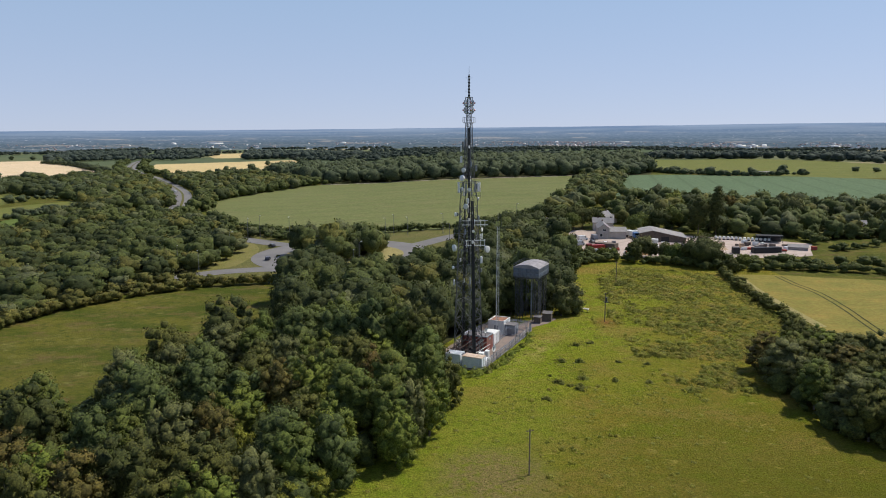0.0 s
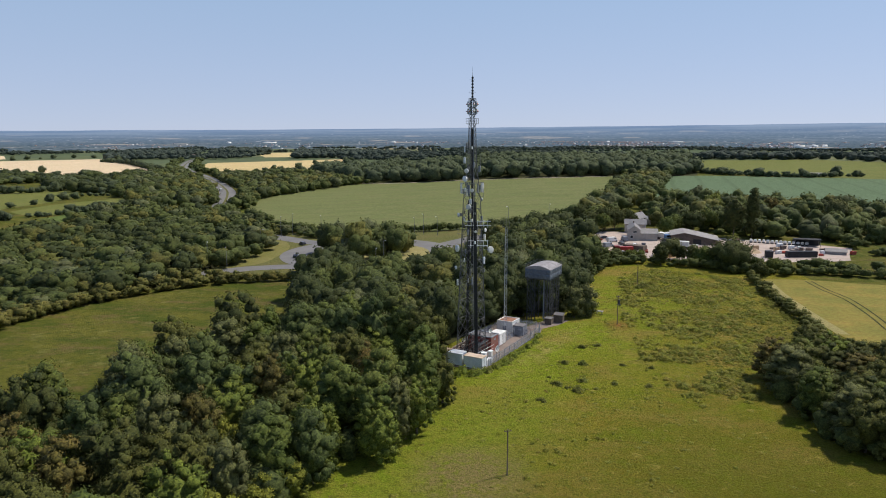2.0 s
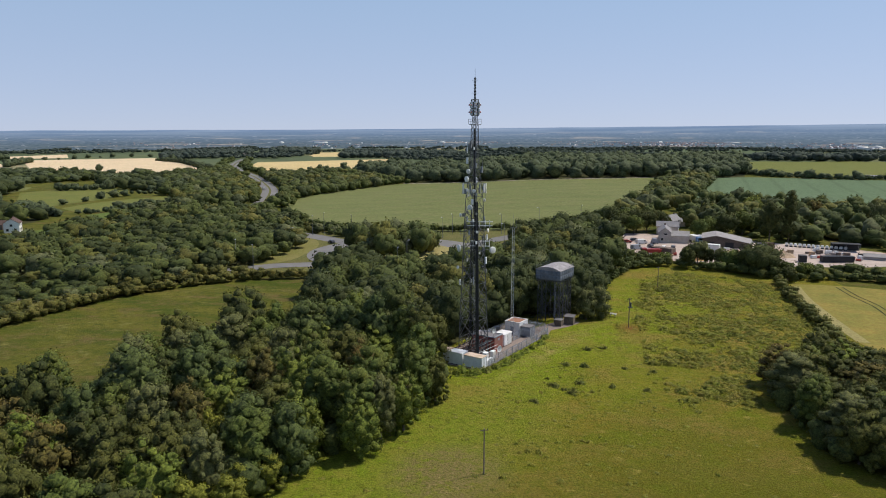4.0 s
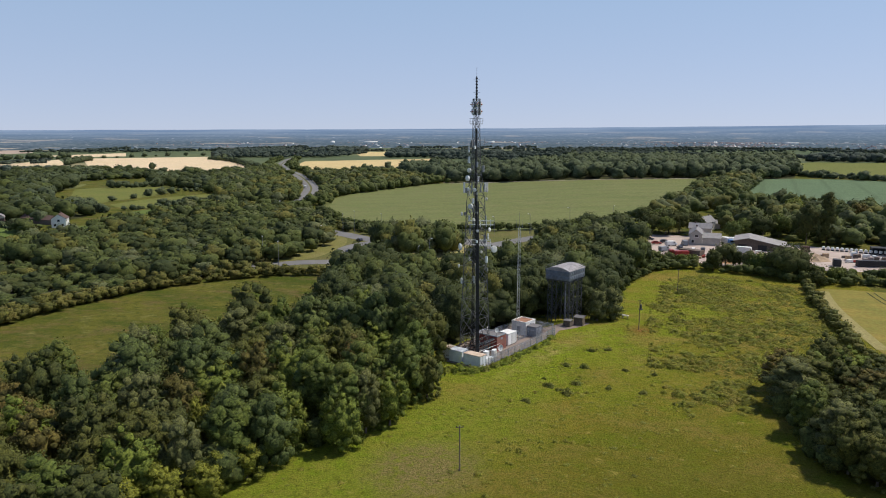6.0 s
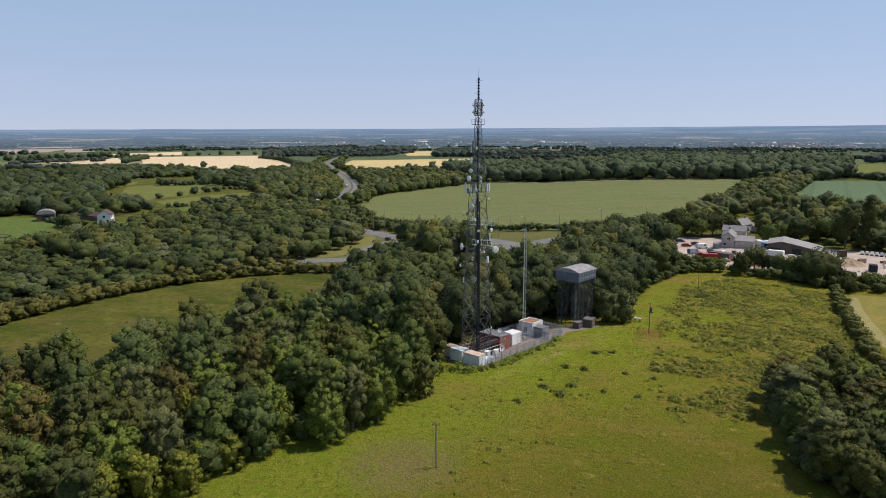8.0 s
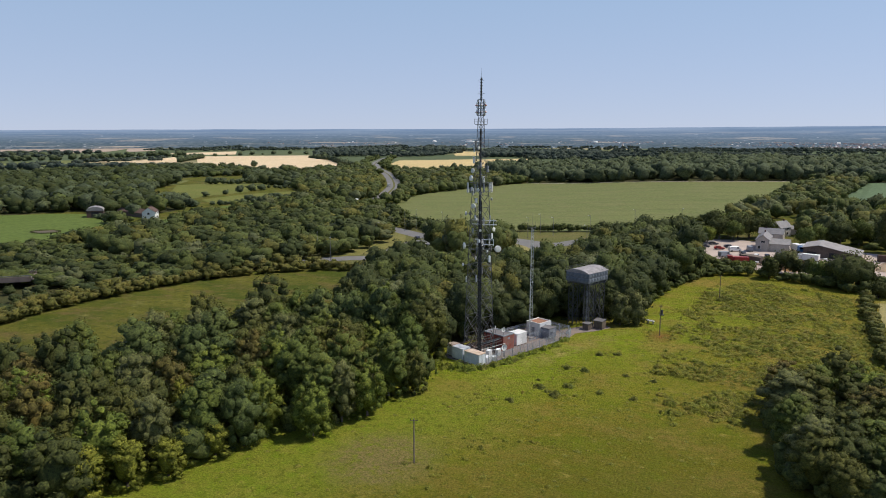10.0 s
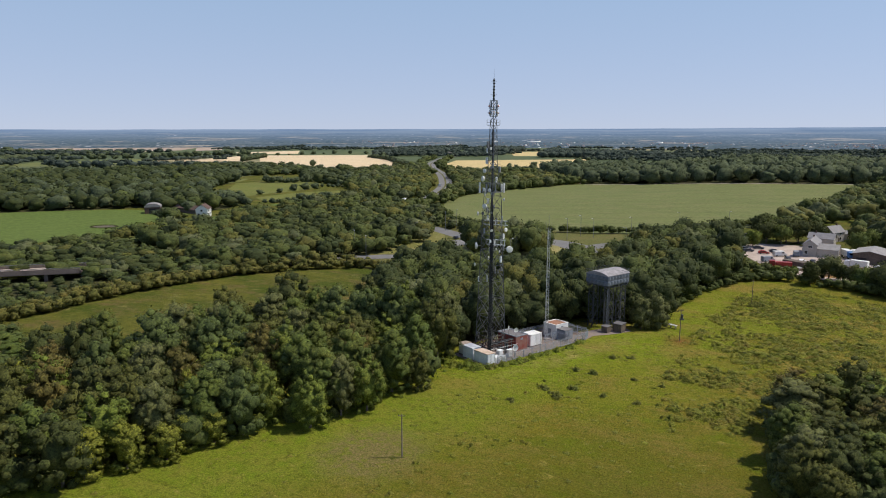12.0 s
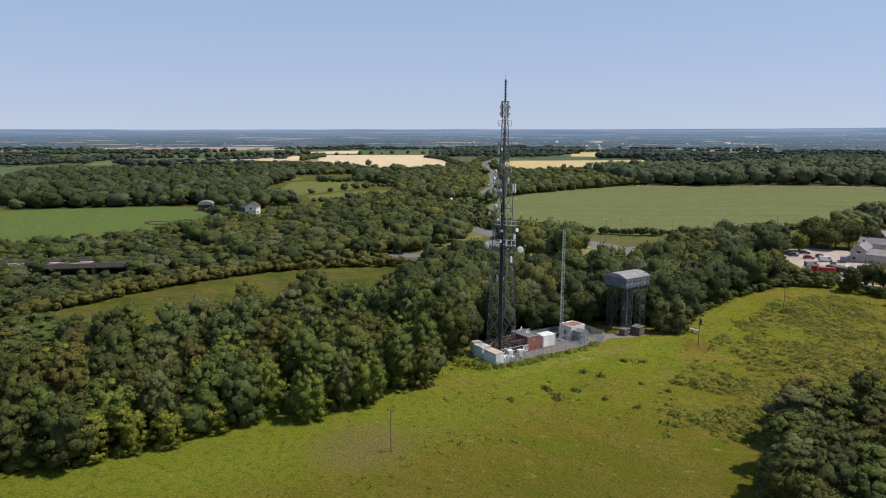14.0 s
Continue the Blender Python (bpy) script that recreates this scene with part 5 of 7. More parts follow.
def mast():
    t = holder("radio_mast", AT, "tall grey steel lattice radio mast hung with white dishes", "mast")
    side = lambda z: 5.0 - 2.2 * min(z, 36) / 36 - 1.35 * min(max(z - 36, 0), 8) / 8 - 0.40 * min(max(z - 44, 0), 9) / 9
    corner = lambda i, z: Vector(((1, 1, -1, -1)[i] * side(z) / 2, (-1, 1, 1, -1)[i] * side(z) / 2, z))
    for i in range(4):
        for za, zb in ((0, 36), (36, 44), (44, 52.6)):
            part("leg", beam(corner(i, za), corner(i, zb), 0.15 if za < 30 else 0.1), MAST_STEEL, t)
        part("footing", box(*(corner(i, 0).x + v for v in (-0.5, 0.5)), *(corner(i, 0).y + v for v in (-0.5, 0.5)), -0.1, 0.35, 0.04), CONCRETE, t, "concrete footing")
    z, levels = 0.35, [0.35]
    while z < 52.5:
        z = min(52.6, z + max(1.3, side(z) * 0.95))
        levels.append(z)
    for k, (z0, z1) in enumerate(zip(levels, levels[1:])):
        w = 0.07 if z0 < 30 else 0.05
        for i in range(4):
            j = (i + 1) % 4
            part("brace", beam(corner(i, z0), corner(j, z1), w), MAST_STEEL, t)
            part("brace", beam(corner(j, z0), corner(i, z1), w), MAST_STEEL, t)
            part("girt", beam(corner(i, z1), corner(j, z1), w), MAST_STEEL, t)
            if z0 < 34:
                zm = (z0 + z1) / 2
                c = (corner(i, zm) + corner(j, zm)) / 2
                for e in (i, j):
                    part("stay", beam(corner(e, z0 + (z1 - z0) * 0.25), corner(e, zm).lerp(c, 0.5), 0.055), MAST_STEEL, t)
                    part("stay", beam(corner(e, zm), corner(e, z1).lerp((corner(i, z1) + corner(j, z1)) / 2, 0.5), 0.055), MAST_STEEL, t)
        if k % 3 == 2:
            part("plan_brace", beam(corner(0, z1), corner(2, z1), 0.08), MAST_STEEL, t)
            part("plan_brace", beam(corner(1, z1), corner(3, z1), 0.08), MAST_STEEL, t)
    # black feeder cables climb beside two legs; ladder inside
    for i, out, tops in ((0, 0.2, (46, 30, 38)), (2, -0.15, (38, 26, 32))):
        d = Vector((1, -1, 0)) * (1 if i == 0 else -1) * 0.707 * out
        for k, top in enumerate(tops):
            o = Vector((0.707, 0.707, 0)) * 0.27 * (k - 1) + d
            part("feeder_cable", beam(corner(i, 0.2) + o, corner(i, min(top, 36)) + o * 0.7, 0.2 if i == 0 else 0.13, 0.18), DARK_STEEL, t, "bundle of black feeder cables")
    part("feeder_cable", beam((0.3, -0.35, 22), (0.12, -0.15, 51.5), 0.42, 0.2), DARK_STEEL, t, "bundle of black feeder cables")
    bm = bmesh.new()
    for sx in (-0.22, 0.22):
        add_beam(bm, (sx + 0.7, -0.5, 0.2), (sx * 0.9 + 0.1, -0.2, 52), 0.06)
    for k in range(120):
        f = k / 120
        add_beam(bm, (0.92 - 0.6 * f, -0.5 + 0.3 * f, 0.4 + 51.4 * f), (0.48 - 0.58 * f, -0.5 + 0.3 * f, 0.4 + 51.4 * f), 0.035)
    part("ladder", bm, STEEL, t)
    # upper platform with a rail
    part("platform", box(-0.95, 0.95, -0.95, 0.95, 52.5, 52.62), STEEL, t)
    for z in (53.15, 53.7):
        for a, b in (((-1.0, -1.0), (1.0, -1.0)), ((1.0, -1.0), (1.0, 1.0)), ((1.0, 1.0), (-1.0, 1.0)), ((-1.0, 1.0), (-1.0, -1.0))):
            part("rail", beam((*a, z), (*b, z), 0.055), STEEL, t)
    for x in (-1.0, 0, 1.0):
        for y in (-1.0, 0, 1.0):
            if x or y:
                part("rail_post", beam((x, y, 52.6), (x, y, 53.75), 0.055), STEEL, t)
    # slim top section with a cluster of aerials
    for x in (-0.42, 0.42):
        for y in (-0.42, 0.42):
            part("top_leg", beam((x, y, 52.6), (x * 0.8, y * 0.8, 57.6), 0.1), STEEL, t)
    for k in range(6):
        z = 52.8 + 0.8 * k
        s = 1 if k % 2 else -1
        for a in (-0.4, 0.4):
            part("brace", beam((a, -0.4 * s, z), (a, 0.4 * s, z + 0.8), 0.06), MAST_STEEL, t)
            part("brace", beam((-0.4 * s, a, z), (0.4 * s, a, z + 0.8), 0.06), MAST_STEEL, t)
    for z in (55.2, 56.7):
        for k in range(6):
            a = k * 1.0472 + 0.3
            c, s = math.cos(a), math.sin(a)
            part("panel_aerial", box(-0.19, 0.19, -0.11, 0.11, -0.6, 0.6, 0.03), PALE_GREY, t, "pale grey panel aerial").matrix_basis = Matrix.Translation((0.98 * c, 0.98 * s, z)) @ Matrix.Rotation(a + 1.57, 4, "Z")
            part("aerial_arm", beam((0.3 * c, 0.3 * s, z), (1.0 * c, 1.0 * s, z), 0.13), STEEL, t)
            part("aerial_tip", tube((1.0 * c, 1.0 * s, z), (1.3 * c, 1.3 * s, z), 0.2, 0.14), RED_TIP, t, "red cone tip")
            part("aerial_cap", tube((1.3 * c, 1.3 * s, z), (1.42 * c, 1.42 * s, z), 0.15, 0.1), WHITE, t, "white cap")
    for k in range(8):
        a = k * 0.7854
        part("cage_bar", beam((0.8 * math.cos(a), 0.8 * math.sin(a), 54.4), (0.8 * math.cos(a), 0.8 * math.sin(a), 57.9), 0.1), STEEL, t)
    for z in (54.4, 55.9, 57.8):
        part("ring_frame", tube((0, 0, z), (0, 0, z + 0.12), 0.75, 0.75, 12), STEEL, t)
    part("spine", tube((0, 0, 57.6), (0, 0, 62.6), 0.2, 0.13), STEEL, t)
    for k in range(7):
        z = 58.1 + 0.66 * k
        part("dipole", tube((0, 0, z), (0, 0, z + 0.28), 0.27, 0.24), DARK_STEEL, t)
    for z, l in ((59.2, 0.75), (61.9, 0.6)):
        part("crossarm", beam((-l, -l * 0.4, z), (l, l * 0.4, z), 0.05), STEEL, t)
    part("whip_aerial", tube((0, 0, 62.6), (0, 0, 64.6), 0.035, 0.015), STEEL, t)
    # main aerial ring with long white panels
    for a, b in (((-1.6, -2.6), (1.9, -1.3)), ((-1.6, -2.6), (-1.2, 1.2)), ((1.9, -1.3), (1.9, 1.9)), ((1.9, 1.9), (-1.2, 1.2))):
        for z in (37.9, 39.9):
            part("head_frame", beam((*a, z), (*b, z), 0.08), STEEL, t)
    for x, y, z, h in ((-1.1, -2.85, 38.9, 2.3), (1.75, 1.85, 38.8, 2.2), (1.75, 1.1, 38.8, 1.9)):
        part("panel_aerial", box(x - 0.18, x + 0.18, y - 0.14, y + 0.14, z - h / 2, z + h / 2, 0.04), WHITE, t, "tall white panel aerial")
    for x, y, z in ((1.9, -0.9, 38.8), (-1.5, 0.6, 38.8), (0.3, -2.1, 38.6)):
        part("panel_aerial", box(x - 0.15, x + 0.15, y - 0.12, y + 0.12, z - 1.0, z + 1.0, 0.04), GREY_PAINT, t, "grey panel aerial")
    near = lambda x, y, z: Vector((max(-1, min(1, x)) * side(z) / 2, max(-1, min(1, y)) * side(z) / 2, z))
    for x, y, z, r, aim, drum in ((-0.4, -2.3, 40.9, 0.62, 250, 0.35), (-0.2, -2.15, 42.6, 0.5, 265, 0.2), (0.6, -2.75, 34.9, 0.55, 285, 0.3), (-1.9, -2.4, 33.0, 0.45, 225, 0.25),
                                  (3.36, 2.2, 25.1, 0.75, -20, 0.45), (-2.0, -2.7, 25.7, 0.75, 235, 0.35), (2.2, 2.05, 29.4, 0.45, 10, 0.25), (1.1, 2.4, 36.1, 0.35, 60, 0.2),
                                  (-2.3, -2.9, 21.4, 0.38, 240, 0.2), (0.9, -1.7, 38.4, 0.4, 290, 0.2), (-0.7, -1.9, 38.5, 0.4, 255, 0.2), (1.4, -1.5, 33.4, 0.3, 300, 0.15), (1.9, -1.9, 29.5, 0.3, 310, 0.15)):
        dish(t, (x, y, z), r, aim, "dish", drum, near(x, y, z))
    # outrigger frames
    g = random.Random(17)
    for k in range(44):
        z, a = g.uniform(17, 50), g.uniform(0, 6.283)
        c = Vector((math.cos(a), math.sin(a), 0)) * side(z) * 0.62 + Vector((0, 0, z))
        e = c * 1 + Vector((math.cos(a), math.sin(a), 0)) * g.uniform(0.3, 0.9)
        part("bracket", beam(near(c.x, c.y, z), e, 0.07), STEEL, t)
        w, h = g.uniform(0.12, 0.22), g.uniform(0.25, 0.8)
        part("aerial_box", box(e.x - w, e.x + w, e.y - w, e.y + w, z - h, z + h, 0.03), g.choice((PALE_GREY, GREY_PAINT, STEEL, WHITE)), t)
    for z, x0, x1 in ((31.6, -0.8, 4.2), (30.7, -0.8, 4.2), (27.3, -0.2, 3.7), (26.2, -0.2, 3.7)):
        part("outrigger", beam((x0, -1.75 + 0.53 * (x0 + 0.8), z), (x1, -1.75 + 0.53 * (x1 + 0.8), z), 0.13), PALE_GREY, t)
    for z in (26.7, 31.1):
        for x in (0.4, 1.6, 2.8, 3.6):
            y = -1.75 + 0.53 * (x + 0.8)
            part("outrigger_post", beam((x, y, z - 0.8), (x, y, z + 0.8), 0.08), PALE_GREY, t)
    for z, l, a in ((47.8, 1.7, 0.2), (44.0, 1.9, -0.1), (43.0, 1.5, 0.4), (46.5, 1.4, 2.6), (28.6, -2.7, 0.3), (37.0, 2.3, 0.15)):
        part("side_arm", beam((0.5 * math.cos(a), 0.5 * math.sin(a), z), (l * math.cos(a) * 1.2, l * math.sin(a) * 1.2, z), 0.06), STEEL, t)
        part("whip_aerial", tube((l * math.cos(a) * 1.15, l * math.sin(a) * 1.15, z - 0.4), (l * math.cos(a) * 1.15, l * math.sin(a) * 1.15, z + 1.8), 0.03, 0.02, 6), STEEL, t)
    return t


mast()


def cable_bridge():
    """Rusty frames at the mast's foot that carry cables to the brick building."""
    t = holder("cable_bridge", AT, "rusty steel cable bridge round the foot of the mast", "cable bridge")
    rust = plain("rusty_frame", (0.085, 0.052, 0.040), (0.050, 0.036, 0.032), 1.5, 0.85, 0.2, 0.0)
    for x in (-2.9, -1.2, 0.6, 2.3):
        for y in (-3.0, 0.2, 3.0):
            part("post", beam((x, y, 0), (x, y, 2.9), 0.1), rust, t)
        part("tray", beam((x, -3.0, 2.85), (x, 5.4, 2.85), 0.38, 0.1), rust, t)
        part("rail", beam((x, -3.0, 1.7), (x, 3.0, 1.7), 0.07), rust, t)
    for y in (-3.0, -1.4, 0.2, 1.6, 3.0):
        part("rung", beam((-2.9, y, 2.75), (2.3, y, 2.75), 0.1), rust, t)
        part("strut", beam((-2.9, y, 0.2), (-1.2, y, 2.8), 0.06), rust, t)
    g = random.Random(5)
    for k in range(10):
        p = Vector((g.uniform(-2.6, 2.2), g.uniform(-2.6, 2.6), 2.9))
        part("cable", tube(p, (p.x * 0.45 + 0.9, p.y * 0.45 - 0.8, g.uniform(5, 9)), 0.06, 0.06, 6), DARK_STEEL, t, "black cable")
    for x, y, w in ((-3.4, -1.2, 0.5), (-3.3, 0.6, 0.6), (3.1, -2.6, 0.45)):
        part("cabinet", box(x - w, x + w, y - 0.4, y + 0.4, 0.05, 1.5, 0.03), GREY_PAINT, t, "grey equipment cabinet")


cable_bridge()


def steel_cabin(x0, x1, y0, y1, h, wall, roof, label, door_face="x", ribs=True):
    """A steel cabin with ribbed sides, a lipped roof and a pair of doors."""
    cx, cy = (x0 + x1) / 2, (y0 + y1) / 2
    t = holder("equipment_cabin", AT @ pose(cx, cy, 0.05), label, "cabin", "equipment cabins")
    a, b = (x1 - x0) / 2, (y1 - y0) / 2
    part("body", box(-a, a, -b, b, 0.12, h - 0.08, 0.03), wall, t)
    part("roof", box(-a - 0.07, a + 0.07, -b - 0.07, b + 0.07, h - 0.08, h + 0.06, 0.03), roof, t)
    part("skid", box(-a + 0.1, a - 0.1, -b + 0.1, b - 0.1, -0.05, 0.12), DARK_STEEL, t)
    if ribs:
        bm = bmesh.new()
        for k in range(int(2 * a / 0.3)):
            x = -a + 0.15 + 0.3 * k
            add_box(bm, x - 0.06, x + 0.06, -b - 0.025, -b + 0.01, 0.2, h - 0.15)
        part("ribs", bm, wall, t)
    if door_face == "x":
        for y in (-b * 0.5, b * 0.5):
            d = part("door", box(a - 0.01, a + 0.035, y - b * 0.44, y + b * 0.44, 0.2, h - 0.2, 0.01), wall, t)
            part("lock_bar", beam((a + 0.05, y + b * 0.3, 0.25), (a + 0.05, y + b * 0.3, h - 0.25), 0.035), STEEL, d)
    else:
        d = part("door", box(-0.45, 0.45, -b - 0.05, -b + 0.01, 0.2, 2.15, 0.01), wall, t)
        part("handle", box(0.3, 0.36, -b - 0.1, -b - 0.05, 1.0, 1.15), STEEL, d)
    part("air_vent", box(-a - 0.05, -a + 0.01, -0.3, 0.3, h * 0.55, h * 0.8, 0.01), GREY_PAINT, t, "grey louvred vent")
    return t


steel_cabin(1.25, 5.75, -6.05, -3.75, 2.65, PALE_GREY, TAN_ROOF, "pale grey steel cabin with a rust-stained roof")
steel_cabin(-2.75, 0.7, -6.0, -3.5, 2.8, PALE_GREY, PALE_GREY, "pale grey steel cabin beside the mast")
steel_cabin(-5.4, -3.3, -5.0, -2.8, 2.6, WHITE, TAN_ROOF, "small white steel cabin under the trees")
steel_cabin(-1.2, 1.65, 11.5, 15.4, 2.9, WHITE, WHITE, "white ribbed steel cabin beside brick building", "x")
steel_cabin(0.45, 3.1, 22.2, 25.1, 2.45, GREY_PAINT, FELT, "grey steel cabin behind a wire fence", "x")


def masonry(name, x0, x1, y0, y1, h, wall, roof, label, category):
    cx, cy = (x0 + x1) / 2, (y0 + y1) / 2
    t = holder(name, AT @ pose(cx, cy, 0), label, category)
    a, b = (x1 - x0) / 2, (y1 - y0) / 2
    part("wall", box(-a, a, -b, b, 0, h), wall, t)
    part("roof", box(-a + 0.25, a - 0.25, -b + 0.25, b - 0.25, h, h + 0.06), roof, t)
    for bx in ((-a - 0.06, a + 0.06, -b - 0.06, -b + 0.25), (-a - 0.06, a + 0.06, b - 0.25, b + 0.06), (-a - 0.06, -a + 0.25, -b + 0.25, b - 0.25), (a - 0.25, a + 0.06, -b + 0.25, b - 0.25)):
        part("parapet", box(*bx, h, h + 0.22, 0.015), wall if wall is WHITE else GREY_PAINT, t)
    d = part("door", box(-0.5, 0.5, -b - 0.06, -b + 0.02, 0.1, 2.15, 0.01), GREY_PAINT, t, "grey steel door")
    part("handle", box(0.3, 0.36, -b - 0.12, -b - 0.06, 1.0, 1.15), STEEL, d)
    part("air_vent", box(a - 0.02, a + 0.05, -0.4, 0.4, h - 0.9, h - 0.4, 0.01), GREY_PAINT, t, "grey louvred vent")
    return t


masonry("equipment_building", -4.2, 1.95, 6.3, 10.2, 3.5, BRICK_WALL, FELT, "red brick equipment building with a flat felt roof", "building")
masonry("equipment_building", -3.9, 0.3, 21.9, 26.5, 3.2, WHITE, RUST_ROOF, "white rendered building with a rusty flat roof", "building")

t = holder("satellite_dish", AT @ pose(5.0, 3.2, 0), "large white dish on a post by the fence", "dish")
part("post", tube((-0.15, 0, 0), (-0.15, 0, 2.6), 0.09), STEEL, t)
dish(t, (0, 0, 2.3), 0.78, -12, "reflector")
part("feed_arm", beam((0, 0, 2.4), (0.45, -0.55, 2.6), 0.05), STEEL, t)
for x, y, z, r, a in ((1.4, 6.9, 3.72, 0.58, -15), (-1.2, 7.0, 3.72, 0.48, 30)):
    t = holder("satellite_dish", AT @ pose(x, y, z - 0.15), "white dish on the brick building's roof", "dish")
    part("post", tube((0, 0, 0), (0, 0, 1.4), 0.06), STEEL, t)
    dish(t, (0.1, -0.1, 1.5), r, a, "reflector")
for x0, x1, y0, y1, h in ((4.0, 5.5, -3.3, -1.6, 1.3), (2.7, 3.7, -0.6, 0.6, 1.9), (3.1, 3.9, 2.2, 3.4, 1.6), (4.6, 5.5, -1.2, -0.1, 1.1)):
    t = holder("equipment_cabinet", AT @ pose((x0 + x1) / 2, (y0 + y1) / 2, 0.05), "low white metal equipment cabinet by the mast", "cabinet", "mast cabinets")
    a, b = (x1 - x0) / 2, (y1 - y0) / 2
    part("body", box(-a, a, -b, b, 0, h, 0.03), WHITE, t)
    part("lid", box(-a - 0.04, a + 0.04, -b - 0.04, b + 0.04, h, h + 0.06, 0.01), PALE_GREY, t)
    part("door", box(a - 0.01, a + 0.03, -b * 0.85, b * 0.85, 0.1, h - 0.1, 0.01), WHITE, t)


def gantry():
    t = holder("cable_gantry", AT, "steel cable gantry from mast to brick building", "gantry")
    for x in (0.6, 1.4):
        part("rail", beam((x, -1.5, 3.0), (x, 6.2, 3.0), 0.1), STEEL, t)
    for y in (-1.2, 1.0, 3.2, 5.4):
        part("rung", beam((0.6, y, 3.0), (1.4, y, 3.0), 0.07), STEEL, t)
        for x in (0.6, 1.4):
            part("post", beam((x, y, 0.05), (x, y, 3.0), 0.09), STEEL, t)
    part("cable_tray", beam((1.0, -1.5, 3.1), (1.0, 6.2, 3.1), 0.6, 0.12), DARK_STEEL, t, "black feeder cables")
    for z in (2.3, 1.5):
        part("handrail", beam((2.6, -3.0, z), (3.0, 5.8, z), 0.07), WHITE, t, "white handrail")


gantry()


def slim_mast():
    t = holder("slim_mast", AT @ pose(-0.55, 19.3, 0), "slender grey steel lattice mast", "mast")
    foot = [Vector((0.45 * math.cos(a), 0.45 * math.sin(a), 0)) for a in (0.5, 2.594, 4.689)]
    for p in foot:
        part("leg", beam(p, p * 0.7 + Vector((0, 0, 27.8)), 0.07), MAST_GREY, t)
    for k in range(34):
        z0, z1 = 0.3 + k * 0.8, 0.3 + (k + 1) * 0.8
        f0, f1 = 1 - 0.3 * z0 / 27.8, 1 - 0.3 * z1 / 27.8
        for i in range(3):
            p, q = (foot[i], foot[(i + 1) % 3]) if k % 2 else (foot[(i + 1) % 3], foot[i])
            part("brace", beam(p * f0 + Vector((0, 0, z0)), q * f1 + Vector((0, 0, z1)), 0.042), MAST_GREY, t)
    part("base_block", box(-0.7, 0.7, -0.7, 0.7, 0, 0.3, 0.03), CONCRETE, t, "concrete base")
    part("whip_aerial", tube((0, 0, 27.7), (0, 0, 31.5), 0.05, 0.02, 6), STEEL, t)
    part("crossarm", beam((-0.9, 0, 27.9), (0.9, 0.2, 27.9), 0.06), STEEL, t)
    for x in (-0.85, 0.85):
        part("side_aerial", tube((x, 0.05, 27.6), (x, 0.05, 29.6), 0.03, 0.02, 6), STEEL, t)


slim_mast()


GALVANISED = plain("bright_galvanised", (0.40, 0.43, 0.48), (0.28, 0.31, 0.36), 2.0, 0.5, 0.3, 0.0)


def palisade(pts, h, label):
    t = holder("palisade_fence", AT, label, "fence", "compound fences")
    bm = bmesh.new()
    for (xa, ya), (xb, yb) in zip(pts, pts[1:]):
        p, q = Vector((xa, ya, 0)), Vector((xb, yb, 0))
        L = (q - p).length
        d = (q - p) / L
        for k in range(int(L / 2.7) + 1):
            c = p + d * k * 2.7
            part("post", beam(c, c + Vector((0, 0, h)), 0.11), GALVANISED, t)
        for z in (0.35, h - 0.35):
            part("rail", beam(p + Vector((0, 0, z)), q + Vector((0, 0, z)), 0.06), GALVANISED, t)
        for k in range(int(L / 0.17)):
            c = p + d * (k + 0.5) * 0.17
            add_box(bm, c.x - 0.022 * abs(d.x) - 0.005, c.x + 0.022 * abs(d.x) + 0.005, c.y - 0.022 * abs(d.y) - 0.005, c.y + 0.022 * abs(d.y) + 0.005, 0.08, h + 0.1)
    tagged(part("infill", bm, GALVANISED, t), kind="stuff")


palisade([(5.95, -3.2), (6.1, 12), (6.0, 26.5), (4.6, 29.2)], 2.0, "grey palisade fence along the meadow side")
palisade([(-5.6, 6), (-5.4, 20), (-4.4, 29), (4.2, 29.4)], 2.2, "grey palisade fence in front of the wood")
palisade([(1.2, 17.0), (1.2, 21.6), (4.2, 21.6), (5.8, 21.4)], 2.2, "grey palisade fence round the white building")


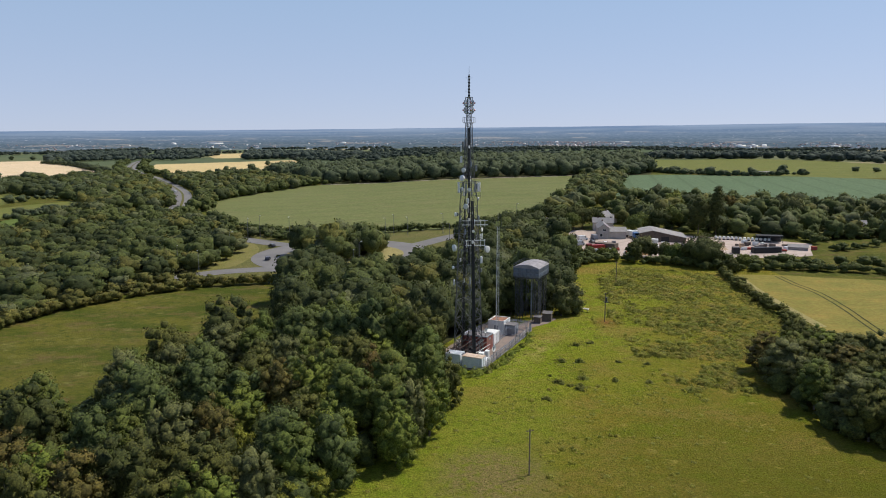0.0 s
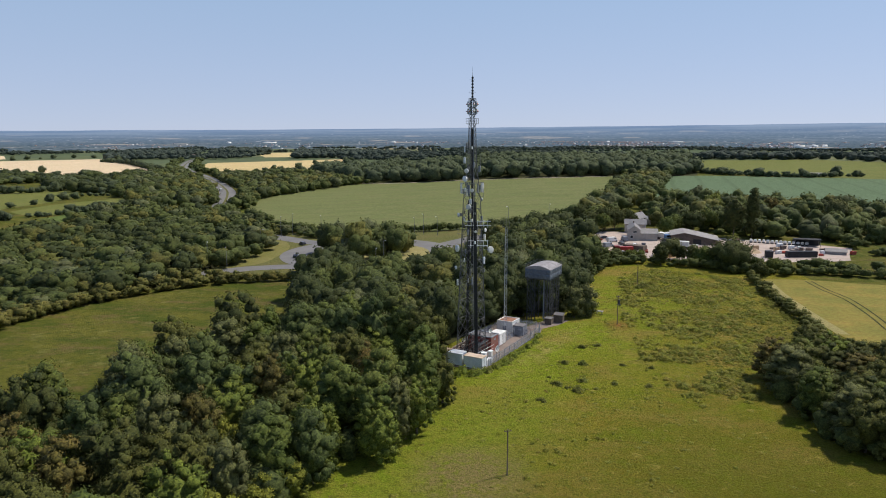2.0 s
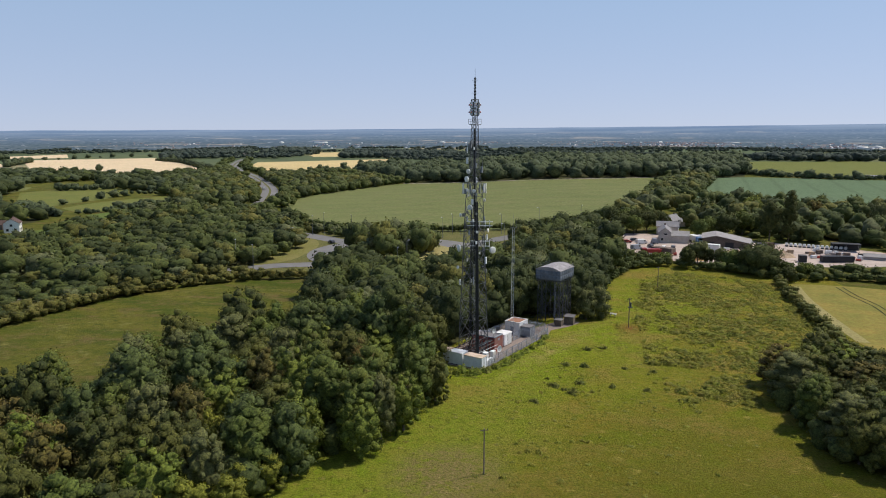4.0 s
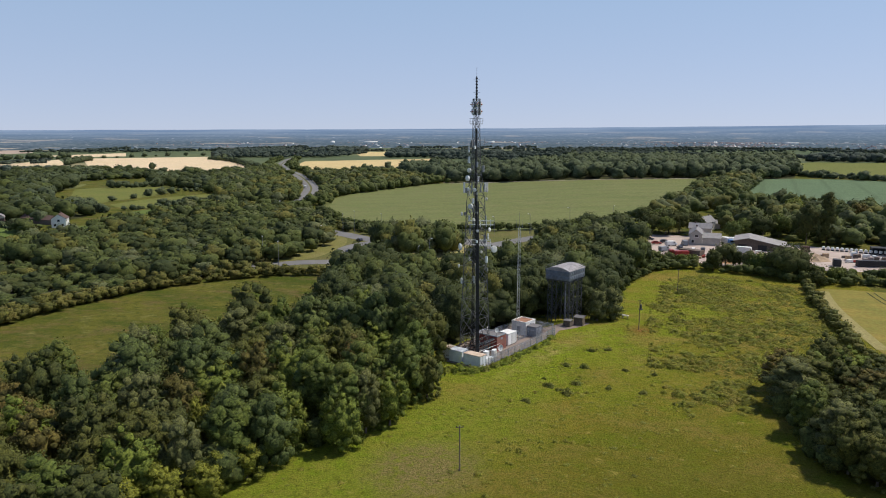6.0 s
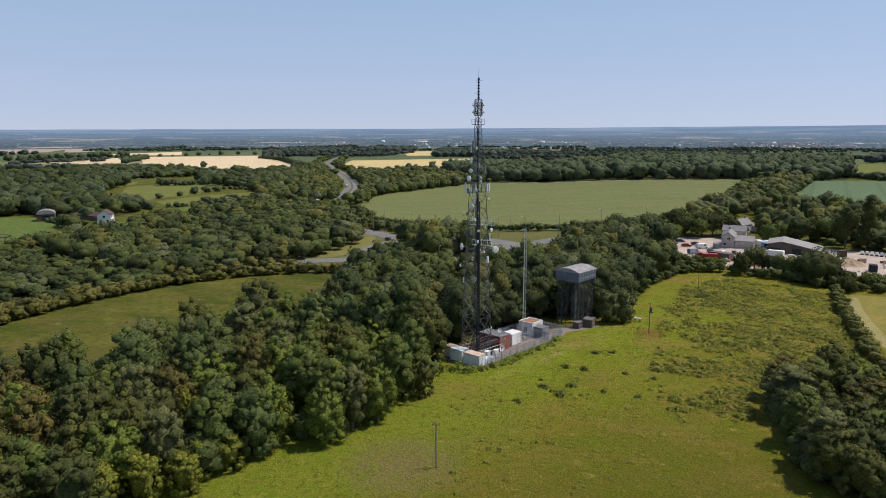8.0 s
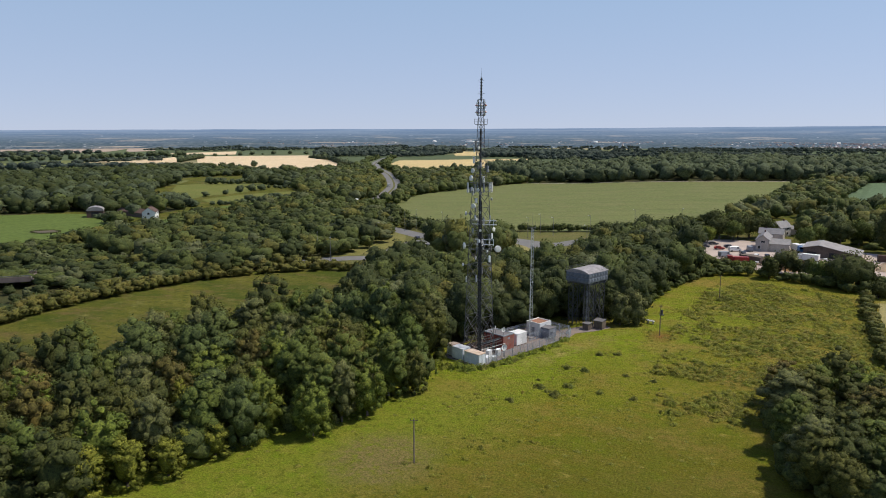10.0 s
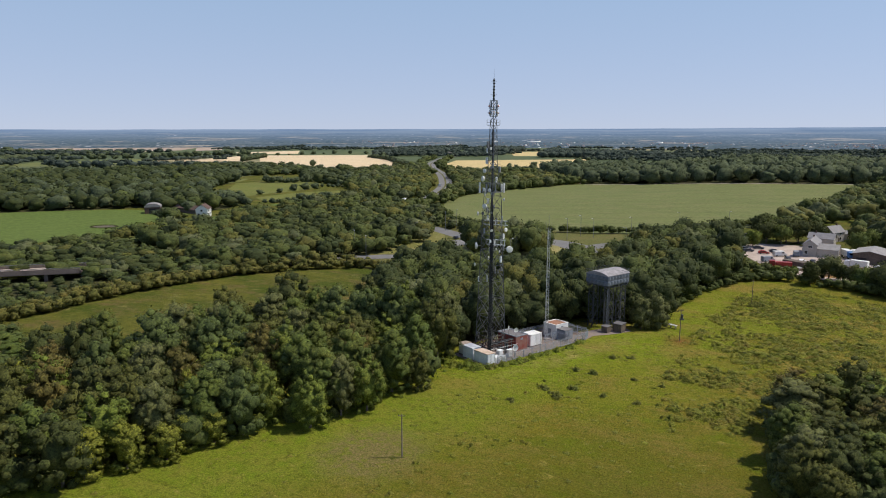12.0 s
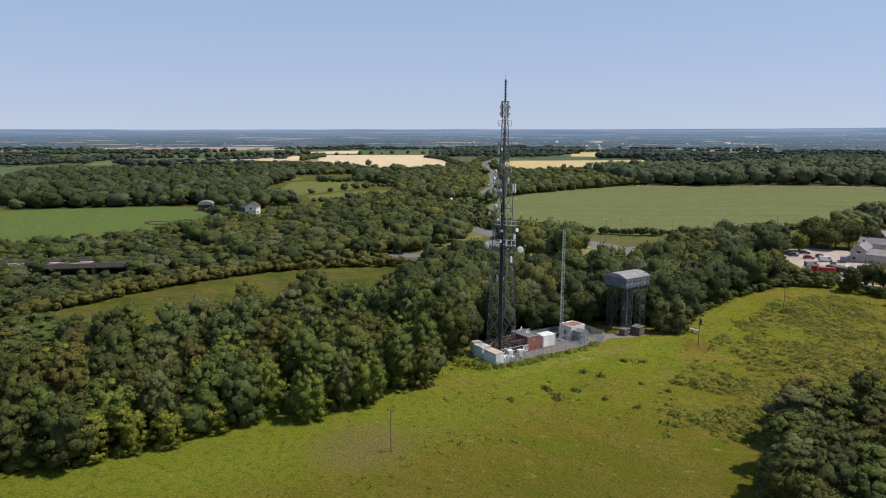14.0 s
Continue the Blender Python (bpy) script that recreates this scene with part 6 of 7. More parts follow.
def water_tower():
    """A pressed-steel tank under a barrel roof, on four braced lattice columns."""
    X0, X1, Y0, Y1, Z0, Z1 = -2.45, 4.6, 36.2, 45.0, 12.1, 14.6
    t = holder("water_tower", AT @ pose((X0 + X1) / 2, (Y0 + Y1) / 2, 0), "blue-grey pressed steel water tank on lattice legs", "water tower")
    a, b = (X1 - X0) / 2, (Y1 - Y0) / 2
    tank = part("tank", box(-a, a, -b, b, Z0, Z1), TANK_BLUE, t)
    me = None
    for axis, count, half in (("x", 7, b), ("y", 6, a)):
        w = 2 * half / count
        bm = bmesh.new()
        hh = (Z1 - Z0) / 2
        o = [bm.verts.new(p) for p in ((-w / 2 + 0.02, 0, -hh / 2 + 0.02), (w / 2 - 0.02, 0, -hh / 2 + 0.02), (w / 2 - 0.02, 0, hh / 2 - 0.02), (-w / 2 + 0.02, 0, hh / 2 - 0.02))]
        i = [bm.verts.new(p) for p in ((-w / 2 + 0.1, -0.05, -hh / 2 + 0.1), (w / 2 - 0.1, -0.05, -hh / 2 + 0.1), (w / 2 - 0.1, -0.05, hh / 2 - 0.1), (-w / 2 + 0.1, -0.05, hh / 2 - 0.1))]
        c = bm.verts.new((0, -0.2, 0))
        for k in range(4):
            bm.faces.new((o[k], o[(k + 1) % 4], i[(k + 1) % 4], i[k]))
            bm.faces.new((i[k], i[(k + 1) % 4], c))
        me = bpy.data.meshes.new("panel")
        bm.to_mesh(me)
        bm.free()
        me.materials.append(TANK_BLUE)
        for s in (-1, 1):
            for k in range(count):
                for z in (Z0 + hh / 2, Z0 + hh * 1.5):
                    u = -half + w * (k + 0.5)
                    ob = new("panel", me)
                    ob.parent = tank
                    ob.matrix_basis = pose(s * (a + 0.004), u, z, 0, 0, 90 * s) if axis == "x" else pose(u, s * (b + 0.004), z, 0, 0, 0 if s < 0 else 180)
    bm = bmesh.new()
    n, rise = 14, 0.85
    rows = []
    for y in (-b - 0.15, b + 0.15):
        top = [bm.verts.new(((a + 0.15) * (2 * k / n - 1), y, Z1 + 0.12 + rise * (1 - (2 * k / n - 1) ** 2))) for k in range(n + 1)]
        low = [bm.verts.new(((a + 0.15) * (2 * k / n - 1), y, Z1)) for k in range(n + 1)]
        rows.append((top, low))
        for k in range(n):
            bm.faces.new((low[k], low[k + 1], top[k + 1], top[k]))
    for k in range(n):
        bm.faces.new((rows[0][0][k], rows[0][0][k + 1], rows[1][0][k + 1], rows[1][0][k]))
    for k in (0, n):
        bm.faces.new((rows[0][0][k], rows[0][1][k], rows[1][1][k], rows[1][0][k]))
    bmesh.ops.recalc_face_normals(bm, faces=bm.faces[:])
    part("roof", bm, TANK_ROOF, t, "weathered grey barrel roof")
    for z in (Z1 + 0.6, Z1 + 1.05):
        part("handrail", beam((-a - 0.1, -b, z), (-a - 0.1, b, z), 0.05), TOWER_STEEL, t)
        part("handrail", beam((-a, b + 0.1, z), (a, b + 0.1, z), 0.05), TOWER_STEEL, t)
        part("handrail", beam((a + 0.1, b * 0.2, z), (a + 0.1, b, z), 0.05), TOWER_STEEL, t)
    for k in range(8):
        y = -b + 2 * b * k / 7
        part("handrail_post", beam((-a - 0.1, y, Z1), (-a - 0.1, y, Z1 + 1.1), 0.05), TOWER_STEEL, t)
    for k in range(6):
        x = -a + 2 * a * k / 5
        part("handrail_post", beam((x, b + 0.1, Z1), (x, b + 0.1, Z1 + 1.1), 0.05), TOWER_STEEL, t)
    for y in (-b + 0.6, 0, b - 0.6):
        part("girder", beam((-a, y, Z0 - 0.2), (a, y, Z0 - 0.2), 0.3, 0.4), TOWER_STEEL, t)
    for x in (-a + 0.6, a - 0.6):
        part("girder", beam((x, -b, Z0 - 0.55), (x, b, Z0 - 0.55), 0.3, 0.4), TOWER_STEEL, t)
    # four lattice columns
    for sx in (-1, 1):
        for sy in (-1, 1):
            xs = (sx * (a - 0.3), sx * (a - 1.7))
            ys = (sy * (b - 0.9), sy * (b - 3.0))
            for x in xs:
                for y in ys:
                    part("leg", beam((x, y, 0), (x, y, Z0 - 0.4), 0.14), TOWER_STEEL, t)
            for k in range(5):
                z0, z1 = 0.3 + 2.25 * k, 0.3 + 2.25 * (k + 1)
                for x in xs:
                    part("brace", beam((x, ys[0], z0), (x, ys[1], z1), 0.065), TOWER_STEEL, t)
                    part("brace", beam((x, ys[1], z0), (x, ys[0], z1), 0.065), TOWER_STEEL, t)
                    part("girt", beam((x, ys[0], z1), (x, ys[1], z1), 0.065), TOWER_STEEL, t)
                for y in ys:
                    part("brace", beam((xs[0], y, z0), (xs[1], y, z1), 0.065), TOWER_STEEL, t)
                    part("brace", beam((xs[1], y, z0), (xs[0], y, z1), 0.065), TOWER_STEEL, t)
    for s in (-1, 1):
        part("tie", beam((-a + 1.0, s * (b - 1), 1.0), (a - 1.0, s * (b - 1), 10.5), 0.12), TOWER_STEEL, t)
    part("riser_pipe", tube((0.2, 0, 0), (0.2, 0, Z0), 0.22), GREY_PAINT, t, "grey riser pipe")
    return t


water_tower()


def shed(x, y, w, d, h, turn, label):
    t = holder("shed", AT @ pose(x, y, 0, 0, 0, turn), label, "shed")
    bm = bmesh.new()
    add_box(bm, -w / 2, w / 2, -d / 2, d / 2, 0, h)
    part("wall", bm, TIMBER, t)
    bm = bmesh.new()
    add_box(bm, -w / 2 - 0.15, w / 2 + 0.15, -d / 2 - 0.15, d / 2 + 0.15, 0, 0.09, pose(0, 0, h + 0.02, 5, 0, 0))
    part("roof", bm, FELT, t, "dark felt roof")
    part("door", box(-0.4, 0.4, -d / 2 - 0.04, -d / 2 + 0.01, 0.05, h * 0.85), TIMBER, t)


shed(6.2, 39.6, 2.4, 2.2, 2.2, 8, "dark weathered timber shed beside the water tower")
shed(4.6, 36.3, 1.8, 1.6, 1.7, 0, "small dark timber shed beside a path")


# white trough on legs and timber poles in the meadow
def trough():
    t = holder("water_trough", pose(39.8, 197.3, 0, 0, 0, -27), "long white trough on legs in the meadow", "trough")
    bm = bmesh.new()
    add_box(bm, -1.65, 1.65, -0.35, 0.35, 0.75, 0.85)
    for s in (-1, 1):
        add_box(bm, -1.65, 1.65, s * 0.35 - 0.04, s * 0.35 + 0.04, 0.75, 0.95)
        add_box(bm, s * 1.65 - 0.04, s * 1.65 + 0.04, -0.35, 0.35, 0.75, 0.95)
    part("basin", bm, WHITE, t)
    for x in (-1.4, 0, 1.4):
        part("leg", box(x - 0.05, x + 0.05, -0.3, 0.3, 0, 0.75), STEEL, t)


trough()


def utility_pole(x, y, h, box_on=False, turn=20):
    t = holder("utility_pole", pose(x, y, gz(x, y), 0, 0, turn), "weathered timber utility pole standing in the meadow", "pole", "meadow poles")
    part("pole", tube((0, 0, -0.2), (0, 0, h), 0.12, 0.085), POLE_WOOD, t)
    part("crossarm", beam((-0.6, 0, h - 0.3), (0.6, 0, h - 0.3), 0.1), POLE_WOOD, t)
    for sx in (-0.5, 0, 0.5):
        part("insulator", tube((sx, 0, h - 0.25), (sx, 0, h - 0.02), 0.05, 0.03), DARK_STEEL, t)
    if box_on:
        part("transformer", tube((0.3, 0, h * 0.70), (0.3, 0, h * 0.84), 0.26, 0.26, 12), TOWER_STEEL, t, "grey pole transformer")
        part("platform", box(-0.2, 0.75, -0.4, 0.4, h * 0.67, h * 0.695), TOWER_STEEL, t)


utility_pole(12.8, 99.5, 7.3)
utility_pole(43.5, 186, 8.0, True)
utility_pole(57.8, 233, 7.8)


# trees and shrubs crowding the water tower
for k, (x, y, r, h) in enumerate(((8.2, 46.0, 3.0, 9.5), (10.5, 50.0, 3.4, 9.0), (-5.0, 41.5, 3.2, 10.5), (-4.6, 47.0, 3.2, 11.5), (1.5, 49.5, 3.4, 11.0), (-7.0, 35.0, 3.2, 10.0))):
    p = AT @ Vector((x, y, 0))
    tw = tree(330 + k, r, h, LEAF_GREY if k < 2 else LEAF_DARK, "leafy tree crowding the water tower", lobes=22, cards=2000, size=0.24, low=-0.2)
    tw.matrix_basis = pose(p.x, p.y, 0)


# ---- yard, buildings, road furniture ----
SLATE = plain("slate_roof", (0.20, 0.195, 0.20), (0.27, 0.255, 0.255), 0.5, 0.8, 0, 0.01, 10)
RENDER_WALL = plain("render_wall", (0.46, 0.42, 0.375), (0.35, 0.32, 0.285), 0.4, 0.9, 0, 0.01)
SHEET_ROOF = plain("sheet_roof", (0.29, 0.275, 0.27), (0.20, 0.19, 0.185), 0.4, 0.8, 0, 0.01)
RED_TILE = plain("red_tile", (0.12, 0.075, 0.06), (0.10, 0.068, 0.056), 0.5, 0.9, 0, 0.01)
SAND = plain("sand_heap", (0.52, 0.30, 0.13), (0.44, 0.26, 0.13), 0.4, 0.95, 0, 0.03)
TAN_HEAP = plain("ballast_heap", (0.46, 0.34, 0.22), (0.38, 0.28, 0.19), 0.4, 0.95, 0, 0.03)
CAR_WHITE = plain("car_white", (0.75, 0.75, 0.74), (0.70, 0.70, 0.69), 1.0, 0.3, 0, 0.0, 25, 0.5)
CAR_DARK = plain("car_dark", (0.03, 0.035, 0.05), (0.04, 0.045, 0.06), 1.0, 0.3, 0, 0.0, 25, 0.5)
CAR_RED = plain("lorry_red", (0.35, 0.04, 0.03), (0.30, 0.04, 0.03), 1.0, 0.4, 0, 0.0)
CAR_BLUE = plain("lorry_blue", (0.10, 0.22, 0.45), (0.09, 0.19, 0.38), 1.0, 0.4, 0, 0.0)
BLACK = plain("black_steel", (0.02, 0.022, 0.025), (0.03, 0.03, 0.034), 1.0, 0.6, 0, 0.0)
TYRE = plain("tyre", (0.02, 0.02, 0.02), (0.03, 0.03, 0.03), 2.0, 0.9, 0, 0.0)


def window_glass():
    m, n, l, b = material("window_glass", 0.06, 0, 0.6)
    b.inputs["Base Color"].default_value = (0.015, 0.02, 0.024, 1)
    return m


GLASS = window_glass()
LAMP_HEAD = plain("lamp_head", (0.62, 0.63, 0.64), (0.55, 0.56, 0.57), 2, 0.4, 0.3, 0.0)


def gable_roof(w, d, z, rise, over=0.35, thick=0.14):
    """Two roof slopes over a w x d plan, ridge along y."""
    bm = bmesh.new()
    hw, hd = w / 2 + over, d / 2 + over
    drop = rise * over / (w / 2)
    for s in (-1, 1):
        lo = [bm.verts.new((s * hw, y, z - drop + dz)) for dz in (0, thick) for y in (-hd, hd)]
        hi = [bm.verts.new((0, y, z + rise + dz)) for dz in (0, thick) for y in (-hd, hd)]
        for f in ((lo[0], lo[1], hi[1], hi[0]), (lo[2], lo[3], hi[3], hi[2]), (lo[0], lo[2], hi[2], hi[0]), (lo[1], lo[3], hi[3], hi[1]), (lo[0], lo[1], lo[3], lo[2])):
            bm.faces.new(f)
    bmesh.ops.recalc_face_normals(bm, faces=bm.faces[:])
    return bm


def gable_walls(w, d, h, rise):
    bm = bmesh.new()
    prof = [(-w / 2, 0), (w / 2, 0), (w / 2, h), (0, h + rise), (-w / 2, h)]
    f, k = [[bm.verts.new((x, y, z)) for x, z in prof] for y in (-d / 2, d / 2)]
    bm.faces.new(f)
    bm.faces.new(k[::-1])
    for i in range(5):
        if i not in (2, 3):
            bm.faces.new((f[i], k[i], k[(i + 1) % 5], f[(i + 1) % 5]))
    bmesh.ops.recalc_face_normals(bm, faces=bm.faces[:])
    return bm


def add_window(t, x, y, z, w, h, face="y"):
    """A framed window on a wall that faces -y (or +x)."""
    m = pose(x, y, z, 0, 0, 0 if face == "y" else 90)
    f = part("window", box(-w / 2 - 0.07, w / 2 + 0.07, -0.06, 0.02, -0.07, h + 0.07), WHITE, t, "white-framed window")
    f.matrix_basis = m
    part("pane", box(-w / 2, w / 2, -0.075, -0.06, 0, h), GLASS, f)
    part("sill", box(-w / 2 - 0.12, w / 2 + 0.12, -0.16, -0.06, -0.13, -0.07), WHITE, f)


def house(x, y, turn, w, d, h, rise, wall, roof, label, windows=(), chimney=True, category="house"):
    t = holder("house", pose(x, y, gz(x, y) - 0.1, 0, 0, turn), label, category)
    part("wall", gable_walls(w, d, h, rise), wall, t)
    r = part("roof", gable_roof(w, d, h, rise), roof, t)
    if chimney:
        part("chimney", box(-0.3, 0.3, d * 0.25 - 0.28, d * 0.25 + 0.28, h + rise - 0.6, h + rise + 0.8, 0.03), RED_TILE, r, "brick chimney")
    for wx, wz, ww, wh in windows:
        add_window(t, wx, -d / 2, wz, ww, wh)
    for k in range(max(1, int(d / 4)) if category in ("house", "workshop", "outbuilding") else 0):
        add_window(t, w / 2, -d / 2 + 2 + 4 * k, 1.0, 1.1, 1.2, "x")
        if h > 4:
            add_window(t, w / 2, -d / 2 + 2 + 4 * k, 3.4, 1.1, 1.1, "x")
    part("door", box(w / 2 - 0.02, w / 2 + 0.05, -0.2, 0.75, 0.1, 2.1), TIMBER, t, "dark timber door")
    return t


house(75.8, 335, -8, 5.2, 15, 4.8, 2.0, RENDER_WALL, SLATE, "pale rendered house with a slate roof beside the yard", ((0.2, 3.6, 1.5, 0.8), (-1.2, 1.0, 1.1, 1.2)))
house(81.8, 331, 82, 7.5, 7.5, 3.4, 1.7, RENDER_WALL, SHEET_ROOF, "low rendered workshop with a grey sheet roof", ((-1, 0.9, 2.0, 1.5),), False, "workshop")
house(80, 353, 78, 6, 10, 4.4, 2.0, RENDER_WALL, SLATE, "rendered house wing with a dark slate roof", ((0, 3.0, 1.1, 1.1),))
house(85, 373, -35, 5.6, 9, 4.6, 2.6, RENDER_WALL, SLATE, "pale gabled house with a steep slate roof", ((0, 3.2, 1.1, 1.1), (0, 1.0, 1.1, 1.2)))
house(94, 381, 80, 5, 9, 2.8, 1.4, RENDER_WALL, SHEET_ROOF, "long low outbuilding behind the house", (), False, "outbuilding")


def barn():
    x, y = 100, 326
    t = holder("barn", pose(x, y, gz(x, y) - 0.1, 0, 0, -12), "grey timber barn with a lopsided sheet roof", "barn")
    prof = [(-9, 0), (11, 0), (11, 2.1), (-3.6, 5.0), (-9, 3.8)]
    bm = bmesh.new()
    f, k = [[bm.verts.new((px, py, pz)) for px, pz in prof] for py in (-8, 8)]
    bm.faces.new(f)
    bm.faces.new(k[::-1])
    for i in (1, 4):
        bm.faces.new((f[i], k[i], k[(i + 1) % 5], f[(i + 1) % 5]))
    bmesh.ops.recalc_face_normals(bm, faces=bm.faces[:])
    part("wall", bm, TIMBER, t)
    for (xa, za), (xb, zb) in (((-9.5, 3.7), (-3.6, 5.05)), ((-3.6, 5.05), (11.6, 2.0))):
        bm = bmesh.new()
        v = [bm.verts.new((px, py, pz + dz)) for dz in (0, 0.14) for px, pz in ((xa, za), (xb, zb)) for py in (-8.5, 8.5)]
        for q in ((0, 1, 3, 2), (4, 6, 7, 5), (0, 2, 6, 4), (1, 5, 7, 3), (0, 4, 5, 1), (2, 3, 7, 6)):
            bm.faces.new([v[i] for i in q])
        bmesh.ops.recalc_face_normals(bm, faces=bm.faces[:])
        part("roof", bm, SHEET_ROOF, t, "grey corrugated sheet roof")
    # flat black panels on the wall, painted as the shade inside open doorways
    for px in (-6, 2):
        part("door", box(px - 1.7, px + 1.7, -8.08, -7.98, 0.05, 2.4), DARK_STEEL, t, "dark panel painted as a shaded doorway")
    for k in range(40):
        px = -8.8 + k * 0.5
        top = 3.8 + (px + 9) * 0.222 if px < -3.6 else 5.0 - (px + 3.6) * 0.1986
        part("batten", box(px - 0.03, px + 0.03, -8.06, -7.99, 2.6 if top > 3.0 else 1.4, top - 0.1), TIMBER, t)


barn()


def vehicle(x, y, turn, paint, kind, label, z=0.05):
    """A car, van or lorry that stands on its wheels, nose along +x."""
    L, W, H = {"car": (4.3, 1.75, 1.45), "van": (5.2, 2.0, 2.2), "caravan": (5.8, 2.2, 2.5), "lorry": (8.0, 2.5, 3.2)}[kind]
    t = holder(kind, pose(x, y, gz(x, y) + z, 0, 0, turn), label, kind, "parked vehicles")
    def shell(prof, w, inset):
        bm = bmesh.new()
        rows = [[bm.verts.new((px, s * (w / 2 - (inset if pz > H * 0.6 else 0)), pz)) for px, pz in prof] for s in (-1, 1)]
        bm.faces.new(rows[0])
        bm.faces.new(rows[1][::-1])
        for i in range(len(prof)):
            j = (i + 1) % len(prof)
            bm.faces.new((rows[0][i], rows[1][i], rows[1][j], rows[0][j]))
        bmesh.ops.recalc_face_normals(bm, faces=bm.faces[:])
        bmesh.ops.bevel(bm, geom=bm.edges[:], offset=0.05, segments=1, affect="EDGES")
        return bm
    h = L / 2
    if kind == "car":
        body = part("body", shell([(-h, 0.3), (h, 0.3), (h, 0.72), (h - 1.1, 0.9), (h - 1.75, 1.42), (-h + 0.9, 1.45), (-h + 0.05, 0.95)], W, 0.16), paint, t)
        part("windscreen", shell([(h - 1.62, 1.28), (h - 1.1, 0.93), (h - 1.05, 0.96), (h - 1.6, 1.36)], W * 0.84, 0), GLASS, body)
        part("side_glass", box(-h + 0.75, h - 1.7, -W / 2 - 0.005, W / 2 + 0.005, 0.95, 1.3), GLASS, body)
    elif kind in ("van", "caravan"):
        body = part("body", shell([(-h, 0.35), (h, 0.35), (h, 0.95), (h - 0.7, 1.2), (h - 1.3, H), (-h, H)], W, 0.08), paint, t)
        part("windscreen", shell([(h - 1.2, 1.95), (h - 0.68, 1.25), (h - 0.62, 1.28), (h - 1.14, 2.0)], W * 0.85, 0), GLASS, body)
        part("side_glass", box(h - 2.1, h - 1.25, -W / 2 - 0.01, W / 2 + 0.01, 1.3, 1.85), GLASS, body)
    else:
        cab = part("cab", shell([(h - 2.0, 0.6), (h, 0.6), (h, 1.6), (h - 0.25, 2.8), (h - 2.0, 2.9)], W, 0.05), paint, t)
        part("windscreen", box(h - 0.2, h + 0.01, -W * 0.42, W * 0.42, 1.7, 2.5), GLASS, cab)
        part("chassis", box(-h, h - 0.4, -0.5, 0.5, 0.6, 0.95), BLACK, t)
        part("load_bed", box(-h, h - 2.2, -W / 2, W / 2, 0.95, 2.4 if paint is CAR_RED else H, 0.04), paint if paint is CAR_RED else WHITE, t)
    r = 0.33 if kind == "car" else 0.36 if kind == "van" else 0.5
    for px in ((-h + 0.85, h - 0.85) if kind != "lorry" else (-h + 1.0, -h + 2.1, h - 1.1)):
        for s in (-1, 1):
            w = part("wheel", tube((px, s * (W / 2 - 0.22), r), (px, s * (W / 2 + 0.01), r), r, r, 14), TYRE, t, "black rubber tyre")
            part("hub", tube((px, s * (W / 2), r), (px, s * (W / 2 + 0.025), r), r * 0.55, r * 0.5, 10), STEEL, w)
    for s in (-0.33, 0.33):
        part("headlight", box(h - 0.06, h + 0.02, W * s - 0.15, W * s + 0.15, 0.62, 0.78), WHITE, t)
    return t


for x, y, a, p in ((49, 331, 20, CAR_DARK), (52, 329, 25, CAR_DARK), (55.5, 337, 15, CAR_DARK), (47, 347, 200, CAR_DARK), (50.5, 333.5, 22, CAR_DARK)):
    vehicle(x, y, a, p, "car", "dark parked car on the gravel yard", 0.12)


def bulk_bag(x, y, turn):
    t = holder("bulk_bag", pose(x, y, gz(x, y) + 0.08, 0, 0, turn), "white bulk bag of aggregate on a dark pallet", "bulk bag", "bulk bags")
    part("pallet", box(-0.6, 0.6, -0.6, 0.6, 0, 0.5, 0.02), BLACK, t, "dark timber pallet")
    bm = bmesh.new()
    n, prev = 12, None
    for z, r in ((0.5, 0.56), (0.7, 0.66), (1.2, 0.67), (1.5, 0.6), (1.62, 0.35), (1.6, 0.02)):
        ring = [bm.verts.new((r * math.cos(6.28319 * i / n), r * math.sin(6.28319 * i / n), z)) for i in range(n)]
        if prev:
            for i in range(n):
                bm.faces.new((prev[i], prev[(i + 1) % n], ring[(i + 1) % n], ring[i]))
        prev = ring
    part("bag", bm, WHITE, t)


for k in range(14):
    bulk_bag(126 + 1.62 * k, 325 - 0.6 * k, -15)
vehicle(64.5, 297.5, 190, CAR_RED, "lorry", "red tipper lorry on the gravel yard", 0.12)
vehicle(88.6, 330, -70, CAR_BLUE, "lorry", "blue and white lorry parked beside the workshop", 0.12)
vehicle(92.2, 329.5, -72, CAR_WHITE, "lorry", "white lorry parked beside the barn", 0.12)
vehicle(64, 323, 30, CAR_WHITE, "van", "white van parked on the gravel yard", 0.12)
vehicle(70, 326, 95, GREY_PAINT, "van", "grey van parked by the house", 0.12)
for x, y, a, p in ((-179, 480, 100, CAR_DARK), (-187, 462, -78, CAR_WHITE), (-226, 600, 122, CAR_WHITE), (-352, 836, 120, CAR_WHITE), (-372, 862, 121, CAR_DARK), (-398, 905, 118, CAR_WHITE)):
    vehicle(x, y, a, p, "van" if p is CAR_WHITE else "car", "vehicle on the dual carriageway", 0.14)
for x, y, a in ((-70, 280, 95), (-76, 312, 130)):
    vehicle(x, y, a, CAR_DARK, "car", "dark blue car on the roundabout", 0.2)


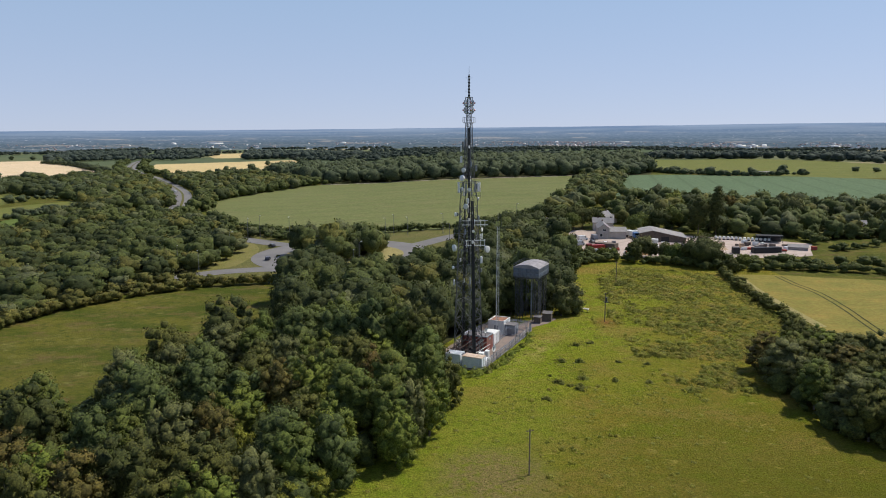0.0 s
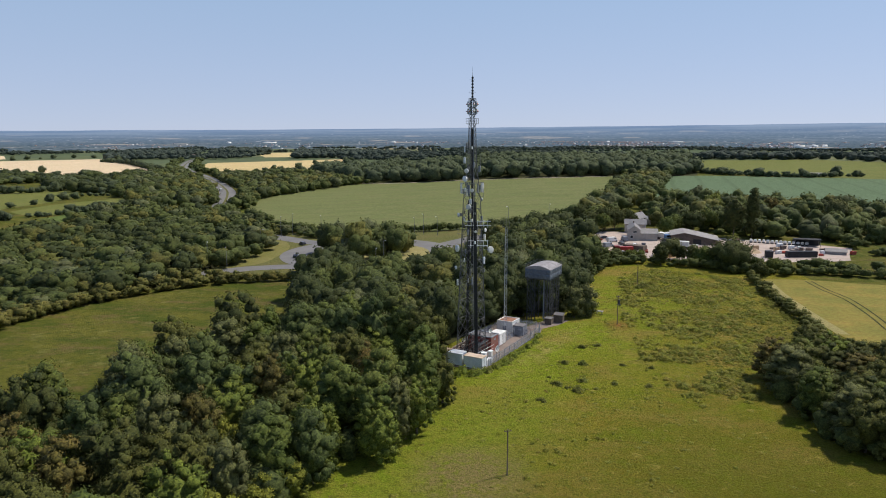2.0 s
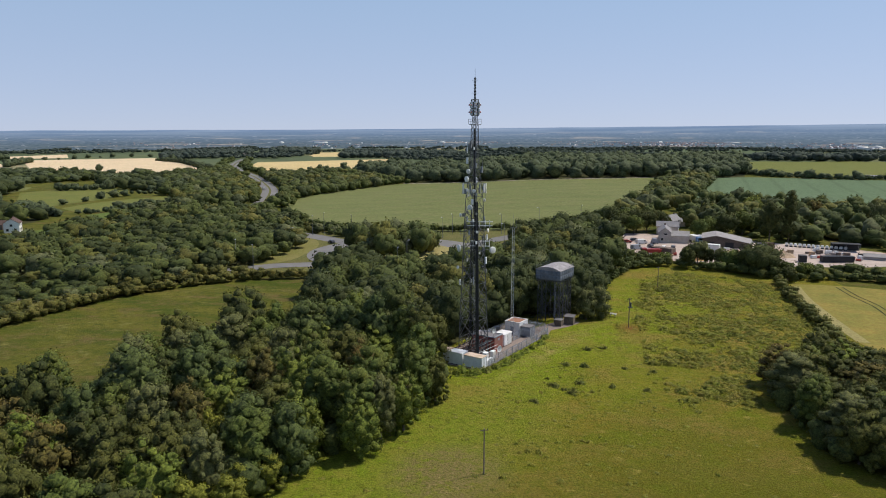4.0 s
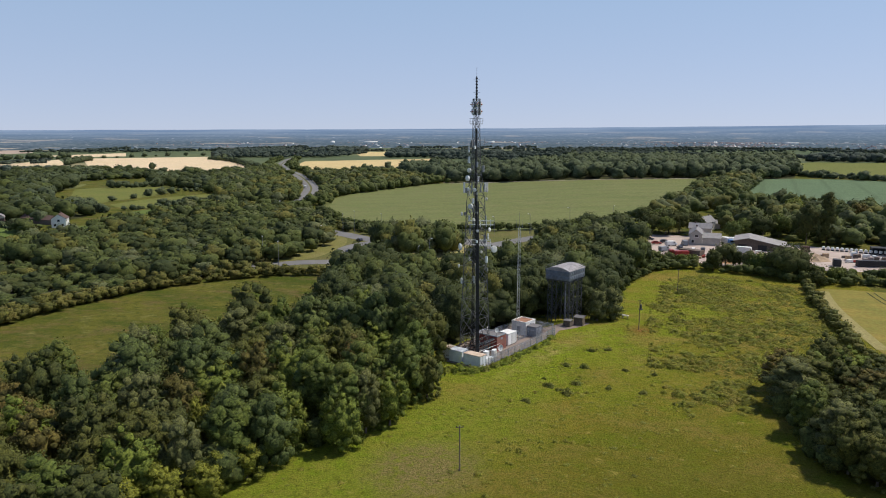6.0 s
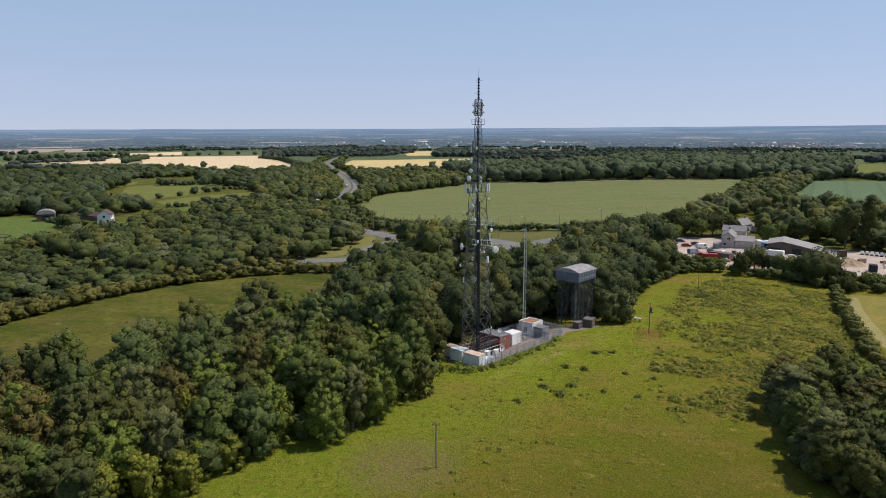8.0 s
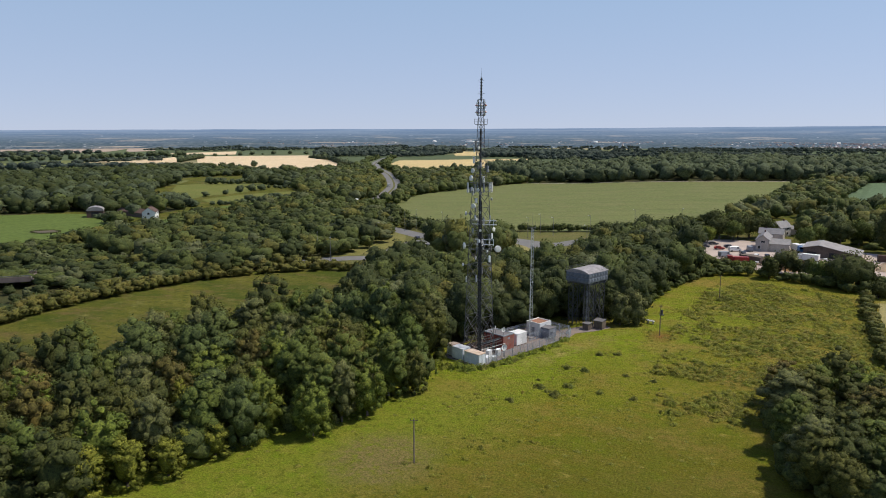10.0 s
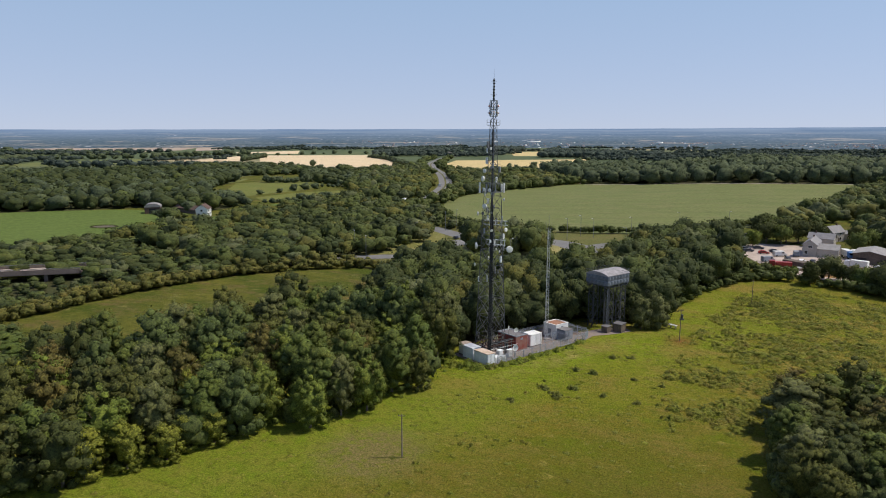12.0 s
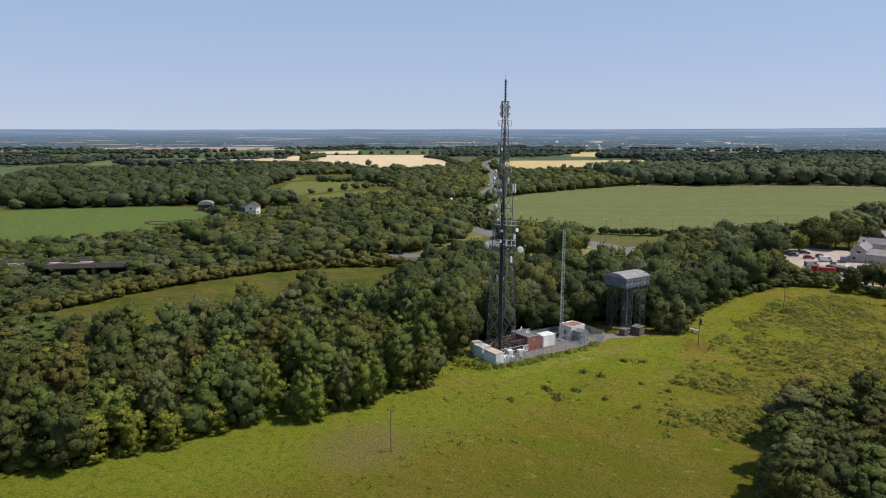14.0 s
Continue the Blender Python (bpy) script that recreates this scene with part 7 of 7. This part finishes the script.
def heap(x, y, r, h, mat_, label):
    g = random.Random(int(x * 7 + y))
    bm = bmesh.new()
    n, rings = 22, 7
    c = bm.verts.new((0, 0, h))
    prev = None
    for j in range(1, rings + 1):
        f = j / rings
        ring = []
        for i in range(n):
            a = 6.28319 * i / n
            w = 1 + 0.25 * noise.noise(Vector((math.cos(a) * 1.6, math.sin(a) * 1.6, x)))
            z = h * (1 - f) ** 0.85 + 0.12 * h * g.uniform(-1, 1) * (f < 1)
            ring.append(bm.verts.new((r * f * w * math.cos(a), r * f * w * math.sin(a), max(-0.05, z) if f < 1 else -0.05)))
        for i in range(n):
            if prev:
                bm.faces.new((prev[i], ring[i], ring[(i + 1) % n], prev[(i + 1) % n]))
            else:
                bm.faces.new((c, ring[i], ring[(i + 1) % n]))
        prev = ring
    ob = part("spoil_mound", bm, mat_)
    ob.matrix_world = pose(x, y, gz(x, y) + 0.07)
    tagged(ob, label, "heap", "yard heaps")


heap(82, 293, 6.0, 2.6, SAND, "orange heap of building sand in the yard")
heap(116, 302, 6, 2.6, TAN_HEAP, "tan heap of ballast in the yard")
heap(109, 303, 4.5, 1.9, TAN_HEAP, "tan heap of gravel in the yard")
heap(97, 303, 5, 1.6, TAN_HEAP, "tan heap of hardcore in the yard")
heap(67, 290, 3.4, 1.8, TIMBER, "dark heap of earth at the yard's edge")


def pallet_stack(x, y, turn, w, d, h, mat_, label):
    t = holder("pallet_stack", pose(x, y, gz(x, y) + 0.08, 0, 0, turn), label, "stack", "yard stacks")
    part("pallet", box(-w / 2, w / 2, -d / 2, d / 2, 0, 0.14), TIMBER, t, "timber pallet")
    n = max(1, int(h / 0.5))
    for k in range(n):
        o = 0.03 * ((k * 7) % 3 - 1)
        part("layer", box(-w / 2 + 0.05 + o, w / 2 - 0.05 + o, -d / 2 + 0.05, d / 2 - 0.05, 0.14 + k * h / n, 0.11 + (k + 1) * h / n, 0.02), mat_, t)


for x, y, a, p, kind, text in ((60, 309, 40, GREY_PAINT, "van", "grey van parked on the gravel yard"), (67, 316, 100, CAR_DARK, "car", "dark car parked by the house"), (72, 312, 75, CAR_WHITE, "car", "white car parked by the house"),
                               (76, 313, 80, CAR_DARK, "car", "dark car parked by the house"), (58, 326, 10, CAR_RED, "car", "red car parked on the gravel yard"), (62, 331, 15, CAR_DARK, "car", "dark car parked on the gravel yard"), (90, 308, 160, CAR_WHITE, "lorry", "white lorry beside the sand heaps")):
    vehicle(x, y, a, p, kind, text, 0.12)
_g = random.Random(9)
for k in range(72):
    x, y = ((_g.uniform(62, 84), _g.uniform(288, 308)), (_g.uniform(86, 112), _g.uniform(290, 312)), (_g.uniform(120, 158), _g.uniform(294, 312)))[k % 3]
    m_, l_ = [(BRICK, "stack of red bricks on a pallet"), (TIMBER, "stack of dark timber on a pallet"), (CONCRETE, "stack of grey blocks on a pallet"), (WHITE, "white-wrapped pallet of building goods"), (TAN_HEAP, "stack of tan paving on a pallet")][_g.randrange(5)]
    pallet_stack(x, y, _g.uniform(-20, 20), _g.uniform(1.2, 2.6), _g.uniform(1.0, 1.6), _g.uniform(0.6, 1.8), m_, l_)


def container(x, y, turn, L, W, H, mat_, label):
    t = holder("container", pose(x, y, gz(x, y) + 0.08, 0, 0, turn), label, "container", "yard containers")
    part("body", box(-L / 2, L / 2, -W / 2, W / 2, 0.1, H, 0.04), mat_, t)
    bm = bmesh.new()
    for k in range(int(L / 0.45)):
        px = -L / 2 + 0.2 + k * 0.45
        add_box(bm, px, px + 0.2, -W / 2 - 0.03, W / 2 + 0.03, 0.2, H - 0.15)
    part("ribs", bm, mat_, t)
    for s in (-1, 1):
        part("door", box(L / 2, L / 2 + 0.04, s * W / 4 - W / 4 + 0.05, s * W / 4 + W / 4 - 0.05, 0.2, H - 0.15), mat_, t)


container(121, 290, 80, 3.6, 2.6, 2.6, BLACK, "black steel container in the yard")
container(134, 291, 6, 12, 2.5, 2.4, BLACK, "long black container behind the hedge")
container(70, 301, -35, 9, 4, 2.6, TIMBER, "dark timber store in the yard")
container(117, 318, 0, 3, 2.4, 2.6, RED_TILE, "rust-red container in the yard")


def canopy():
    x, y = 147, 317
    t = holder("canopy", pose(x, y, gz(x, y), 0, 0, -14), "open canopy with a dark flat roof", "canopy")
    part("roof", box(-5.5, 5.5, -2.5, 2.5, 3.0, 3.2), DARK_STEEL, t)
    for px in (-5, 0, 5):
        for py in (-2.2, 2.2):
            part("post", beam((px, py, 0), (px, py, 3.0), 0.15), STEEL, t)
    part("back_panel", box(-5.4, 5.4, 2.3, 2.4, 0.1, 2.9), BLACK, t)


canopy()
house(151, 299, 70, 5, 7.5, 1.4, 0.9, SHEET_ROOF, SHEET_ROOF, "low pale polytunnel at the yard's end", (), False, "polytunnel")
house(318, 712, 82, 5, 14, 2.0, 1.0, WHITE, SHEET_ROOF, "long white farm shed at the far field edge", (), False, "shed")
house(204, 352, 60, 8, 16, 3.0, 2.2, TIMBER, SLATE, "grey barn beside a paddock", (), False, "barn")
for k in range(7):
    vehicle(196 + k * 4.4, 336 + k * 1.2, 100 + 5 * (k % 3), CAR_WHITE, "caravan", "white caravan in a row beside the paddock", 0.05)
field("field_paddock", [(150, 284), (164, 312), (185, 330), (260, 318), (300, 250), (200, 254), (170, 268)], 0.09, PASTURE, "green paddock beside the yard", "field", 0.5)


def street_lamp(x, y, h, turn):
    t = holder("street_lamp", pose(x, y, gz(x, y), 0, 0, turn), "grey steel street lamp beside the road", "street lamp", "road lamps")
    part("post", tube((0, 0, -0.1), (0, 0, h), 0.11, 0.07), STEEL, t)
    part("base", tube((0, 0, 0), (0, 0, 1.2), 0.15, 0.14), STEEL, t)
    part("bracket", beam((0, 0, h - 0.1), (1.1, 0, h + 0.12), 0.08), STEEL, t)
    part("lantern", box(0.8, 1.6, -0.18, 0.18, h + 0.05, h + 0.24, 0.05), LAMP_HEAD, t, "pale lantern head")


for x, y, h, a in ((-97, 256, 10, 300), (-87, 249, 9, 120), (-90, 297, 9, 0), (-93, 336, 10, 300), (-88, 339, 11, 300), (-74, 340, 10, 270), (-24, 344, 10, 250), (-17, 341, 9, 240), (0, 345, 10, 230),
                   (-32, 250, 9, 90), (-32, 268, 9, 60), (-27, 331, 10, 250), (18, 372, 10, 220), (-31, 213, 9, 90), (3, 318, 9, 200), (40, 384, 10, 300)):
    street_lamp(x, y, h, a)


BRIDGE_WALL = plain("bridge_wall", (0.235, 0.185, 0.155), (0.16, 0.13, 0.115), 0.4, 0.9, 0, 0.01)


def bridge():
    t = holder("road_bridge", pose(-180, 150.5, 0, 0, 0, 40.6), "pale concrete road bridge over the dual carriageway", "bridge")
    part("deck", box(-22, 33, -5, 5, 2.6, 3.4), BRIDGE_WALL, t)
    part("carriageway", box(-22, 33, -4, 4, 3.4, 3.42), GRAVEL, t, "pale worn tarmac")
    for s in (-1, 1):
        part("parapet", box(-22, 33, s * 4.8 - 0.2, s * 4.8 + 0.2, 3.4, 4.3, 0.03), BRIDGE_WALL, t)
        part("rail", beam((-22, s * 4.8, 4.6), (33, s * 4.8, 4.6), 0.15), STEEL, t)
        for k in range(17):
            part("rail_post", beam((-21 + 3.3 * k, s * 4.8, 4.3), (-21 + 3.3 * k, s * 4.8, 4.6), 0.1), STEEL, t)
    for x in (-14, 4, 22):
        part("pier", box(x - 0.6, x + 0.6, -4, 4, -0.1, 2.6), BRIDGE_WALL, t)


bridge()
house(-250, 327, 30, 7, 9, 5.0, 2.4, WHITE, RED_TILE, "white farmhouse with a red tiled roof", ((0, 3.4, 1.1, 1.1), (-1.8, 1.0, 1.1, 1.2), (1.8, 1.0, 1.1, 1.2)))
house(-272, 338, 76, 6.5, 26, 2.8, 2.0, TIMBER, RED_TILE, "long low red-tiled farm range", (), False, "outbuilding")


def dutch_barn():
    t = holder("dutch_barn", pose(-290, 325.5, 0, 0, 0, 42), "dark red barn with a curved grey roof", "barn")
    n, w, d = 10, 9.0, 9.0
    part("wall", box(-w / 2, w / 2, -d / 2, d / 2, 0, 4.0), RED_TILE, t)
    bm = bmesh.new()
    rows = [[bm.verts.new((w / 2 * 1.06 * math.cos(3.14159 * k / n), y, 4.0 + 2.3 * math.sin(3.14159 * k / n))) for k in range(n + 1)] for y in (-d / 2 - 0.3, d / 2 + 0.3)]
    for k in range(n):
        bm.faces.new((rows[0][k], rows[0][k + 1], rows[1][k + 1], rows[1][k]))
    for r in rows:
        bm.faces.new(r)
    bmesh.ops.recalc_face_normals(bm, faces=bm.faces[:])
    part("roof", bm, SHEET_ROOF, t, "curved grey sheet roof")
    # the barn's shaded opening is only a dark panel on the wall
    part("door", box(-2, 2, -d / 2 - 0.05, -d / 2 + 0.01, 0, 3.2), DARK_STEEL, t, "dark panel painted as a shaded doorway")


dutch_barn()


POND = plain("pond_water", (0.13, 0.10, 0.06), (0.08, 0.065, 0.04), 0.5, 0.7, 0, 0.0)


def pond():
    bm = bmesh.new()
    bmesh.ops.create_circle(bm, cap_ends=True, segments=24, radius=4.5)
    for v in bm.verts:
        v.co.x *= 1.6
    ob = part("pond", bm, POND)
    ob.matrix_world = pose(-262, 267, 0.2, 0, 0, 40)
    tagged(ob, "small dark pond in the green field", "water", kind="structure")
    w = Grove(SCRUB)
    g = random.Random(4)
    for k in range(40):
        a = k * 0.157
        w.add(-262 + 7.5 * math.cos(a), 267 + 5.5 * math.sin(a), 0.9, 0.8, g)
    w.done("pond_reeds", LEAF_DARK, "dark reeds round the pond", "reeds")


pond()


def town():
    """Distant houses and sheds on the plain."""
    g = random.Random(21)
    # pale and red town colours are greyed to imitate haze
    mats = [plain("town_pale", (0.34, 0.33, 0.35), (0.30, 0.28, 0.29), 0.05, 0.8, 0, 0), plain("town_red", (0.24, 0.18, 0.17), (0.20, 0.16, 0.16), 0.05, 0.8, 0, 0), WHITE]
    V, Q, idx = [], [], []
    def add(x, y, w, d, h, m):
        o = len(V)
        a = g.uniform(0, 3.14)
        c, s = math.cos(a), math.sin(a)
        for px, py, pz in ((-1, -1, 0), (1, -1, 0), (1, 1, 0), (-1, 1, 0), (-1, -1, 1), (1, -1, 1), (1, 1, 1), (-1, 1, 1), (0, -1, 1.5), (0, 1, 1.5)):
            V.append((x + px * w / 2 * c - py * d / 2 * s, y + px * w / 2 * s + py * d / 2 * c, pz * h))
        for f, mm in (((0, 1, 5, 4), m), ((1, 2, 6, 5), m), ((2, 3, 7, 6), m), ((3, 0, 4, 7), m), ((4, 8, 9, 7), 1 if m == 0 else m), ((5, 6, 9, 8), 1 if m == 0 else m)):
            Q.append(tuple(o + i for i in f))
            idx.append(mm)
    for bear, d0, spread, n in ((5, 3150, 5, 110), (11, 3000, 4.5, 260), (-6, 3100, 4, 60), (21, 2700, 3, 130), (29, 2900, 4, 120), (-17, 2600, 5, 50), (-27, 2900, 6, 50)):
        for _ in range(n):
            b = radians(bear + g.gauss(0, spread * 0.5))
            d = min(3300, d0 + g.uniform(-600, 500))
            add(d * math.sin(b), d * math.cos(b), g.uniform(4, 9), g.uniform(3, 5), g.uniform(1.6, 2.8), g.choice((0, 0, 0, 0, 0, 1, 1, 1, 1, 2)))
    for bear, d, w in ((22.5, 2500, 34), (23.3, 2500, 34), (24.1, 2510, 34), (28.3, 2450, 60), (-20.5, 3150, 70), (-17.5, 3200, 60), (-8, 3150, 40), (14, 3250, 60), (9, 3200, 30), (-22.3, 1560, 22), (-21.6, 1580, 26), (-23, 1540, 20)):
        b = radians(bear)
        add(d * math.sin(b), d * math.cos(b), w, 12, 3 if d < 2000 else 4.5, 0 if d < 2000 else 2)
    ob = new("distant_town", quads("distant_town", V, Q, mats, idx))
    tagged(ob, "pale houses and white sheds of a distant town", "town", kind="stuff")


town()


def single_trees():
    """Trees that stand out singly round the yard and hedges."""
    def one(x, y, seed, r, h, leaf, text, **kw):
        t = tree(seed, r, h, leaf, text, **kw)
        t.matrix_basis = pose(x, y, gz(x, y))
        t["group"] = "yard trees"
    one(130, 336, 301, 3.4, 24, LEAF_DARK, "tall dark columnar poplar behind the yard", lobes=60, cards=4200, size=0.4, low=-0.04, cone=0.5, bough=(0.34, 0.55))
    one(123, 340, 302, 5.4, 19, LEAF_DARK, "tall dark green tree behind the yard", lobes=20, cards=1800, size=0.5)
    one(98, 265, 303, 7.8, 11.5, LEAF_DARK, "large dark rounded bush before the yard", lobes=20, cards=2400, size=0.4, low=0.0)
    one(90, 272, 304, 4.2, 7.5, LEAF_MID, "green bush in the yard hedge", lobes=14, cards=1200, size=0.4, low=0.0)
    one(104, 253, 305, 3.2, 5.5, LEAF_DARK, "round dark bush at the hedge corner", lobes=14, cards=1200, size=0.35, low=0.0)
    one(80, 282, 306, 4.4, 9.5, LEAF_GREY, "slim grey-green tree before the yard", lobes=14, cards=1200, size=0.35)
    one(84, 279, 307, 2.0, 6.5, LEAF_DARK, "dark young conifer before the yard", lobes=14, cards=900, size=0.3, cone=0.8)
    one(53, 343, 308, 3.6, 7.5, LEAF_LIGHT, "green tree on the car park's edge", lobes=16, cards=1300, size=0.4)
    one(66, 358, 309, 6.0, 12, LEAF_DARK, "broad dark oak beside the house", lobes=20, cards=1800, size=0.5)
    one(56, 372, 310, 5.0, 11, LEAF_DARK, "dark leafy oak by the lane", lobes=20, cards=1600, size=0.5)
    one(98, 350, 311, 4.8, 9, LEAF_MID, "leafy green tree beside the white house", lobes=18, cards=1400, size=0.45)
    one(137, 420, 312, 5.5, 12, LEAF_LIGHT, "yellow-green tree in the wood behind the yard", lobes=18, cards=1400, size=0.55)
    one(170, 420, 313, 5.0, 10, LEAF_BRONZE, "copper-tinged tree behind the yard", lobes=18, cards=1400, size=0.55)
    one(112, 262, 315, 3.0, 4.8, LEAF_MID, "green bush in the yard hedge", lobes=14, cards=900, size=0.4, low=0.0)
    one(74, 271, 316, 3.0, 8.5, LEAF_DARK, "dark bush in the yard hedge", lobes=14, cards=900, size=0.4, low=0.0)
    one(64, 281, 317, 2.6, 4.0, LEAF_MID, "green bush in the yard hedge", lobes=14, cards=900, size=0.4, low=0.0)
    one(87, 277, 318, 2.6, 7.0, LEAF_GREY, "slim grey-green tree before the yard", lobes=14, cards=1000, size=0.35)
    one(93, 270, 319, 3.2, 6.5, LEAF_MID, "green bush in the yard hedge", lobes=14, cards=1000, size=0.4, low=0.0)
    one(107, 350, 320, 5.5, 11, LEAF_DARK, "dark leafy tree beside the barn", lobes=18, cards=1500, size=0.5)
    one(115, 355, 321, 5.0, 12, LEAF_MID, "leafy tree behind the barn", lobes=18, cards=1500, size=0.5)
    one(78, 365, 322, 5.0, 10, LEAF_DARK, "dark leafy tree behind the house", lobes=18, cards=1500, size=0.5)
    for k, (x, y, r, h) in enumerate(((58, 355, 5.2, 10.5), (64, 352, 4.6, 9.5), (71, 360, 5.5, 11.5), (62, 364, 5.0, 11))):
        one(x, y, 350 + k, r, h, (LEAF_DARK, LEAF_MID)[k % 2], "leafy oak beside the house and lane", lobes=20, cards=1800, size=0.45)
    for k, (x, y, r, h) in enumerate(((68, 284, 2.6, 3.6), (76, 281, 3.0, 6.0), (83, 283, 2.8, 6.5), (92, 277, 3.2, 6.0), (104, 270, 3.0, 4.6), (60, 287, 2.4, 3.6), (118, 268, 2.8, 3.6))):
        one(x, y, 340 + k, r, h, (LEAF_MID, LEAF_DARK, LEAF_GREY)[k % 3], "leafy tree between meadow hedge and yard", lobes=14, cards=900, size=0.36, low=0.0)
    one(93, 344, 360, 4.4, 9.0, LEAF_MID, "leafy tree between house and barn", lobes=18, cards=1500, size=0.42)
    one(190, 385, 314, 6.0, 13, LEAF_GREY, "grey-green tree behind the yard", lobes=18, cards=1400, size=0.55)


single_trees()
